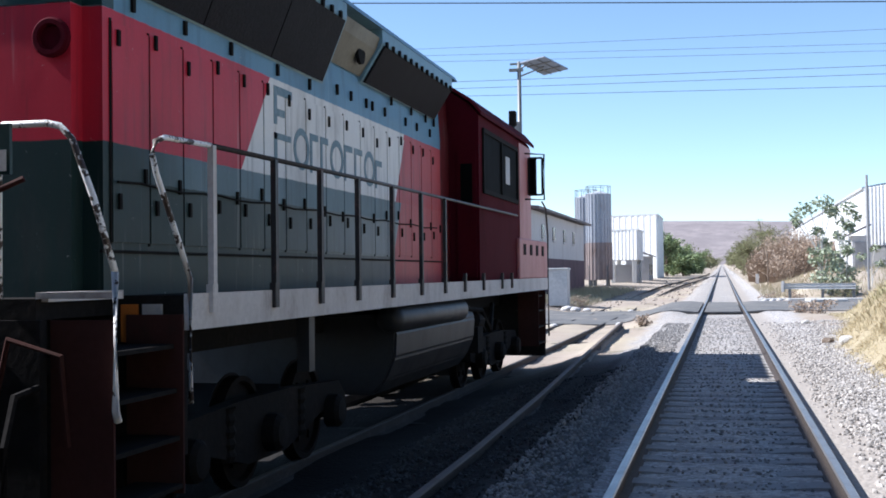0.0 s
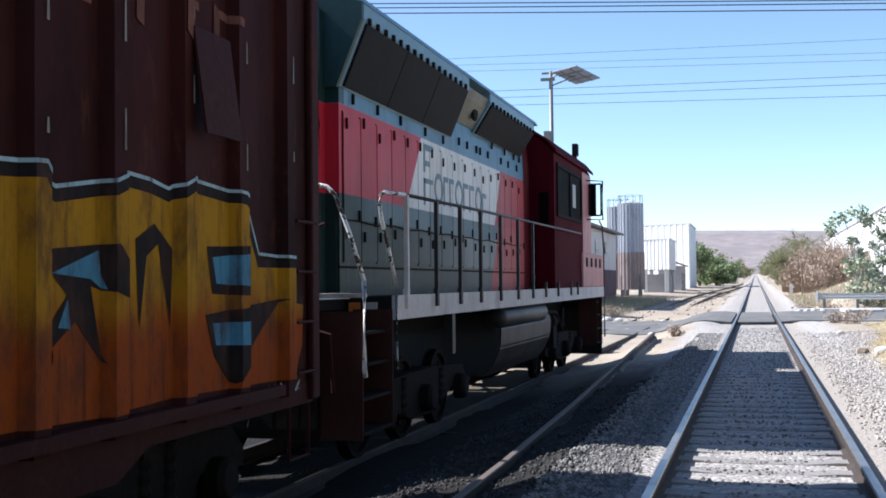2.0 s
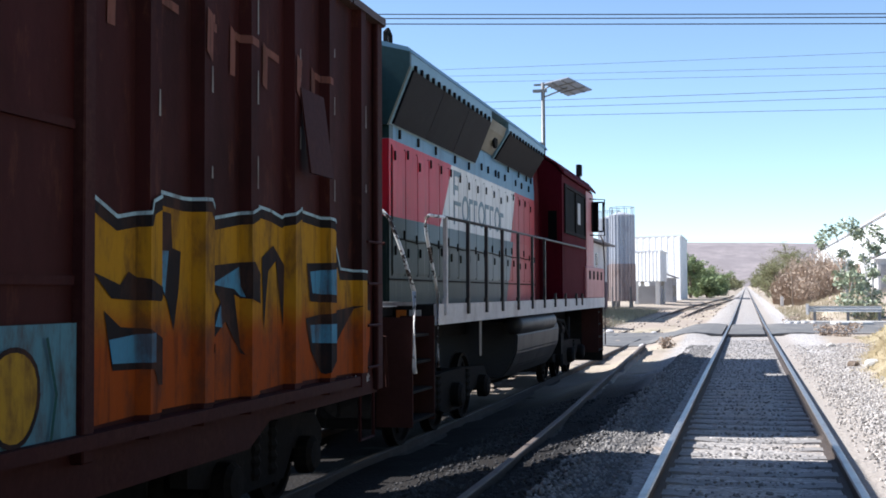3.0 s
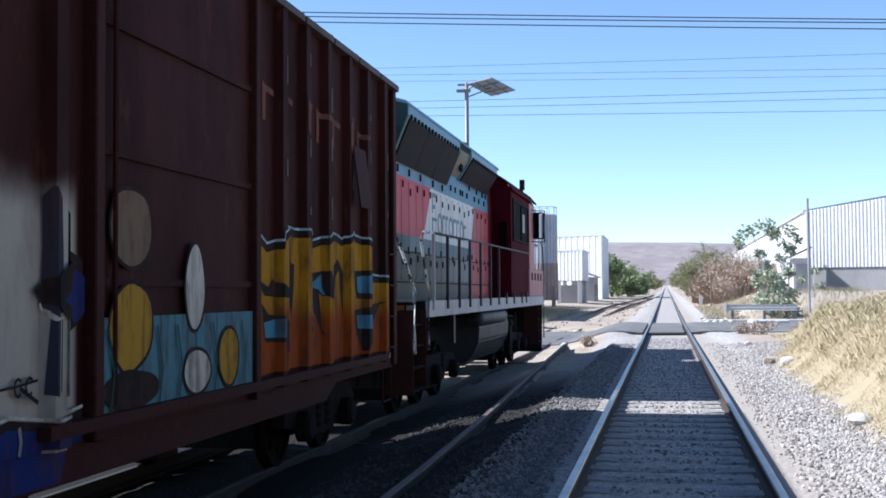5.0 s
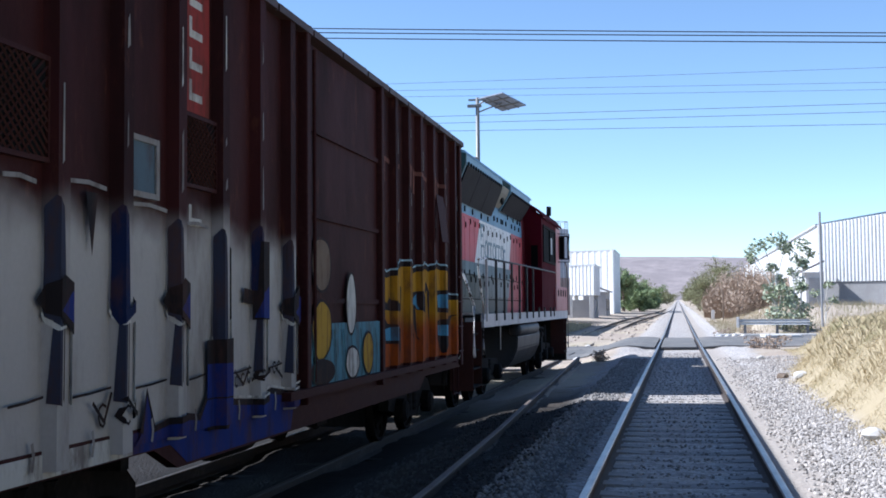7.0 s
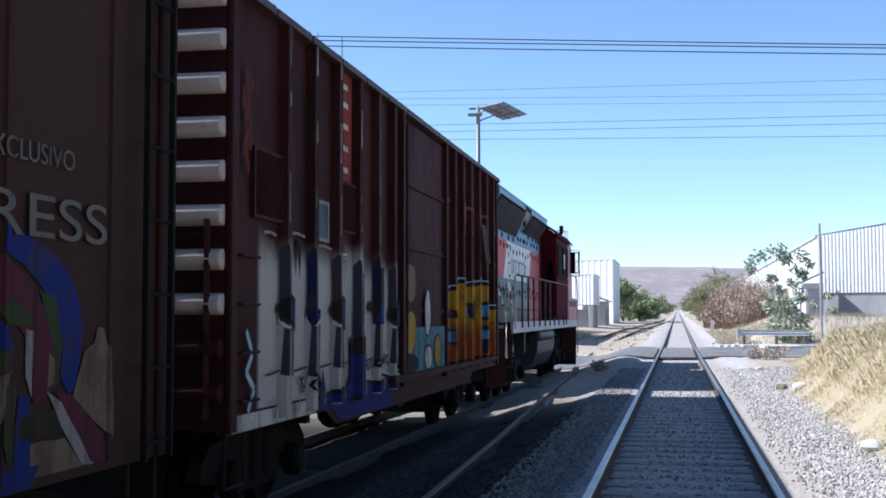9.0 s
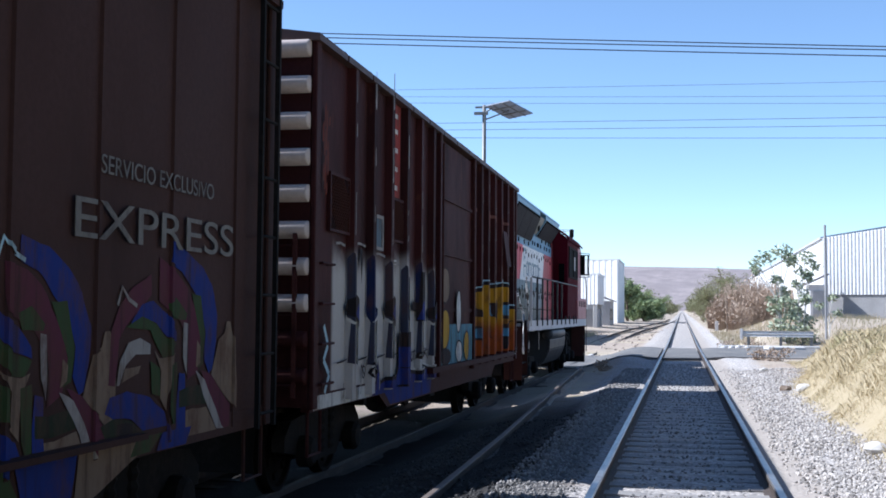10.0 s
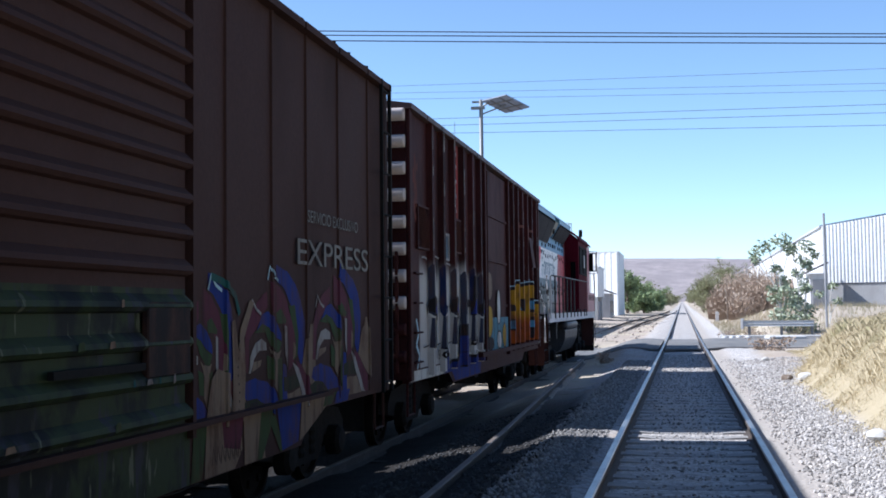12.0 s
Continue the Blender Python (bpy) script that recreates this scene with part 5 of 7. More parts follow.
def build_first_car():
    y0, y1 = -9.36, 5.30
    o = (SX, -2.0, SZ)
    t = thing("boxcar", o, "rusty maroon ribbed boxcar covered in orange, blue and white graffiti", "boxcar", "boxcars")
    X = SX + 1.46
    front, rear = [0.50, 1.25, 2.03, 2.90, 3.73, 4.62], [-3.72, -4.54, -5.40, -6.25, -7.12, -7.95]
    front_ribs = front
    side = Side(X, front + rear)
    part("side_wall", side.sheet(-0.20, y1 - 0.06, 0.55, 4.14), CARSIDE, t, origin=o)
    part("side_wall", side.sheet(y0 + 0.06, -3.30, 0.50, 4.14), CARSIDE, t, origin=o)
    far = bmesh.new()
    box(far, SX - 1.46, SX - 1.36, y0 + 0.06, y1 - 0.06, 0.55, 4.14)
    part("side_wall", far, MAROON, t, origin=o)
    # corner posts
    for y in (y0, y1):
        for s in (-1, 1):
            bm = bmesh.new()
            inner = y + (0.16 if y == y0 else -0.16)
            box(bm, min(SX + s * 1.462, SX + s * 1.52), max(SX + s * 1.462, SX + s * 1.52), min(y, inner), max(y, inner), 0.48, 4.14)
            part("corner_post", bevelled(bm, 0.012, 1), MAROON, t, origin=o)
    # plug door between two door posts
    bm = bmesh.new()
    box(bm, X - 0.06, X + 0.02, -3.18, -0.32, 0.62, 4.06)
    d = part("door", bm, CARSIDE, t, "flat maroon plug door", origin=o)
    for z in (1.5, 2.35, 3.2):
        bm = bmesh.new()
        box(bm, X + 0.02, X + 0.05, -3.15, -0.35, z - 0.025, z + 0.025)
        part("door_rib", bm, CARSIDE, d, origin=o)
    for y in (-3.24, -0.26):
        bm = bmesh.new()
        box(bm, X - 0.05, X + 0.09, y - 0.06, y + 0.06, 0.5, 4.12)
        part("door_post", bevelled(bm, 0.01, 1), MAROON, t, origin=o)
    bm = bmesh.new()
    box(bm, X - 0.02, X + 0.12, -3.9, 4.4, 0.58, 0.66)
    part("door_track", bm, MAROON, t, origin=o)
    bm = bmesh.new()
    tube(bm, [(X + 0.06, -2.98, 0.7), (X + 0.06, -2.98, 4.0)], 0.02, 6)
    part("lock_rod", bm, MAROON, d, origin=o)
    bm = bmesh.new()
    prism(bm, [(X + 0.10, 3.1), (X + 0.19, 2.40), (X + 0.17, 2.40), (X + 0.085, 3.1)], "y", 2.93, 3.47)
    part("bent_flap", bm, MAROON, t, "bent steel flap", origin=o)
    # small hatch and mesh vents at the rear
    bm = bmesh.new()
    box(bm, X + 0.002, X + 0.03, -6.98, -6.60, 2.22, 2.56)
    h = part("hatch", bm, SPRAY["haze"], t, "small grey-blue hatch with a pale frame", origin=o)
    bm = bmesh.new()
    for a, b, c, e in ((-7.02, -6.97, 2.18, 2.60), (-6.61, -6.56, 2.18, 2.60), (-6.97, -6.61, 2.18, 2.22), (-6.97, -6.61, 2.56, 2.60)):
        box(bm, X + 0.003, X + 0.045, a, b, c, e)
    part("hatch_frame", bm, SPRAY["dim"], h, origin=o)
    for a, b, c, e in ((-6.13, -5.50, 2.36, 2.86), (-8.75, -8.06, 2.30, 2.86)):
        bm = bmesh.new()
        box(bm, X + 0.002, X + 0.02, a, b, c, e)
        v = part("vent", bm, BLACK, t, "dark vent behind wire mesh", origin=o)
        bm = bmesh.new()
        k = -0.6
        while k < 0.7:
            tube(bm, [(X + 0.03, a + max(0, k) * (b - a), c + (e - c) * (max(0, k) - k)), (X + 0.03, a + min(1, k + 1) * (b - a), c + (e - c) * (min(1, k + 1) - k))], 0.008, 4)
            tube(bm, [(X + 0.034, b - max(0, k) * (b - a), c + (e - c) * (max(0, k) - k)), (X + 0.034, b - min(1, k + 1) * (b - a), c + (e - c) * (min(1, k + 1) - k))], 0.008, 4)
            k += 0.11
        part("wire_mesh", bm, STEPRED, v, origin=o)
        bm = bmesh.new()
        for q in ((a - 0.03, a, c - 0.03, e + 0.03), (b, b + 0.03, c - 0.03, e + 0.03), (a, b, c - 0.03, c), (a, b, e, e + 0.03)):
            box(bm, X + 0.002, X + 0.04, *q)
        part("vent_frame", bm, MAROON, v, origin=o)
    # red panel with upright lettering as plain bars
    side.daub([(-6.10, 2.91), (-5.56, 2.91), (-5.56, 4.1), (-6.10, 4.1)], "red", t, o, 1, "red_panel")
    for z in (2.05, 3.0, 3.24, 3.48, 3.72, 3.92):
        side.daub([(-5.95, z), (-5.70, z), (-5.70, z + 0.06), (-5.95, z + 0.06)], "pale", t, o, 2, "letter_bar")
        side.daub([(-5.95, z + 0.06), (-5.90, z + 0.06), (-5.90, z + 0.16), (-5.95, z + 0.16)], "pale", t, o, 2, "letter_bar")
    rng = random.Random(8)
    for y in (-8.0, -7.17, -6.30, -5.45, -4.59):
        z = rng.uniform(2.2, 2.5)
        while z < 3.95:
            h, w = rng.uniform(0.08, 0.5), rng.uniform(0.02, 0.05)
            side.daub([(y + 0.02, z), (y + 0.02 + w, z + 0.03), (y + 0.02 + w * rng.uniform(0.6, 1.1), z + h), (y + 0.025, z + h - rng.uniform(0, 0.06))], "dim" if rng.random() < 0.6 else "pale", t, o, 2, "worn_stripe")
            z += h + rng.uniform(0.12, 0.6)
    for y in front_ribs:
        z = rng.uniform(2.2, 2.6)
        while z < 3.9:
            h = rng.uniform(0.05, 0.28)
            side.daub([(y + 0.03, z), (y + 0.055, z), (y + 0.05, z + h), (y + 0.035, z + h)], "dim", t, o, 2, "worn_stripe")
            z += h + rng.uniform(0.25, 0.9)
    for k, y in enumerate((0.05, 0.62, 1.2, 1.75, 2.35, 2.85, 3.4)):
        side.daub([(y, 3.0 + 0.03 * (k % 3)), (y + 0.09, 3.0), (y + 0.10, 3.32), (y + 0.01, 3.36)], "rust", t, o, 2, "faded_letter")
        side.daub([(y + 0.1, 3.27), (y + 0.33, 3.25), (y + 0.33, 3.31), (y + 0.1, 3.33)], "rust", t, o, 2, "faded_letter")
    # the big orange piece
    body = [(-0.12, 0.68), (0.47, 0.70), (1.18, 0.70), (1.9, 0.68), (2.78, 0.71), (4.69, 0.68), (4.87, 0.69), (5.02, 0.93), (5.05, 1.29), (4.74, 1.31), (4.70, 1.58), (4.15, 1.58), (3.96, 1.89), (3.77, 2.02)]
    crest = [(3.77, 2.02), (2.99, 2.07), (2.74, 1.98), (2.5, 2.02), (2.19, 2.04), (1.98, 1.97), (1.48, 1.90), (1.34, 1.94), (1.28, 2.01), (1.01, 2.0), (0.68, 2.02), (0.46, 1.94), (0.44, 1.87), (0.17, 1.83), (-0.12, 1.94)]
    side.daub(body + crest[1:], "fire", t, o, 1, "graffiti", "yellow and orange spray-painted lettering")
    side.stroke([(5.05, 1.29), (4.74, 1.31), (4.70, 1.58), (4.15, 1.58), (3.96, 1.89)] + crest, 0.035, "black", t, o, 2)
    side.stroke([(y, z + 0.05) for y, z in [(4.72, 1.58), (4.15, 1.6), (3.96, 1.91)] + crest], 0.012, "outline", t, o, 3)
    for key, pts, lay in (("black", [(0.70, 1.95), (0.57, 1.62), (0.79, 1.38), (0.88, 1.19), (0.95, 1.45), (0.98, 1.70), (0.86, 1.72), (0.84, 1.94)], 2),
                          ("sky", [(0.62, 1.62), (0.76, 1.42), (0.81, 1.70), (0.68, 1.70)], 3),
                          ("black", [(0.02, 1.33), (0.12, 0.98), (0.47, 0.97), (0.52, 0.87), (0.63, 0.87), (0.63, 1.13), (0.41, 1.22), (0.21, 1.23)], 2),
                          ("sky", [(0.08, 1.16), (0.12, 1.02), (0.49, 1.01), (0.49, 1.19)], 3),
                          ("black", [(1.31, 1.61), (1.49, 1.45), (1.59, 1.37), (1.33, 1.14), (1.31, 1.02), (1.67, 1.23), (1.94, 0.98), (1.82, 1.42), (2.15, 1.34), (2.21, 1.48), (2.0, 1.66)], 2),
                          ("sky", [(1.44, 1.49), (1.82, 1.46), (1.94, 1.40), (1.90, 1.62)], 3), ("sky", [(1.50, 1.20), (1.62, 1.19), (1.59, 1.35)], 3),
                          ("black", [(2.32, 1.7), (2.36, 1.15), (2.45, 1.6), (2.6, 1.68), (2.75, 1.15), (2.78, 1.65), (2.55, 1.8)], 2),
                          ("black", [(3.28, 1.68), (3.36, 1.36), (3.87, 1.34), (3.92, 1.70)], 2), ("sky", [(3.36, 1.61), (3.42, 1.43), (3.83, 1.41), (3.83, 1.64)], 3),
                          ("black", [(3.26, 1.22), (3.38, 0.94), (3.64, 0.73), (4.14, 1.06), (4.56, 1.31), (3.95, 1.27)], 2), ("sky", [(3.36, 1.16), (3.41, 1.01), (3.83, 0.99), (3.89, 1.16)], 3),
                          ("black", [(-0.1, 1.55), (0.2, 1.48), (0.3, 1.56), (0.62, 1.45), (0.55, 1.38), (0.1, 1.4)], 2)):
        side.daub(pts, key, t, o, lay)
    # plain patches of paint on the door
    door = Side(X + 0.05, [])
    door.daub([(-3.17, 0.63), (-0.33, 0.63), (-0.33, 1.27), (-3.17, 1.27)], "turquoise", d, o, 1, "paint_patch")
    for cy, cz, ry, rz, key in ((-2.72, 1.88, 0.34, 0.29, "tan"), (-2.72, 1.20, 0.34, 0.30, "yellow"), (-1.62, 1.46, 0.20, 0.33, "pale"), (-1.60, 0.84, 0.26, 0.17, "pale"), (-0.92, 0.92, 0.22, 0.25, "yellow"), (-2.72, 0.78, 0.42, 0.12, "black")):
        ring = [(cy + (y - cy) * (1 + 0.16 * noise.noise((y * 3, z * 3, cy))), cz + (z - cz) * (1 + 0.2 * noise.noise((y * 3, z * 3, 9 + cy)))) for y, z in oval(cy, cz, ry, rz, 22)]
        door.daub(ring, key, d, o, 2, "paint_patch")
        door.stroke(ring + ring[:1], 0.014, "black", d, o, 3, "paint_outline")
    for y in (-3.05, -2.3, -1.95, -1.25, -0.6):
        door.stroke([(y, 0.66), (y + 0.05, 0.9), (y - 0.04, 1.2)], 0.012, "teal", d, o, 3, "paint_outline")
    # slate shading with white edges along each post, then blue and black marks over the white
    for k, y in enumerate(rear):
        low, top = 0.84 + 0.05 * (k % 2), 2.02 + 0.10 * noise.noise((y, 0, 2))
        waist = (1.30, 1.52, 1.14, 1.34, 1.36, 1.34)[k]
        coat = ("slate", "navy", "slate", "slate", "navy", "slate")[k]
        side.daub([(y - 0.125, waist + 0.06), (y - 0.06, waist), (y - 0.005, waist + 0.02), (y - 0.015, top - 0.3), (y - 0.03, top), (y - 0.08, top + 0.07), (y - 0.115, top - 0.02), (y - 0.11, top - 0.3)], coat, t, o, 1, "graffiti")
        side.daub([(y - 0.10, low), (y - 0.045, low - 0.02), (y - 0.04, waist), (y - 0.085, waist + 0.03)], "slate", t, o, 1, "graffiti")
        side.daub([(y - 0.035, low + 0.02), (y - 0.022, low), (y - 0.018, waist), (y - 0.03, waist)], "black", t, o, 1, "paint_edge")
        side.daub([(y + 0.065, low - 0.03), (y + 0.095, low), (y + 0.10, 1.3), (y + 0.07, 1.35)], "pale", t, o, 1, "paint_edge")
        side.stroke([(y - 0.135, waist + 0.07), (y - 0.07, waist - 0.025), (y + 0.0, waist - 0.01)], 0.011, "pale", t, o, 2, "paint_edge")
    for a0, b0, z in ((-8.5, -8.15, 2.16), (-7.78, -7.30, 2.20), (-6.95, -6.38, 2.13), (-6.02, -5.62, 2.06)):
        side.stroke([(a0, z), ((a0 + b0) / 2, z + 0.012), (b0, z - 0.008)], 0.014, "dim", t, o, 2, "worn_stripe")
    side.stroke([(-7.22, 1.50), (-7.20, 1.36), (-7.02, 1.46), (-6.98, 1.60)], 0.035, "navy", t, o)
    for cy, cz, rr in ((-7.34, 0.76, 0.07), (-7.16, 0.75, 0.06), (-7.0, 0.78, 0.075), (-5.02, 0.83, 0.045), (-4.88, 0.84, 0.05), (-4.74, 0.85, 0.045), (-4.6, 0.86, 0.045), (-4.1, 0.9, 0.05), (-3.98, 0.9, 0.05)):
        side.stroke([(cy + rr * math.cos(0.8 + q * 0.8) * (1 - 0.06 * q), cz + rr * math.sin(0.8 + q * 0.8)) for q in range(7)], 0.010, "black", t, o, 3, "scrawl")
    for pts in ([(-8.16, 1.45), (-7.79, 1.25), (-7.80, 1.52), (-7.99, 1.60)], [(-6.47, 1.45), (-6.12, 1.27), (-6.09, 1.54), (-6.27, 1.62)],
                [(-3.94, 1.41), (-3.53, 1.22), (-3.36, 1.3), (-3.36, 1.6), (-3.53, 1.66)], [(-5.66, 1.15), (-5.65, 0.52), (-5.42, 0.52), (-5.25, 0.75), (-5.21, 1.16)]):
        side.daub([(y, z + (0.03 if z > 1.4 else -0.03)) for y, z in pts], "black", t, o, 1)
        cy, cz = sum(p[0] for p in pts) / len(pts), sum(p[1] for p in pts) / len(pts)
        side.daub([(cy + 0.08 + (y - cy) * 0.7, cz - 0.03 + (z - cz) * 0.75) for y, z in pts], "blue", t, o, 2)
    side.daub([(-4.66, 1.33), (-4.44, 1.33), (-4.46, 2.0), (-4.62, 2.0), (-4.63, 1.58), (-4.86, 1.60), (-4.88, 1.48), (-4.66, 1.46)], "black", t, o, 1)
    side.daub([(-4.64, 1.35), (-4.46, 1.34), (-4.47, 1.62), (-4.60, 1.56)], "blue", t, o, 2)
    low = [(-6.9, 0.52), (-3.36, 0.52), (-3.36, 0.68), (-3.75, 0.63), (-4.2, 0.69), (-4.6, 0.62), (-5.1, 0.66), (-5.22, 0.74), (-5.66, 0.74), (-5.8, 0.60), (-6.2, 0.64), (-6.6, 0.59), (-6.72, 0.86), (-6.8, 0.58)]
    side.daub(low, "blue", t, o, 1, "graffiti", "blue spray-painted drips")
    side.stroke([(y, z + 0.012) for y, z in low[2:]], 0.026, "black", t, o, 2)
    side.stroke([(y, z + 0.055) for y, z in low[2:8]], 0.010, "pale", t, o, 2)
    side.daub([(-5.66, 0.74), (-5.22, 0.74), (-5.20, 1.0), (-5.66, 1.0)], "blue", t, o)
    side.daub([(-5.66, 1.0), (-5.20, 1.0), (-5.20, 1.2), (-5.67, 1.18)], "black", t, o)
    for y in (-5.31, -3.63):
        side.daub([(y - 0.012, 0.82), (y + 0.02, 0.80), (y + 0.022, 2.0), (y - 0.01, 1.9)], "black", t, o, 1, "painted_strip")
    for a0, b0 in ((-8.45, -8.08), (-7.8, -7.25), (-6.95, -6.4), (-6.1, -5.7), (-5.2, -4.7), (-4.35, -3.9)):
        side.stroke([(a0, 0.90), ((a0 + b0) / 2, 0.91), (b0, 0.93)], 0.008, "black", t, o, 2, "seam_line")
    for y in (-8.2, -7.5, -6.65, -5.9, -5.0, -4.1, -3.6):
        side.stroke([(y, 0.68), (y + 0.02, 0.60), (y, 0.52)], 0.016, "dim", t, o, 2, "painted_strip")
    side.daub([(-7.6, 2.15), (-7.45, 2.15), (-7.52, 1.75)], "black", t, o)
    for a, b in (((-7.5, 0.85), (-7.35, 0.72)), ((-7.35, 0.72), (-7.25, 0.9)), ((-7.2, 0.86), (-7.05, 0.74)), ((-7.05, 0.74), (-6.95, 0.88)), ((-5.1, 0.92), (-4.9, 0.8)), ((-4.9, 0.8), (-4.75, 0.95)), ((-4.7, 0.82), (-4.45, 0.9)), ((-4.1, 0.9), (-3.9, 0.8))):
        side.stroke([a, b], 0.014, "black", t, o, 3, "scrawl")
    for a, b in (((-8.95, 1.3), (-8.8, 1.1)), ((-8.8, 1.1), (-8.95, 0.95)), ((-8.95, 0.95), (-8.75, 0.8)), ((-8.75, 0.8), (-8.9, 0.62))):
        side.stroke([a, b], 0.03, "outline", t, o, 2, "scrawl")
    for a in (4.2, 4.32, 4.44, 4.58, 4.7, 4.82):
        side.stroke([(a, 0.60), (a + 0.07, 0.66)], 0.012, "pale", t, o, 3, "scrawl")
    for k in range(14):
        y, z, h = -9.12 + 0.26 * rng.random(), 2.6 + 0.75 * rng.random(), rng.uniform(0.06, 0.3)
        side.daub([(y, z), (y + 0.05, z + 0.02), (y + 0.06, z + h), (y + 0.015, z + h * 0.8)], "ember", t, o, 1, "paint_streak")
    sill = Side(SX + 1.472, [])
    sill.daub([(-9.2, 0.46), (-6.9, 0.46), (-6.9, 0.60), (-9.2, 0.60)], "pale", t, o)
    sill.daub([(-6.9, 0.46), (-6.3, 0.46), (-6.0, 0.30), (-3.6, 0.30), (-3.5, 0.56), (-6.9, 0.60)], "blue", t, o)
    # ends, roof, ladders, grab irons
    car_end(t, y0, -1, 0.5, 4.14, o, PALE_END)
    car_end(t, y1, 1, 0.5, 4.14, o, MAROON)
    roof(t, y0 - 0.05, y1 + 0.05, 4.16, o, ROOFSHEET)
    underframe(t, y0, y1, o, MAROON)
    for y in (y0 + 0.16, y1 - 0.58):
        for z in (0.72, 1.12, 1.52, 1.92):
            bm = bmesh.new()
            tube(bm, [(X, y, z), (X + 0.09, y, z), (X + 0.09, y + 0.42, z), (X, y + 0.42, z)], 0.014, 6)
            part("grab_iron", bm, MAROON, t, origin=o)
    ladder(t, SX + 0.95, y0 - 0.1, 0.6, 2.2, o, "x", 0.4, MAROON)
    bm = bmesh.new()
    lathe(bm, [(-0.03, 0.28), (0.0, 0.3), (0.03, 0.28)], "y", 20, (SX + 0.55, y0 - 0.2, 2.0))
    box(bm, SX + 0.5, SX + 0.6, y0 - 0.2, y0, 1.95, 2.05)
    part("brake_wheel", bm, MAROON, t, origin=o)
    bm = bmesh.new()
    tube(bm, [(SX + 1.0, y1 + 0.05, 1.5), (SX + 1.2, y1 + 0.35, 1.85), (SX + 1.42, y1 + 0.4, 1.95)], 0.018, 6)
    part("brake_rod", bm, MAROON, t, origin=o)
    return t


def lettering(parent, text, x, y, z, width, height, material, o, name):
    """Raised paint lettering on the near side, reading along the car."""
    cu = bpy.data.curves.new(name, "FONT")
    cu.body, cu.size, cu.extrude = text, 1.0, 0.002
    tmp = bpy.data.objects.new(name, cu)
    scene.collection.objects.link(tmp)
    me = bpy.data.meshes.new_from_object(tmp.evaluated_get(bpy.context.evaluated_depsgraph_get()))
    bpy.data.objects.remove(tmp)
    xs, ys = [v.co.x for v in me.vertices], [v.co.y for v in me.vertices]
    me.transform(Matrix.Diagonal((width / (max(xs) - min(xs)), height / (max(ys) - min(ys)), 1, 1)))
    me.transform(Matrix(((0, 0, 1, x), (1, 0, 0, y), (0, 1, 0, z), (0, 0, 0, 1))))
    me.transform(Matrix.Translation(-Vector(o)))
    bm = bmesh.new()
    bm.from_mesh(me)
    bpy.data.meshes.remove(me)
    todo = set(bm.verts)
    while todo:
        isle, stack = set(), [todo.pop()]
        while stack:
            v = stack.pop()
            isle.add(v)
            for e in v.link_edges:
                w = e.other_vert(v)
                if w in todo:
                    todo.discard(w)
                    stack.append(w)
        one = bmesh.new()
        verts = {v: one.verts.new(v.co) for v in isle}
        for f in {f for v in isle for f in v.link_faces}:
            one.faces.new([verts[v] for v in f.verts])
        part(name, one, material, parent)
    bm.free()


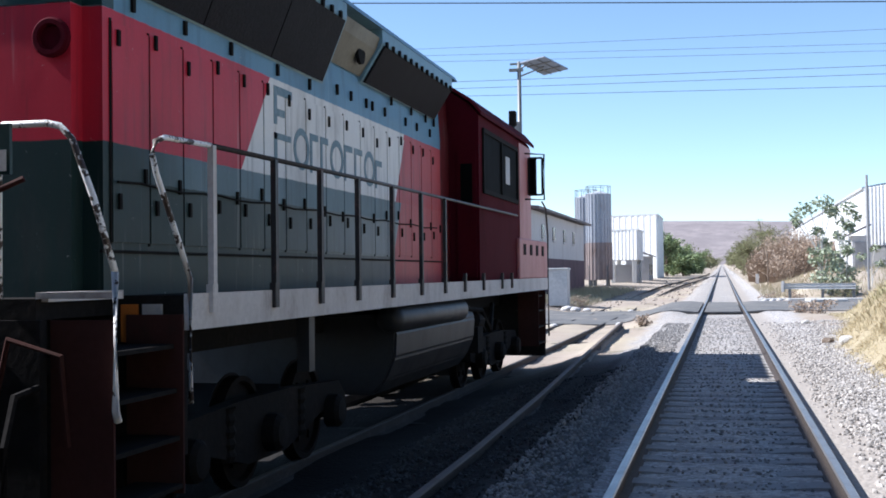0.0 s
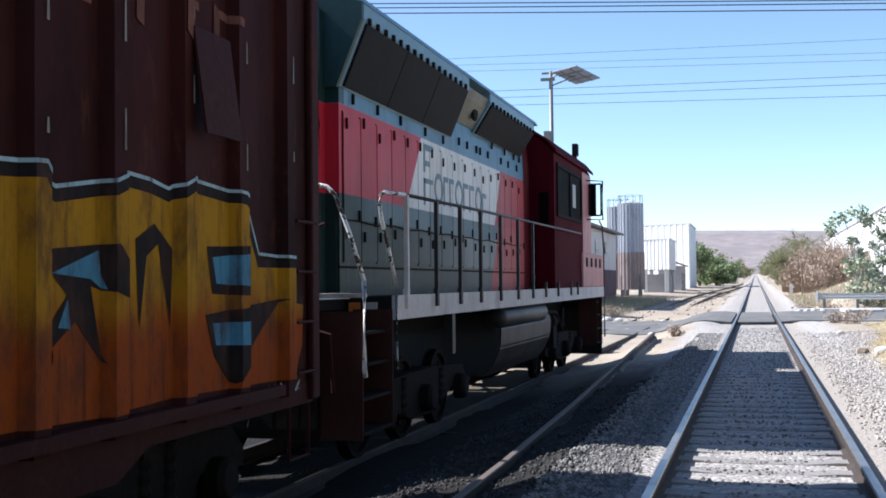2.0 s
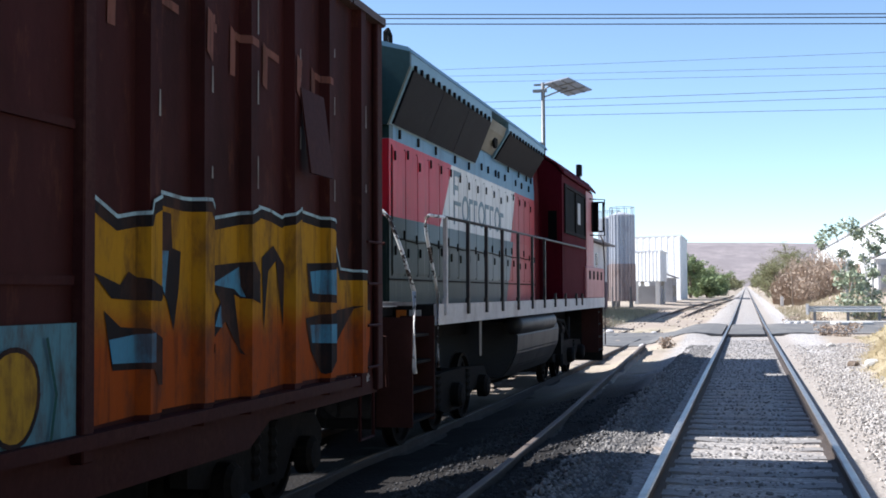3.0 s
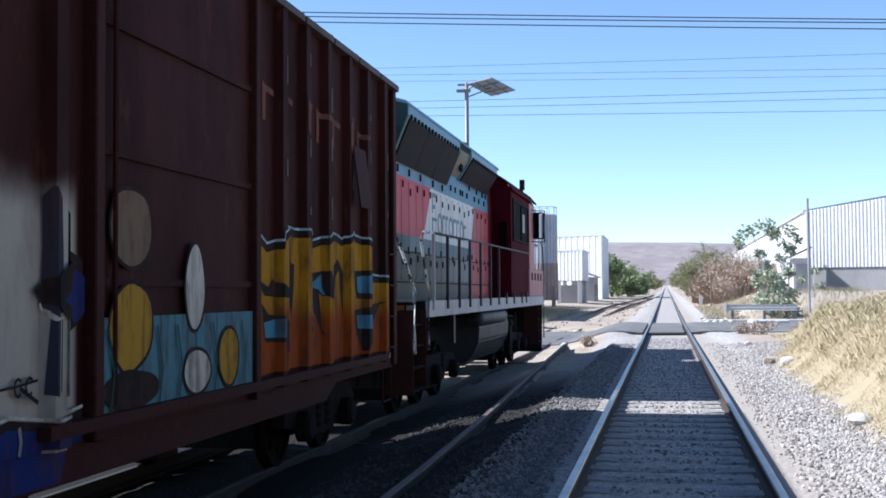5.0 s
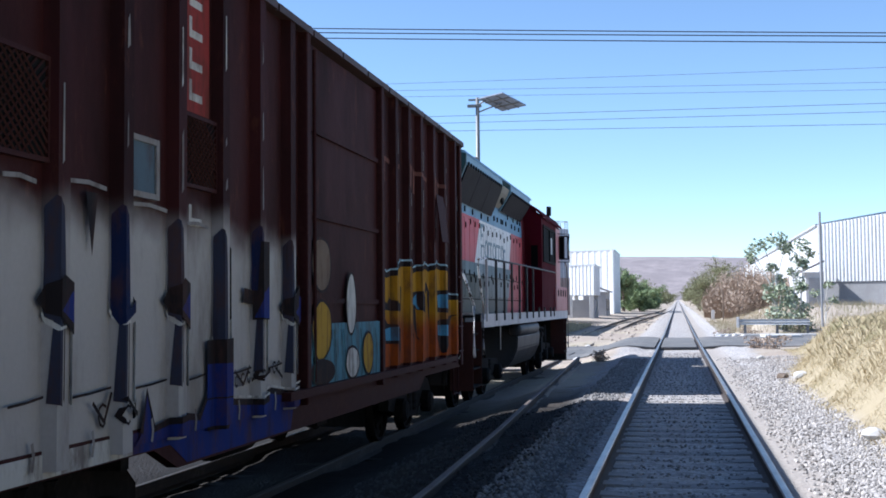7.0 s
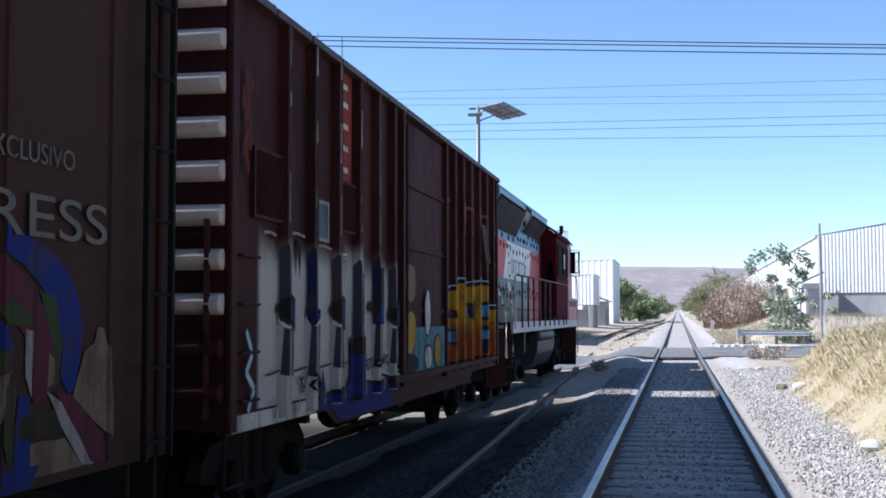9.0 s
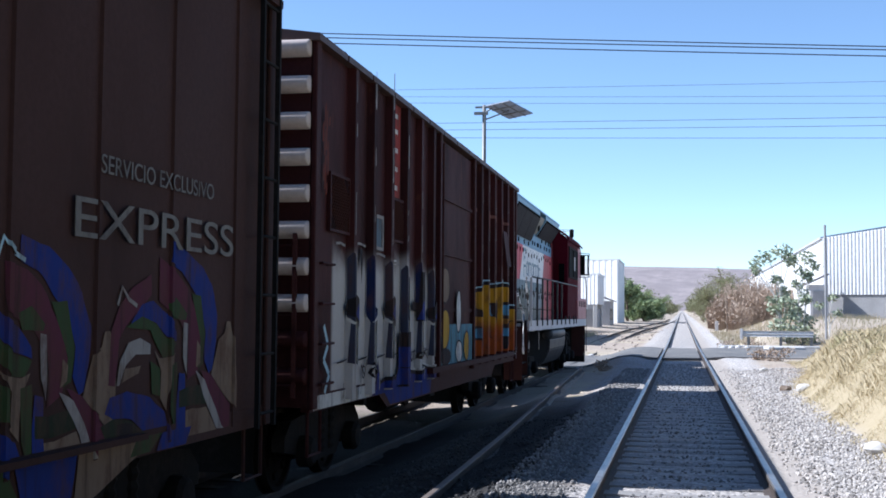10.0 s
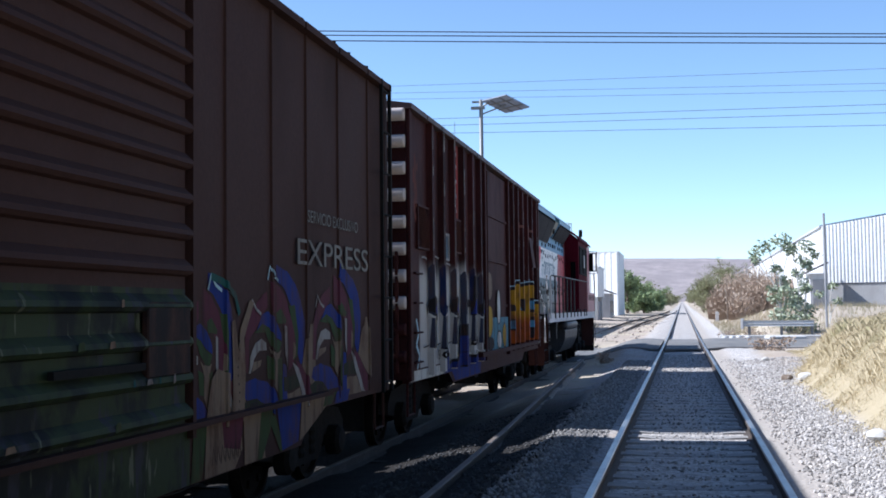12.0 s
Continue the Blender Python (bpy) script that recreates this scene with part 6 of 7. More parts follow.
def build_second_car():
    y0, y1 = -26.6, -10.52
    o = (SX, -18.0, SZ)
    t = thing("boxcar", o, "dark brown boxcar with white lettering and coloured graffiti", "boxcar", "boxcars")
    X = SX + 1.46
    # broad smooth panels with raised seams
    seams = [-11.35, -12.58, -13.68, -14.68, -15.78, -23.2, -24.4, -25.5]
    side = Side(X, seams, 0.022, 0.02, 0.012)
    part("side_wall", side.sheet(-16.5, y1 - 0.05, 0.50, 4.16), BROWN, t, origin=o)
    part("side_wall", side.sheet(y0 + 0.05, -22.6, 0.50, 4.16), BROWN, t, origin=o)
    bm = bmesh.new()
    box(bm, SX - 1.46, SX - 1.36, y0 + 0.05, y1 - 0.05, 0.5, 4.16)
    part("side_wall", bm, BROWN, t, origin=o)
    for y in (y0, y1):
        for s in (-1, 1):
            bm = bmesh.new()
            inner = y + (0.14 if y == y0 else -0.14)
            box(bm, min(SX + s * 1.462, SX + s * 1.5), max(SX + s * 1.462, SX + s * 1.5), min(y, inner), max(y, inner), 0.45, 4.16)
            part("corner_post", bevelled(bm, 0.01, 1), BROWN, t, origin=o)
    # two wide doors with rolled ribs, each a piece of its own
    for a, b in ((-19.5, -16.56), (-22.54, -19.54)):
        def leaf(z, top, lowest):
            bm = bmesh.new()
            rows, prof = [], [(lowest, 0.0)]
            while z < top - 0.12:
                prof += [(z, 0.0), (z + 0.012, 0.045), (z + 0.04, 0.07), (z + 0.075, 0.06), (z + 0.13, 0.0)]
                z += 0.26
            for z, dd in prof + [(top, 0.0)]:
                rows.append([bm.verts.new((X - 0.03, a, z)), bm.verts.new((X + 0.02 + dd, a + 0.06, z)), bm.verts.new((X + 0.02 + dd, b - 0.06, z)), bm.verts.new((X - 0.03, b, z))])
            for p, q in zip(rows, rows[1:]):
                for i in range(3):
                    bm.faces.new((p[i], p[i + 1], q[i + 1], q[i]))
            return bm
        d = part("door", leaf(1.68, 4.1, 1.59), BROWN, t, "brown steel door with horizontal ribs", origin=o)
        part("sprayed_panel", leaf(0.64, 1.59, 0.55), MOTTLED, d, "lower ribs covered in mottled dark green spray paint", origin=o)
        ds = Side(X + 0.092, [])
        bm = bmesh.new()
        box(bm, X + 0.03, X + 0.084, b - 0.80, b - 0.10, 0.98, 1.50)
        part("latch_box", bevelled(bm, 0.01, 1), SPRAY["black"], d, origin=o)
        rng = random.Random(int(-a * 10))
        for k in range(9):
            y, z, w, h = rng.uniform(a + 0.2, b - 0.3), rng.choice((0.70, 0.96, 1.22, 1.48)), rng.uniform(0.02, 0.12), rng.uniform(0.02, 0.035)
            ds.daub([(y, z - h), (y + w, z - h * 0.7), (y + w * 0.8, z + h), (y + w * 0.1, z + h * 0.8)], rng.choice(("dim", "green", "green", "teal", "tan")), d, o, 1, "paint_fleck")
        bm = bmesh.new()
        box(bm, X + 0.05, X + 0.09, a + 0.9, b - 0.85, 1.04, 1.09)
        part("door_bar", bm, BLACK, d, origin=o)
    for y in (-16.53, -22.57):
        bm = bmesh.new()
        box(bm, X - 0.05, X + 0.06, y - 0.03, y + 0.03, 0.5, 4.14)
        part("door_post", bm, BROWN, t, origin=o)
    bm = bmesh.new()
    box(bm, X, X + 0.10, -23.0, -13.1, 0.575, 0.615)
    part("door_track", bm, BROWN, t, origin=o)
    lettering(t, "EXPRESS", X + 0.026, -14.07, 1.87, 2.57, 0.25, LETTERS, o, "letter")
    lettering(t, "SERVICIO EXCLUSIVO", X + 0.026, -13.71, 2.29, 1.83, 0.12, LETTERS, o, "letter")
    # three rounded arch-like shapes of spray paint, the same idea repeated
    def swirl(cy, wide, tall, shuffle):
        swap = dict(zip(("blue", "purple", "green"), shuffle))
        def spray(key, *pts):
            ring = []
            for k, (a, b) in enumerate(pts):
                c, d = pts[(k + 1) % len(pts)]
                for f in (0.0, 0.34, 0.67):
                    y, z = a + (c - a) * f, b + (d - b) * f
                    ring.append((cy + wide * (y + 0.03 * noise.noise((y * 4, z * 4, cy))), 0.3 + tall * (z - 0.3 + 0.03 * noise.noise((y * 4, z * 4, 7 + cy)))))
            side.daub([(min(max(y, -16.44), -10.7), max(z, 0.51)) for y, z in ring], swap.get(key, key), t, o)
        spray("purple", (-1.06, 0.96), (-1.03, 1.30), (-0.91, 1.46), (-0.72, 1.58), (-0.45, 1.67), (-0.44, 1.52), (-0.62, 1.41), (-0.81, 1.31), (-0.92, 1.23), (-0.97, 0.95))
        spray("purple", (-0.33, 1.79), (-0.08, 1.73), (0.17, 1.59), (0.36, 1.39), (0.43, 1.19), (0.37, 0.96), (0.20, 0.91), (0.19, 1.24), (-0.02, 1.41), (-0.32, 1.49))
        spray("blue", (-0.15, 1.93), (0.16, 1.88), (0.43, 1.77), (0.62, 1.62), (0.75, 1.39), (0.73, 1.17), (0.67, 0.98), (0.60, 0.95), (0.50, 1.07), (0.53, 1.27), (0.44, 1.47), (0.26, 1.59), (0.04, 1.72), (-0.16, 1.78))
        spray("green", (0.24, 1.56), (0.42, 1.55), (0.52, 1.27), (0.48, 1.03), (0.37, 1.00), (0.43, 1.21))
        spray("blue", (-0.75, 1.31), (-0.58, 1.45), (-0.41, 1.48), (-0.18, 1.41), (-0.02, 1.28), (-0.01, 1.21), (-0.21, 1.25), (-0.37, 1.34), (-0.58, 1.36))
        spray("green", (-0.81, 1.30), (-0.58, 1.37), (-0.36, 1.33), (-0.21, 1.24), (-0.01, 1.20), (-0.09, 1.11), (-0.24, 1.10), (-0.38, 1.21), (-0.47, 1.29))
        spray("green", (-0.18, 1.49), (-0.03, 1.52), (0.16, 1.41), (0.14, 1.37), (-0.14, 1.39))
        spray("dim", (-0.95, 0.95), (-0.91, 1.10), (-0.77, 1.21), (-0.61, 1.24), (-0.46, 1.20), (-0.46, 1.13), (-0.67, 1.14), (-0.82, 1.07), (-0.91, 0.95))
        spray("tan", (-0.88, 0.96), (-0.83, 1.05), (-0.60, 1.06), (-0.63, 1.01))
        spray("green", (-0.46, 1.08), (-0.28, 1.03), (-0.27, 0.85), (-0.42, 0.86))
        spray("tan", (-0.39, 1.16), (-0.30, 1.10), (-0.13, 1.10), (-0.03, 1.13), (-0.12, 0.99), (-0.15, 0.73), (-0.27, 0.83), (-0.26, 1.01))
        spray("green", (-0.13, 1.04), (-0.01, 1.06), (0.01, 0.72), (-0.02, 0.50), (-0.12, 0.73))
        spray("dim", (0.10, 1.36), (0.18, 1.34), (0.18, 0.95), (0.10, 1.09))
        spray("tan", (0.36, 1.20), (0.43, 1.16), (0.42, 1.04), (0.34, 1.00))
        spray("blue", (-1.10, 0.76), (-1.04, 0.87), (-0.79, 0.90), (-0.45, 0.84), (-0.19, 0.73), (-0.07, 0.54), (-0.22, 0.46), (-0.40, 0.58), (-0.72, 0.71), (-1.00, 0.72))
        spray("murk", (-1.14, 0.69), (-1.00, 0.72), (-0.72, 0.70), (-0.44, 0.60), (-0.25, 0.43), (-0.32, 0.32), (-0.54, 0.42), (-0.71, 0.56), (-1.06, 0.58))
        spray("black", (-0.93, 0.68), (-0.70, 0.68), (-0.70, 0.57), (-0.91, 0.60))
        spray("blue", (0.02, 0.98), (0.14, 0.97), (0.16, 0.40), (0.00, 0.42))
        spray("murk", (0.04, 0.86), (0.56, 0.87), (0.56, 0.73), (0.05, 0.73))
        spray("purple", (0.42, 0.99), (0.65, 0.94), (1.03, 0.67), (1.04, 0.50), (0.91, 0.41), (0.86, 0.48), (0.66, 0.74))
        spray("dim", (0.33, 0.98), (0.51, 0.91), (0.75, 0.67), (0.91, 0.43), (0.84, 0.41), (0.61, 0.68))
        spray("tan", (0.15, 0.70), (0.56, 0.71), (0.76, 0.49), (0.86, 0.37), (0.58, 0.37), (0.16, 0.38))
        spray("tan", (0.65, 0.94), (0.78, 1.21), (0.90, 1.25), (0.95, 1.35), (1.03, 1.35), (1.11, 1.22), (1.13, 0.64), (1.03, 0.69))
    swirl(-16.05, 0.62, 0.88, ("blue", "purple", "green"))
    swirl(-14.42, 0.90, 0.94, ("blue", "purple", "green"))
    swirl(-12.46, 1.0, 1.0, ("blue", "purple", "green"))
    for a, z in ((-16.1, 1.69), (-14.75, 1.80), (-13.35, 1.56), (-15.2, 1.50)):
        side.stroke([(a - 0.06, z - 0.10), (a, z + 0.02), (a + 0.10, z - 0.06), (a + 0.22, z - 0.10)], 0.014, "outline" if z > 1.6 else "dim", t, o)
    side.stroke([(-16.1, 1.70), (-15.85, 1.66), (-15.6, 1.56), (-15.5, 1.40)], 0.03, "teal", t, o)
    side.daub([(-15.66, 0.52), (-15.40, 0.52), (-15.36, 0.9), (-15.40, 1.2), (-15.16, 1.5), (-15.26, 1.52), (-15.48, 1.28), (-15.52, 1.1), (-15.60, 1.36), (-15.67, 1.34), (-15.64, 0.9)], "tan", t, o)
    for k in range(9):
        side.daub(oval(-15.52 + 0.02 * math.sin(k), 0.62 + 0.07 * k, 0.012, 0.012, 6), "black", t, o, 3, "paint_dot")
    side.daub([(-15.80, 0.55), (-15.70, 0.92), (-15.98, 0.98), (-16.1, 0.9), (-16.2, 0.6), (-16.1, 0.52)], "tan", t, o)
    sill = Side(SX + 1.475, [])
    bm = bmesh.new()
    box(bm, SX + 1.4705, SX + 1.4735, -23.4, -16.52, 0.155, 0.57)
    part("sprayed_sill", bm, MOTTLED, t, "sill covered in mottled dark spray paint", origin=o)
    for key, pts in (("green", [(-16.5, 0.16), (-16.3, 0.16), (-16.2, 0.55), (-16.45, 0.55)]), ("tan", [(-16.25, 0.16), (-15.62, 0.16), (-15.45, 0.3), (-15.5, 0.58), (-16.2, 0.58)]), ("purple", [(-15.9, 0.58), (-15.85, 0.35), (-15.5, 0.30), (-15.42, 0.58)]),
                     ("tan", [(-15.4, 0.16), (-14.9, 0.16), (-15.0, 0.58), (-15.42, 0.58)]), ("green", [(-15.1, 0.16), (-14.98, 0.16), (-14.75, 0.42), (-14.5, 0.16), (-14.4, 0.18), (-14.7, 0.58), (-15.0, 0.58)]), ("blue", [(-14.45, 0.17), (-14.0, 0.20), (-13.9, 0.58), (-14.6, 0.58)]),
                     ("tan", [(-13.95, 0.20), (-13.6, 0.30), (-13.1, 0.46), (-12.9, 0.58), (-13.88, 0.58)]), ("green", [(-13.2, 0.46), (-12.9, 0.47), (-12.7, 0.58), (-13.1, 0.58)]), ("blue", [(-12.8, 0.46), (-12.3, 0.46), (-12.2, 0.58), (-12.7, 0.58)])):
        sill.daub(pts, key, t, o, 1)
    for k in range(7):
        a = -16.1 + 0.09 * k
        sill.stroke([(a, 0.24), (a + 0.03, 0.38), (a + 0.07, 0.26)], 0.008, "black", t, o, 3, "scrawl")
    car_end(t, y0, -1, 0.5, 4.16, o, BROWN)
    car_end(t, y1, 1, 0.5, 4.16, o, BROWN)
    roof(t, y0 - 0.05, y1 + 0.05, 4.18, o, BROWN, 0.42)
    underframe(t, y0, y1, o, BROWN, 0.15, (-23.5, -13.9))
    ladder(t, X + 0.09, -11.0, 0.45, 4.2, o, "y", 0.40, BLACK)
    ladder(t, SX + 0.98, y1 + 0.12, 0.45, 4.3, o, "x", 0.42, BLACK)
    for y in (-10.7, -11.5, -12.1):
        bm = bmesh.new()
        tube(bm, [(SX + 1.3, y, 4.2), (SX + 1.3, y, 4.42), (SX + 1.0, y, 4.46), (SX + 1.0, y, 4.25)], 0.016, 6)
        part("roof_grab_rail", bm, BLACK, t, origin=o)
    return t


LETTERS = worn("cream_lettering", (0.135, 0.118, 0.10), (0.045, 0.030, 0.024), 0.7, 0.6, grain=20, stain=5, relief=0.05)
CAR_A = build_first_car()
CAR_B = build_second_car()


# ---- plants, stones and small things ----
def leaf_material(name, a, b):
    n = Nodes(name)
    c = n.mix(n.island(), a, b)
    n.set(n.b.inputs["Subsurface Weight"], 0.0)
    return n.done(c, 0.7, 0, 0.25)




def straw_material():
    n = Nodes("dry_grass_blades")
    c = n.mix(n.island(), (0.45, 0.375, 0.235), (0.60, 0.515, 0.35))
    c = n.mix(n.math("MULTIPLY", n.ramp(n.noise(0.55, 4, 0.6), 0.52, 0.68), 0.55), c, (0.30, 0.29, 0.14))
    c = n.mix(n.math("MULTIPLY", n.ramp(n.noise(2.3, 3, 0.6), 0.56, 0.70), 0.4), c, (0.36, 0.26, 0.16))
    return n.done(c, 0.75, 0, 0.2)


STRAW = straw_material()
DRYLEAF = leaf_material("dry_brush_leaves", (0.33, 0.25, 0.19), (0.48, 0.385, 0.305))
OLIVE = leaf_material("olive_leaves", (0.13, 0.14, 0.07), (0.26, 0.25, 0.13))
LEAF = leaf_material("green_leaves", (0.15, 0.20, 0.085), (0.30, 0.36, 0.19))
BIGLEAF = leaf_material("grey_green_leaves", (0.19, 0.23, 0.14), (0.47, 0.50, 0.37))
BLOCKER_LEAF = leaf_material("sky_blocker_leaves", (0.03, 0.05, 0.015), (0.07, 0.10, 0.03))
# stone colours lowered to carry the shade next to the train
SHADE_STONE = leaf_material("shade_dark_stones", (0.026, 0.025, 0.027), (0.062, 0.060, 0.060))
GREY_STONE = leaf_material("grey_ballast_stones", (0.14, 0.134, 0.13), (0.32, 0.30, 0.285))
CLOD = leaf_material("earth_clods", (0.24, 0.195, 0.155), (0.46, 0.40, 0.34))
STONE = leaf_material("ballast_stones", (0.21, 0.195, 0.185), (0.56, 0.52, 0.485))


def leafy(name, verts, faces, material, parent, label=""):
    me = bpy.data.meshes.new(name)
    me.from_pydata(verts, [], faces)
    me.materials.append(material)
    ob = new(name, me)
    if parent is not None:
        ob.parent = parent
    if label:
        ob["label"] = label
    return ob


def scatter_leaves(rng, centres, count, size, spread, squash=0.8):
    verts, faces = [], []
    for _ in range(count):
        c, r = rng.choice(centres)
        d = Vector((rng.gauss(0, 1), rng.gauss(0, 1), rng.gauss(0, 1))).normalized() * (r * rng.random() ** 0.45)
        p = Vector(c) + Vector((d.x, d.y, d.z * squash))
        u = Vector((rng.gauss(0, 1), rng.gauss(0, 1), rng.gauss(0, 0.7))).normalized()
        w = u.cross(Vector((rng.gauss(0, 1), rng.gauss(0, 1), rng.gauss(0, 1)))).normalized()
        s = size * rng.uniform(0.6, 1.4)
        k = len(verts)
        verts += [tuple(p - u * s), tuple(p + w * s * spread), tuple(p + u * s), tuple(p - w * s * spread)]
        faces.append((k, k + 1, k + 2, k + 3))
    return verts, faces


def tree(rng, x, y, z, height, width, material, label, count, leaf, trunk=0.35, name="tree", category="tree", group="", stems=3, spread=0.45):
    t = thing(name, (x, y, z), label, category, group)
    bm = bmesh.new()
    centres = []
    for s in range(stems):
        a = rng.uniform(0, math.tau)
        top = Vector((math.cos(a) * width * rng.uniform(0.1, 0.3), math.sin(a) * width * rng.uniform(0.1, 0.3), height * rng.uniform(0.55, 0.8)))
        base = Vector((rng.uniform(-0.1, 0.1), rng.uniform(-0.1, 0.1), -0.2))
        pts = [base.lerp(top, k / 4) + Vector((rng.gauss(0, 0.05 * width * (k > 0)), rng.gauss(0, 0.05 * width * (k > 0)), 0)) for k in range(5)]
        for k in range(4):
            r = height * 0.02 * trunk / 0.35 * (1 - k / 5)
            tube(bm, [pts[k], pts[k + 1]], r, 6)
        for b in range(5):
            p = pts[rng.randint(1, 4)]
            a = rng.uniform(0, math.tau)
            e = p + Vector((math.cos(a) * width * rng.uniform(0.2, 0.45), math.sin(a) * width * rng.uniform(0.2, 0.45), height * rng.uniform(-0.05, 0.28)))
            m = p.lerp(e, 0.5) + Vector((0, 0, height * 0.04))
            tube(bm, [p, m, e], height * 0.006, 5)
            centres += [(tuple(e), width * rng.uniform(0.10, 0.22)), (tuple(m), width * rng.uniform(0.08, 0.16))]
        centres.append((tuple(top), width * 0.2))
    part("trunk", bm, BARK, t)
    v, f = scatter_leaves(rng, centres, count, leaf, spread)
    leafy("crown", v, f, material, t)
    return t


def cane_clump(rng, x, y, z, height, width, label):
    """Dry canes fanning out of the ground, with ragged blades along them."""
    t = thing("dry_cane_clump", (x, y, z), label, "dry canes", "dry canes beside the line")
    stalks, sf, blades, bf = [], [], [], []
    for _ in range(420):
        a, r = rng.uniform(0, math.tau), width * 0.5 * rng.random() ** 0.6
        bx, by = math.cos(a) * r * 0.75, math.sin(a) * r * 0.75
        h = height * (0.36 + 0.66 * rng.random() ** 1.3) * (1 - 0.3 * (2 * r / width) ** 2)
        lx, ly = math.cos(a) * r * 0.22 + rng.gauss(0, 0.16), math.sin(a) * r * 0.22 + rng.gauss(0, 0.16)
        w, k = rng.uniform(0.018, 0.036), len(stalks)
        for f in (0.0, 0.5, 1.0):
            cx, cy, cz = bx + lx * f * f, by + ly * f * f, -0.1 + h * f
            stalks += [(cx - w * (1 - 0.7 * f), cy, cz), (cx + w * (1 - 0.7 * f), cy + w, cz)]
        sf += [(k, k + 1, k + 3, k + 2), (k + 2, k + 3, k + 5, k + 4)]
        for _ in range(3):
            f = rng.uniform(0.25, 1.0)
            cx, cy, cz = bx + lx * f * f, by + ly * f * f, h * f
            b, s = rng.uniform(0, math.tau), rng.uniform(0.12, 0.34)
            k = len(blades)
            blades += [(cx, cy, cz), (cx + 0.5 * s * math.cos(b), cy + 0.5 * s * math.sin(b), cz + s * 0.85), (cx + 0.62 * s * math.cos(b), cy + 0.62 * s * math.sin(b), cz + s * 0.5 - 0.035), (cx + s * math.cos(b), cy + s * math.sin(b), cz + s * rng.uniform(0.1, 0.9))]
            bf += [(k, k + 1, k + 2), (k + 1, k + 3, k + 2)]
    leafy("cane_tuft", stalks, sf, DRYLEAF, t)
    leafy("leaf_tuft", blades, bf, DRYLEAF, t)
    return t


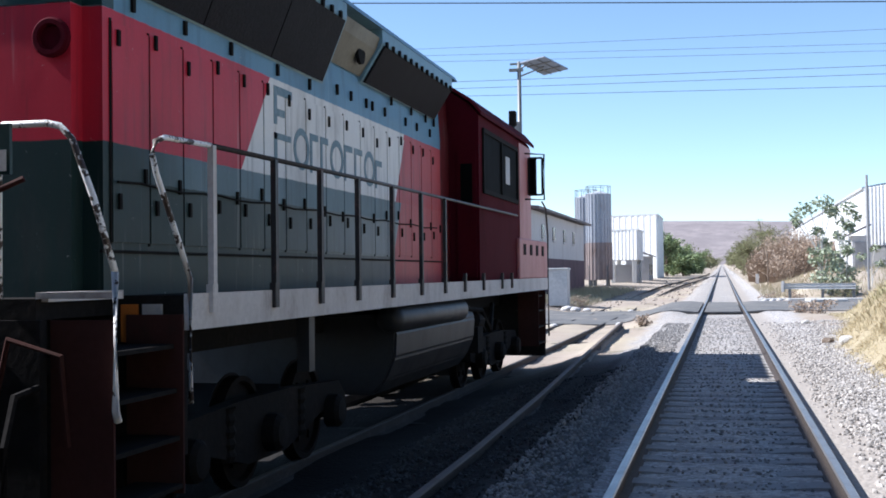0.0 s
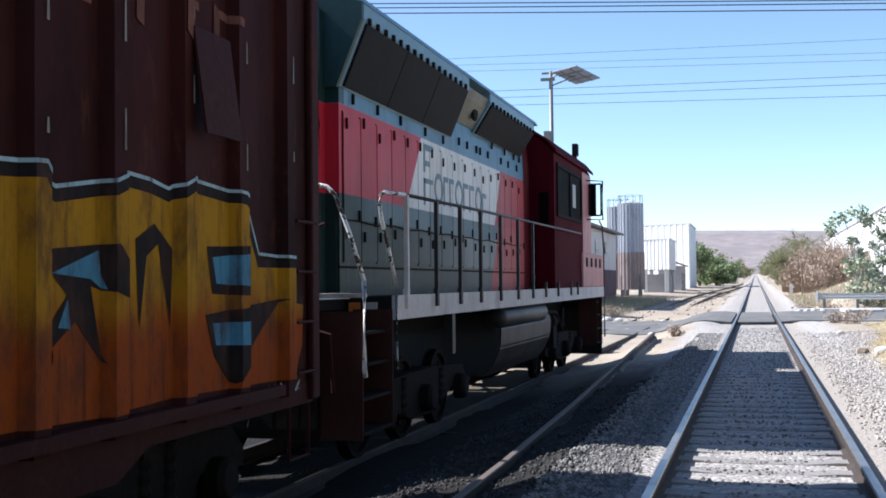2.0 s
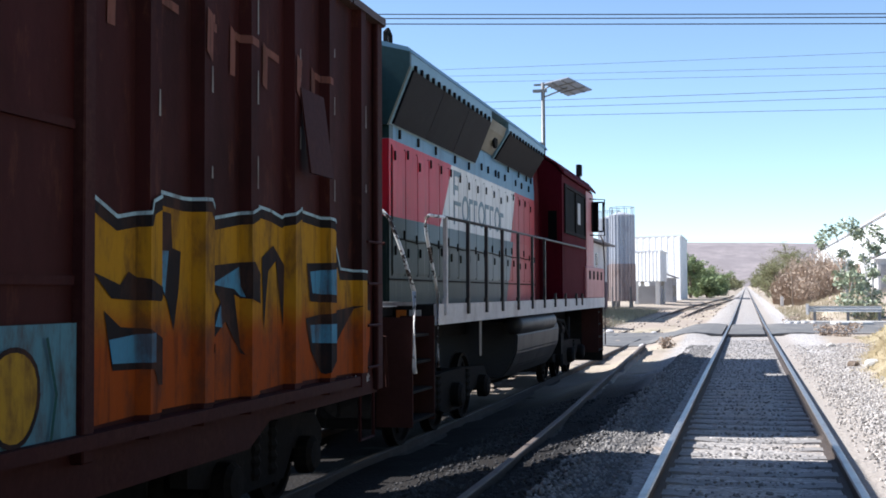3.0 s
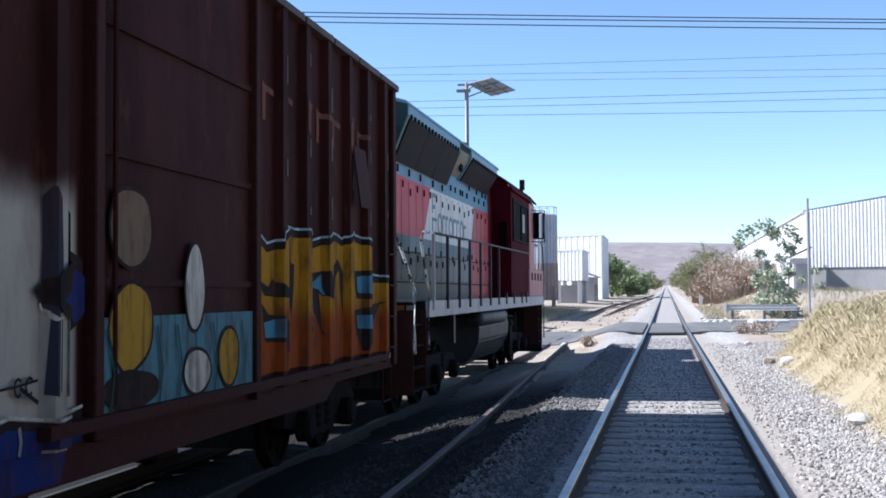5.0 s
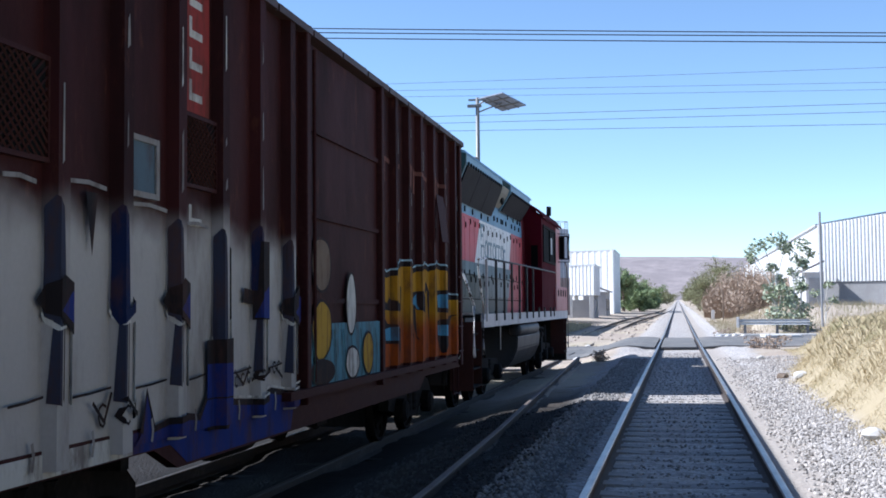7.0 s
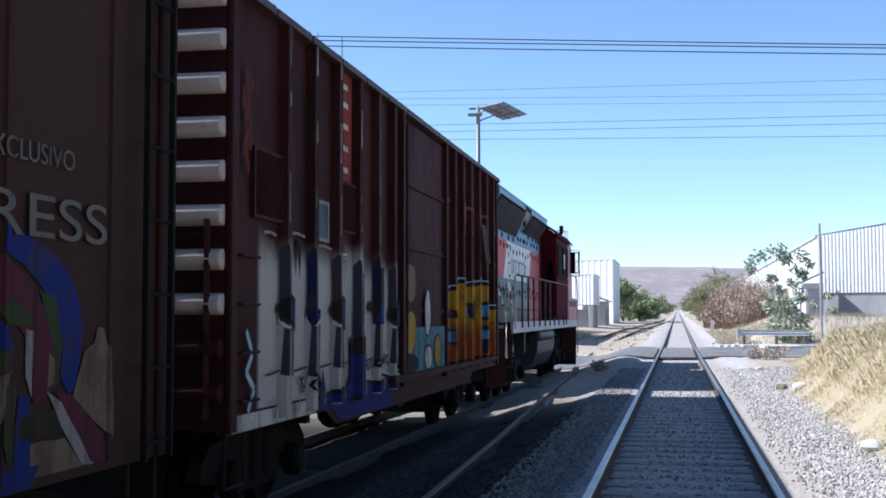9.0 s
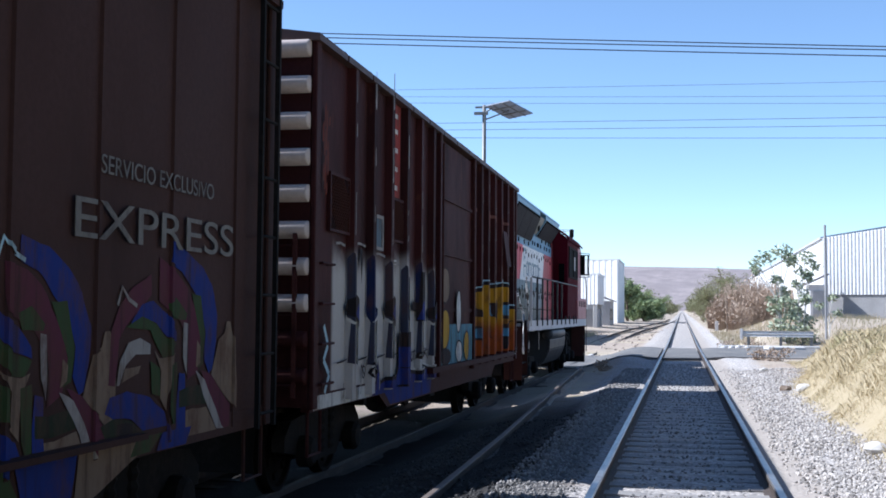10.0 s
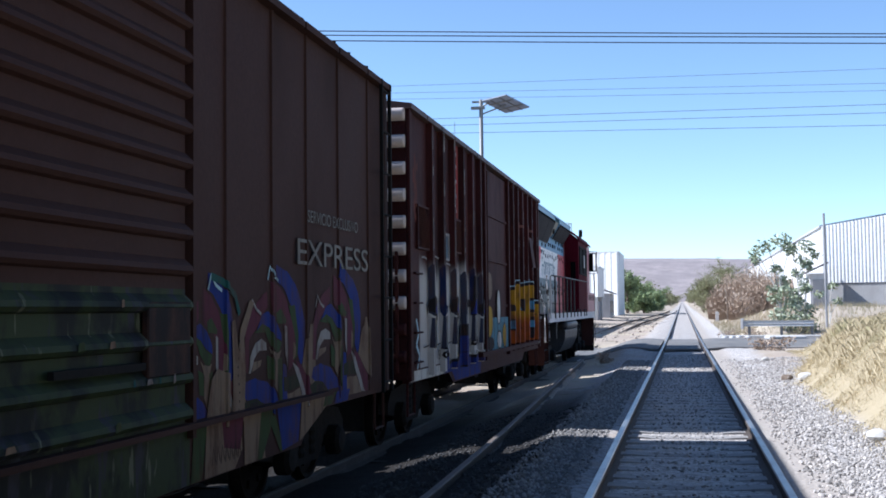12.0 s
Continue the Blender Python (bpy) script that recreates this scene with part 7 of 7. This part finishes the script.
def build_plants():
    rng = random.Random(11)
    for x, y, h, w in ((3.9, 114, 3.6, 2.6), (5.3, 112, 4.4, 2.8), (6.8, 116, 4.6, 3.0), (5.9, 104, 3.0, 2.6), (8.2, 112, 3.6, 3.0), (7.6, 104, 2.6, 2.6), (9.4, 108, 2.6, 2.6), (3.3, 122, 3.0, 2.0), (4.6, 102, 2.2, 2.2), (4.6, 122, 4.6, 2.8), (10.6, 112, 2.4, 2.6)):
        cane_clump(rng, x, y, ground_z(x, y), h, w, "thicket of dry tan canes beside the line")
    for x, y, h, w in ((3.6, 134, 4.9, 3.8), (5.6, 142, 5.6, 4.6), (8.0, 128, 3.0, 3.6), (3.9, 168, 5.5, 4.2), (6.6, 180, 6.2, 5.2), (3.5, 210, 6.0, 4.4), (5.0, 250, 7.0, 5.4)):
        tree(rng, x, y, ground_z(x, y), h, w, DRYLEAF if x > 7 else OLIVE, "dusty thorny bush beside the line", 3600, 0.13, name="bush", category="bush", group="dry bushes beside the line", stems=7, trunk=0.15, spread=0.2)
    for x, y, h, w in ((4.6, 150, 6.6, 3.4), (3.4, 190, 6.2, 3.2), (7.0, 205, 7.4, 5.0)):
        tree(rng, x, y, ground_z(x, y), h, w, OLIVE, "thin olive-green tree among dry bushes", 2200, 0.10, group="olive trees", stems=4)
    for x, y, h, w in ((-9.0, 206, 7.0, 4.4), (-6.5, 212, 3.9, 4.2), (-8.6, 218, 6.4, 5.0), (-5.6, 250, 4.2, 4.6), (-11.0, 222, 6.6, 6.0), (-7.4, 262, 5.6, 5.6), (-7.6, 320, 5.4, 7.0)):
        tree(rng, x, y, ground_z(x, y), h, w, LEAF, "dense green tree with a rounded crown", 6500, 0.20, group="green trees", stems=7)
    # low brush along the far line
    for k in range(10):
        y = 330 + 60 * k
        for s in (-1, 1):
            x = s * rng.uniform(4.5, 8)
            tree(rng, x, y, ground_z(x, y), rng.uniform(5, 8), rng.uniform(6, 10), OLIVE, "distant olive-green bush near the line", 900, 0.30, name="bush", category="bush", group="distant bushes", stems=4)
    # large-leaved plants by the road: bare stems, an open crown on top, low shoots at the foot
    for x, y, top, crown, n in ((4.9, 63.0, 3.5, ((-1.1, 3.0, 0.45), (-0.6, 3.35, 0.5), (0.1, 3.6, 0.5), (-1.2, 2.6, 0.3), (0.5, 3.2, 0.4), (-0.2, 2.1, 0.35), (0.15, 1.5, 0.4), (-0.4, 1.0, 0.4)), 330), (6.0, 63.5, 3.4, ((-0.4, 3.4, 0.45), (0.2, 3.6, 0.45), (0.6, 3.1, 0.45), (0.3, 2.6, 0.35), (0.0, 2.9, 0.35), (-0.2, 2.2, 0.35), (0.1, 1.7, 0.4), (-0.3, 1.1, 0.45)), 330),
                                (5.1, 62.0, 1.6, ((-0.5, 1.5, 0.4), (0.0, 1.9, 0.4), (0.3, 1.2, 0.5), (-0.3, 0.7, 0.55), (0.6, 0.5, 0.5), (0.0, 0.1, 0.5)), 380), (5.9, 62.5, 1.7, ((-0.2, 1.4, 0.4), (0.2, 2.0, 0.35), (0.3, 0.9, 0.5), (0.0, 0.3, 0.5), (0.5, 0.0, 0.4)), 300), (7.6, 66.0, 2.2, ((-0.5, 1.6, 0.35), (0.2, 2.0, 0.3), (0.5, 1.2, 0.3)), 80)):
        z = ground_z(x, y)
        lift = 0.55 if top > 3 else 0.1
        crown = [(dx, h + lift, r) for dx, h, r in crown]
        t = thing("shrub", (x, y, z), "leggy shrub with large drooping grey-green leaves", "shrub", "large-leaved shrubs")
        bm = bmesh.new()
        for dx, h, r in crown:
            k = rng.uniform(-0.15, 0.15)
            tube(bm, [(k, rng.uniform(-0.2, 0.2), -0.1), (k + dx * 0.25, rng.uniform(-0.2, 0.2), h * 0.55), (dx, 0, h)], 0.022, 5)
        part("stem", bm, CONCRETE, t)
        v, f = scatter_leaves(rng, [((dx, rng.uniform(-0.3, 0.3), h), r) for dx, h, r in crown], int(n * 1.6), 0.12, 0.5)
        leafy("crown", v, f, BIGLEAF, t)
    for x, y, h, w in ((2.6, 43.0, 0.4, 0.8), (3.2, 42.4, 0.45, 1.0), (2.3, 61.5, 0.35, 0.9), (3.4, 61.0, 0.4, 1.0), (6.0, 61.0, 0.9, 1.8), (-2.6, 38.5, 0.35, 0.7), (-7.2, 63, 0.6, 1.2)):
        tree(rng, x, y, ground_z(x, y), h, w, DRYLEAF if x < 4 else OLIVE, "low dry brush tuft in the gravel", 420, 0.06, name="brush_tuft", category="brush", group="brush tufts", stems=5, trunk=0.15, spread=0.3)
    # dry grass on the bank: short fine blades, a few thin seed stalks above them
    verts, faces = [], []
    for _ in range(300000):
        y = 9 + 32.5 * rng.random() ** 0.8
        e = bank_edge(y)
        x = e + 0.02 + (0.8 + 0.11 * (y - 9)) * rng.random() ** 1.1 + rng.gauss(0, 0.10)
        patch = noise.noise((x * 0.9, y * 0.9, 4))
        if patch < -0.3 and x < e + 0.35:
            continue
        z = ground_z(x, y) - 0.015
        stalk = rng.random() < 0.04
        h = (0.75 + 0.6 * patch) * (1.0 if x > e + 0.5 else 0.6) * (rng.uniform(0.10, 0.22) if stalk else rng.uniform(0.03, 0.085))
        a, lean = rng.uniform(0, math.tau), rng.uniform(0.1, 0.9) * h
        wd = 0.0016 if stalk else rng.uniform(0.002, 0.0042)
        ca, sa = math.cos(a), math.sin(a)
        k = len(verts)
        verts += [(x - sa * wd, y + ca * wd, z), (x + sa * wd, y - ca * wd, z), (x + ca * lean * 0.4 + sa * wd * 0.7, y + sa * lean * 0.4 - ca * wd * 0.7, z + h * 0.65), (x + ca * lean, y + sa * lean, z + h)]
        faces += [(k, k + 1, k + 2), (k, k + 2, k + 3)]
    for _ in range(9000):
        if rng.random() < 0.5:
            x, y = rng.uniform(2.2, 12), rng.uniform(61, 100)
        else:
            x, y = rng.uniform(-12, -6.8), rng.uniform(62, 100)
        z, h, a, wd = ground_z(x, y) - 0.02, rng.uniform(0.15, 0.45), rng.uniform(0, math.tau), 0.015
        k = len(verts)
        verts += [(x - wd, y, z), (x + wd, y, z), (x + 0.2 * math.cos(a) * h, y + 0.2 * math.sin(a) * h, z + h)]
        faces.append((k, k + 1, k + 2))
    tagged(leafy("dry_grass", verts, faces, STRAW, None), "dry straw-coloured grass on the bank", "grass", kind="stuff")


def stones(rng, count, place, lo, hi):
    ico = bmesh.new()
    bmesh.ops.create_icosphere(ico, subdivisions=1, radius=1)
    base = [v.co.copy() for v in ico.verts]
    tris = [[v.index for v in f.verts] for f in ico.faces]
    ico.free()
    verts, faces = [], []
    for _ in range(count):
        x, y = place()
        s = rng.uniform(lo, hi)
        z = ground_z(x, y) + s * rng.uniform(-0.2, 0.35)
        q = Euler((rng.uniform(0, 6), rng.uniform(0, 6), rng.uniform(0, 6))).to_matrix()
        sx, sy, sz = s * rng.uniform(0.7, 1.3), s * rng.uniform(0.6, 1.2), s * rng.uniform(0.5, 0.9)
        k = len(verts)
        for b in base:
            p = q @ Vector((b.x * sx, b.y * sy, b.z * sz)) * rng.uniform(0.85, 1.1)
            verts.append((x + p.x, y + p.y, z + p.z))
        faces += [[i + k for i in f] for f in tris]
    return verts, faces


def build_stones():
    rng = random.Random(3)
    def right():
        y = 8.5 + 28 * rng.random() ** 1.3
        return 1.02 + (bank_edge(y) - 0.92) * rng.random() ** 0.55 + rng.gauss(0, 0.05), y
    def left():
        return -1.5 - 2.1 * rng.random(), 7 + 13 * rng.random() ** 1.2
    def shoulder():
        return -0.92 - 0.75 * rng.random() ** 0.9, 8 + 28 * rng.random() ** 1.3
    def inner():
        k = int(56 * rng.random() ** 1.2)
        return rng.uniform(-0.66, 0.66), 8.15 + 0.585 * (k + 0.5) + rng.uniform(-0.15, 0.15)
    def yard():
        y = 58 + 90 * rng.random() ** 1.3
        return siding_x(y) + rng.choice((-HALF, HALF, HALF, 2.1, -2.4)) + rng.gauss(0, 0.28), y
    v, f = stones(rng, 15000, right, 0.010, 0.032)
    tagged(leafy("ballast", v, f, STONE, None), "loose pale grey ballast stones", "gravel", kind="stuff")
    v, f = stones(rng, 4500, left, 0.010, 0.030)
    tagged(leafy("oily_ballast", v, f, SHADE_STONE, None), "ballast stones darkened for shade beside the siding", "gravel", kind="stuff")
    v, f = stones(rng, 6500, shoulder, 0.010, 0.028)
    v2, f2 = stones(rng, 3600, inner, 0.010, 0.024)
    n2 = len(v)
    tagged(leafy("grey_ballast", v + v2, f + [[i + n2 for i in t] for t in f2], GREY_STONE, None), "grey ballast stones round the ties", "gravel", kind="stuff")
    v, f = stones(rng, 420, yard, 0.03, 0.11)
    tagged(leafy("earth_clods", v, f, CLOD, None), "dry earth clods along the yard rails", "earth", kind="stuff")
    # larger rocks, one by one
    for x, y, s, name, lab, m in ((2.12, 14.0, 0.14, "rock", "pale rock at the grass edge", CONCRETE), (2.32, 24.2, 0.15, "rock", "pale rock at the grass edge", CONCRETE), (2.10, 25.8, 0.13, "rock", "dark brown stone in the gravel", BARK),
                                  (2.2, 34.0, 0.12, "rock", "pale rock at the grass edge", CONCRETE), (1.9, 57.8, 0.16, "rock", "whitewashed stone along the road edge", PLASTER), (2.25, 57.8, 0.15, "rock", "whitewashed stone along the road edge", PLASTER), (2.6, 57.9, 0.16, "rock", "whitewashed stone along the road edge", PLASTER),
                                  (3.0, 57.9, 0.15, "rock", "whitewashed stone along the road edge", PLASTER), (-7.0, 58.4, 0.28, "rock", "lump of white rubble beside the road", PLASTER), (-6.5, 58.8, 0.22, "rock", "lump of white rubble beside the road", PLASTER), (-7.5, 59.0, 0.3, "rock", "lump of white rubble beside the road", PLASTER),
                                  (-3.6, 43.0, 0.13, "rock", "lump of white rubble beside the road", PLASTER), (-2.9, 42.4, 0.12, "rock", "lump of white rubble beside the road", PLASTER), (-5.9, 42.6, 0.14, "rock", "lump of white rubble beside the road", PLASTER), (-4.3, 58.2, 0.14, "rock", "lump of white rubble beside the road", PLASTER)):
        bm = bmesh.new()
        bmesh.ops.create_icosphere(bm, subdivisions=2, radius=s)
        for w in bm.verts:
            w.co *= 1 + 0.35 * noise.noise(w.co / s * 0.9 + Vector((x, y, 0)))
            w.co.z *= 0.6
        ob = part(name, bm, m)
        ob.location = (x, y, ground_z(x, y) + s * 0.3)
        tagged(ob, lab, "rock", "stones" if m is PLASTER else "")
    bm = bmesh.new()
    box(bm, 3.6, 5.2, 54.2, 55.4, 0.0, 0.14)
    bmesh.ops.rotate(bm, verts=bm.verts[:], cent=(4.4, 55, 0.06), matrix=Matrix.Rotation(0.12, 3, "Z"))
    tagged(part("slab", bevelled(bm, 0.03, 1), CONCRETE), "pale concrete slab at the road edge", "slab")
    bm = bmesh.new()
    box(bm, 1.7, 8.5, 57.95, 58.2, -0.15, 0.1)
    tagged(part("kerb", bevelled(bm, 0.03, 1), CONCRETE), "low pale kerb along the road", "kerb", kind="structure")


def build_sky_blocker():
    """Unseen leaf screen past the bank, added to block sky light on the train."""
    rng = random.Random(21)
    centres = []
    for k in range(122):
        y = -75 + 0.78 * k
        for z in (1.5, 3.6, 5.8, 7.8, 10.0, 12.2, 14.2) if -45 < y < 12 else (1.5, 3.6, 5.8, 7.8):
            centres.append(((10.5 + rng.uniform(-0.8, 1.2), y + rng.uniform(-0.8, 0.8), z + rng.uniform(-0.6, 0.6)), 1.5))
    v, f = scatter_leaves(rng, centres, 34000, 0.26, 0.55)
    tagged(leafy("hedge", v, f, BLOCKER_LEAF, None), "unseen dark green leaf screen added to block sky light", "hedge", kind="stuff")


build_plants()
build_stones()
build_sky_blocker()


# ---- what moves ----
def run(t):
    """Metres that the train has gone at t seconds: a steady slow pull."""
    k = t / 12
    return 24.715 * k - 0.705 * k * k + 0.813 * k ** 3


def motions():
    for car in (LOCO, CAR_A, CAR_B):
        x, y, z = car.location
        walk(car, [(t, pose(x, y + run(t), z)) for t in (0, 2, 4, 6, 8, 10, 12)])
    for w, r in WHEELS:
        x, y, z = w.location
        walk(w, [(k * 0.25, pose(x, y, z, -math.degrees(run(k * 0.25) / r))) for k in range(49)])


motions()
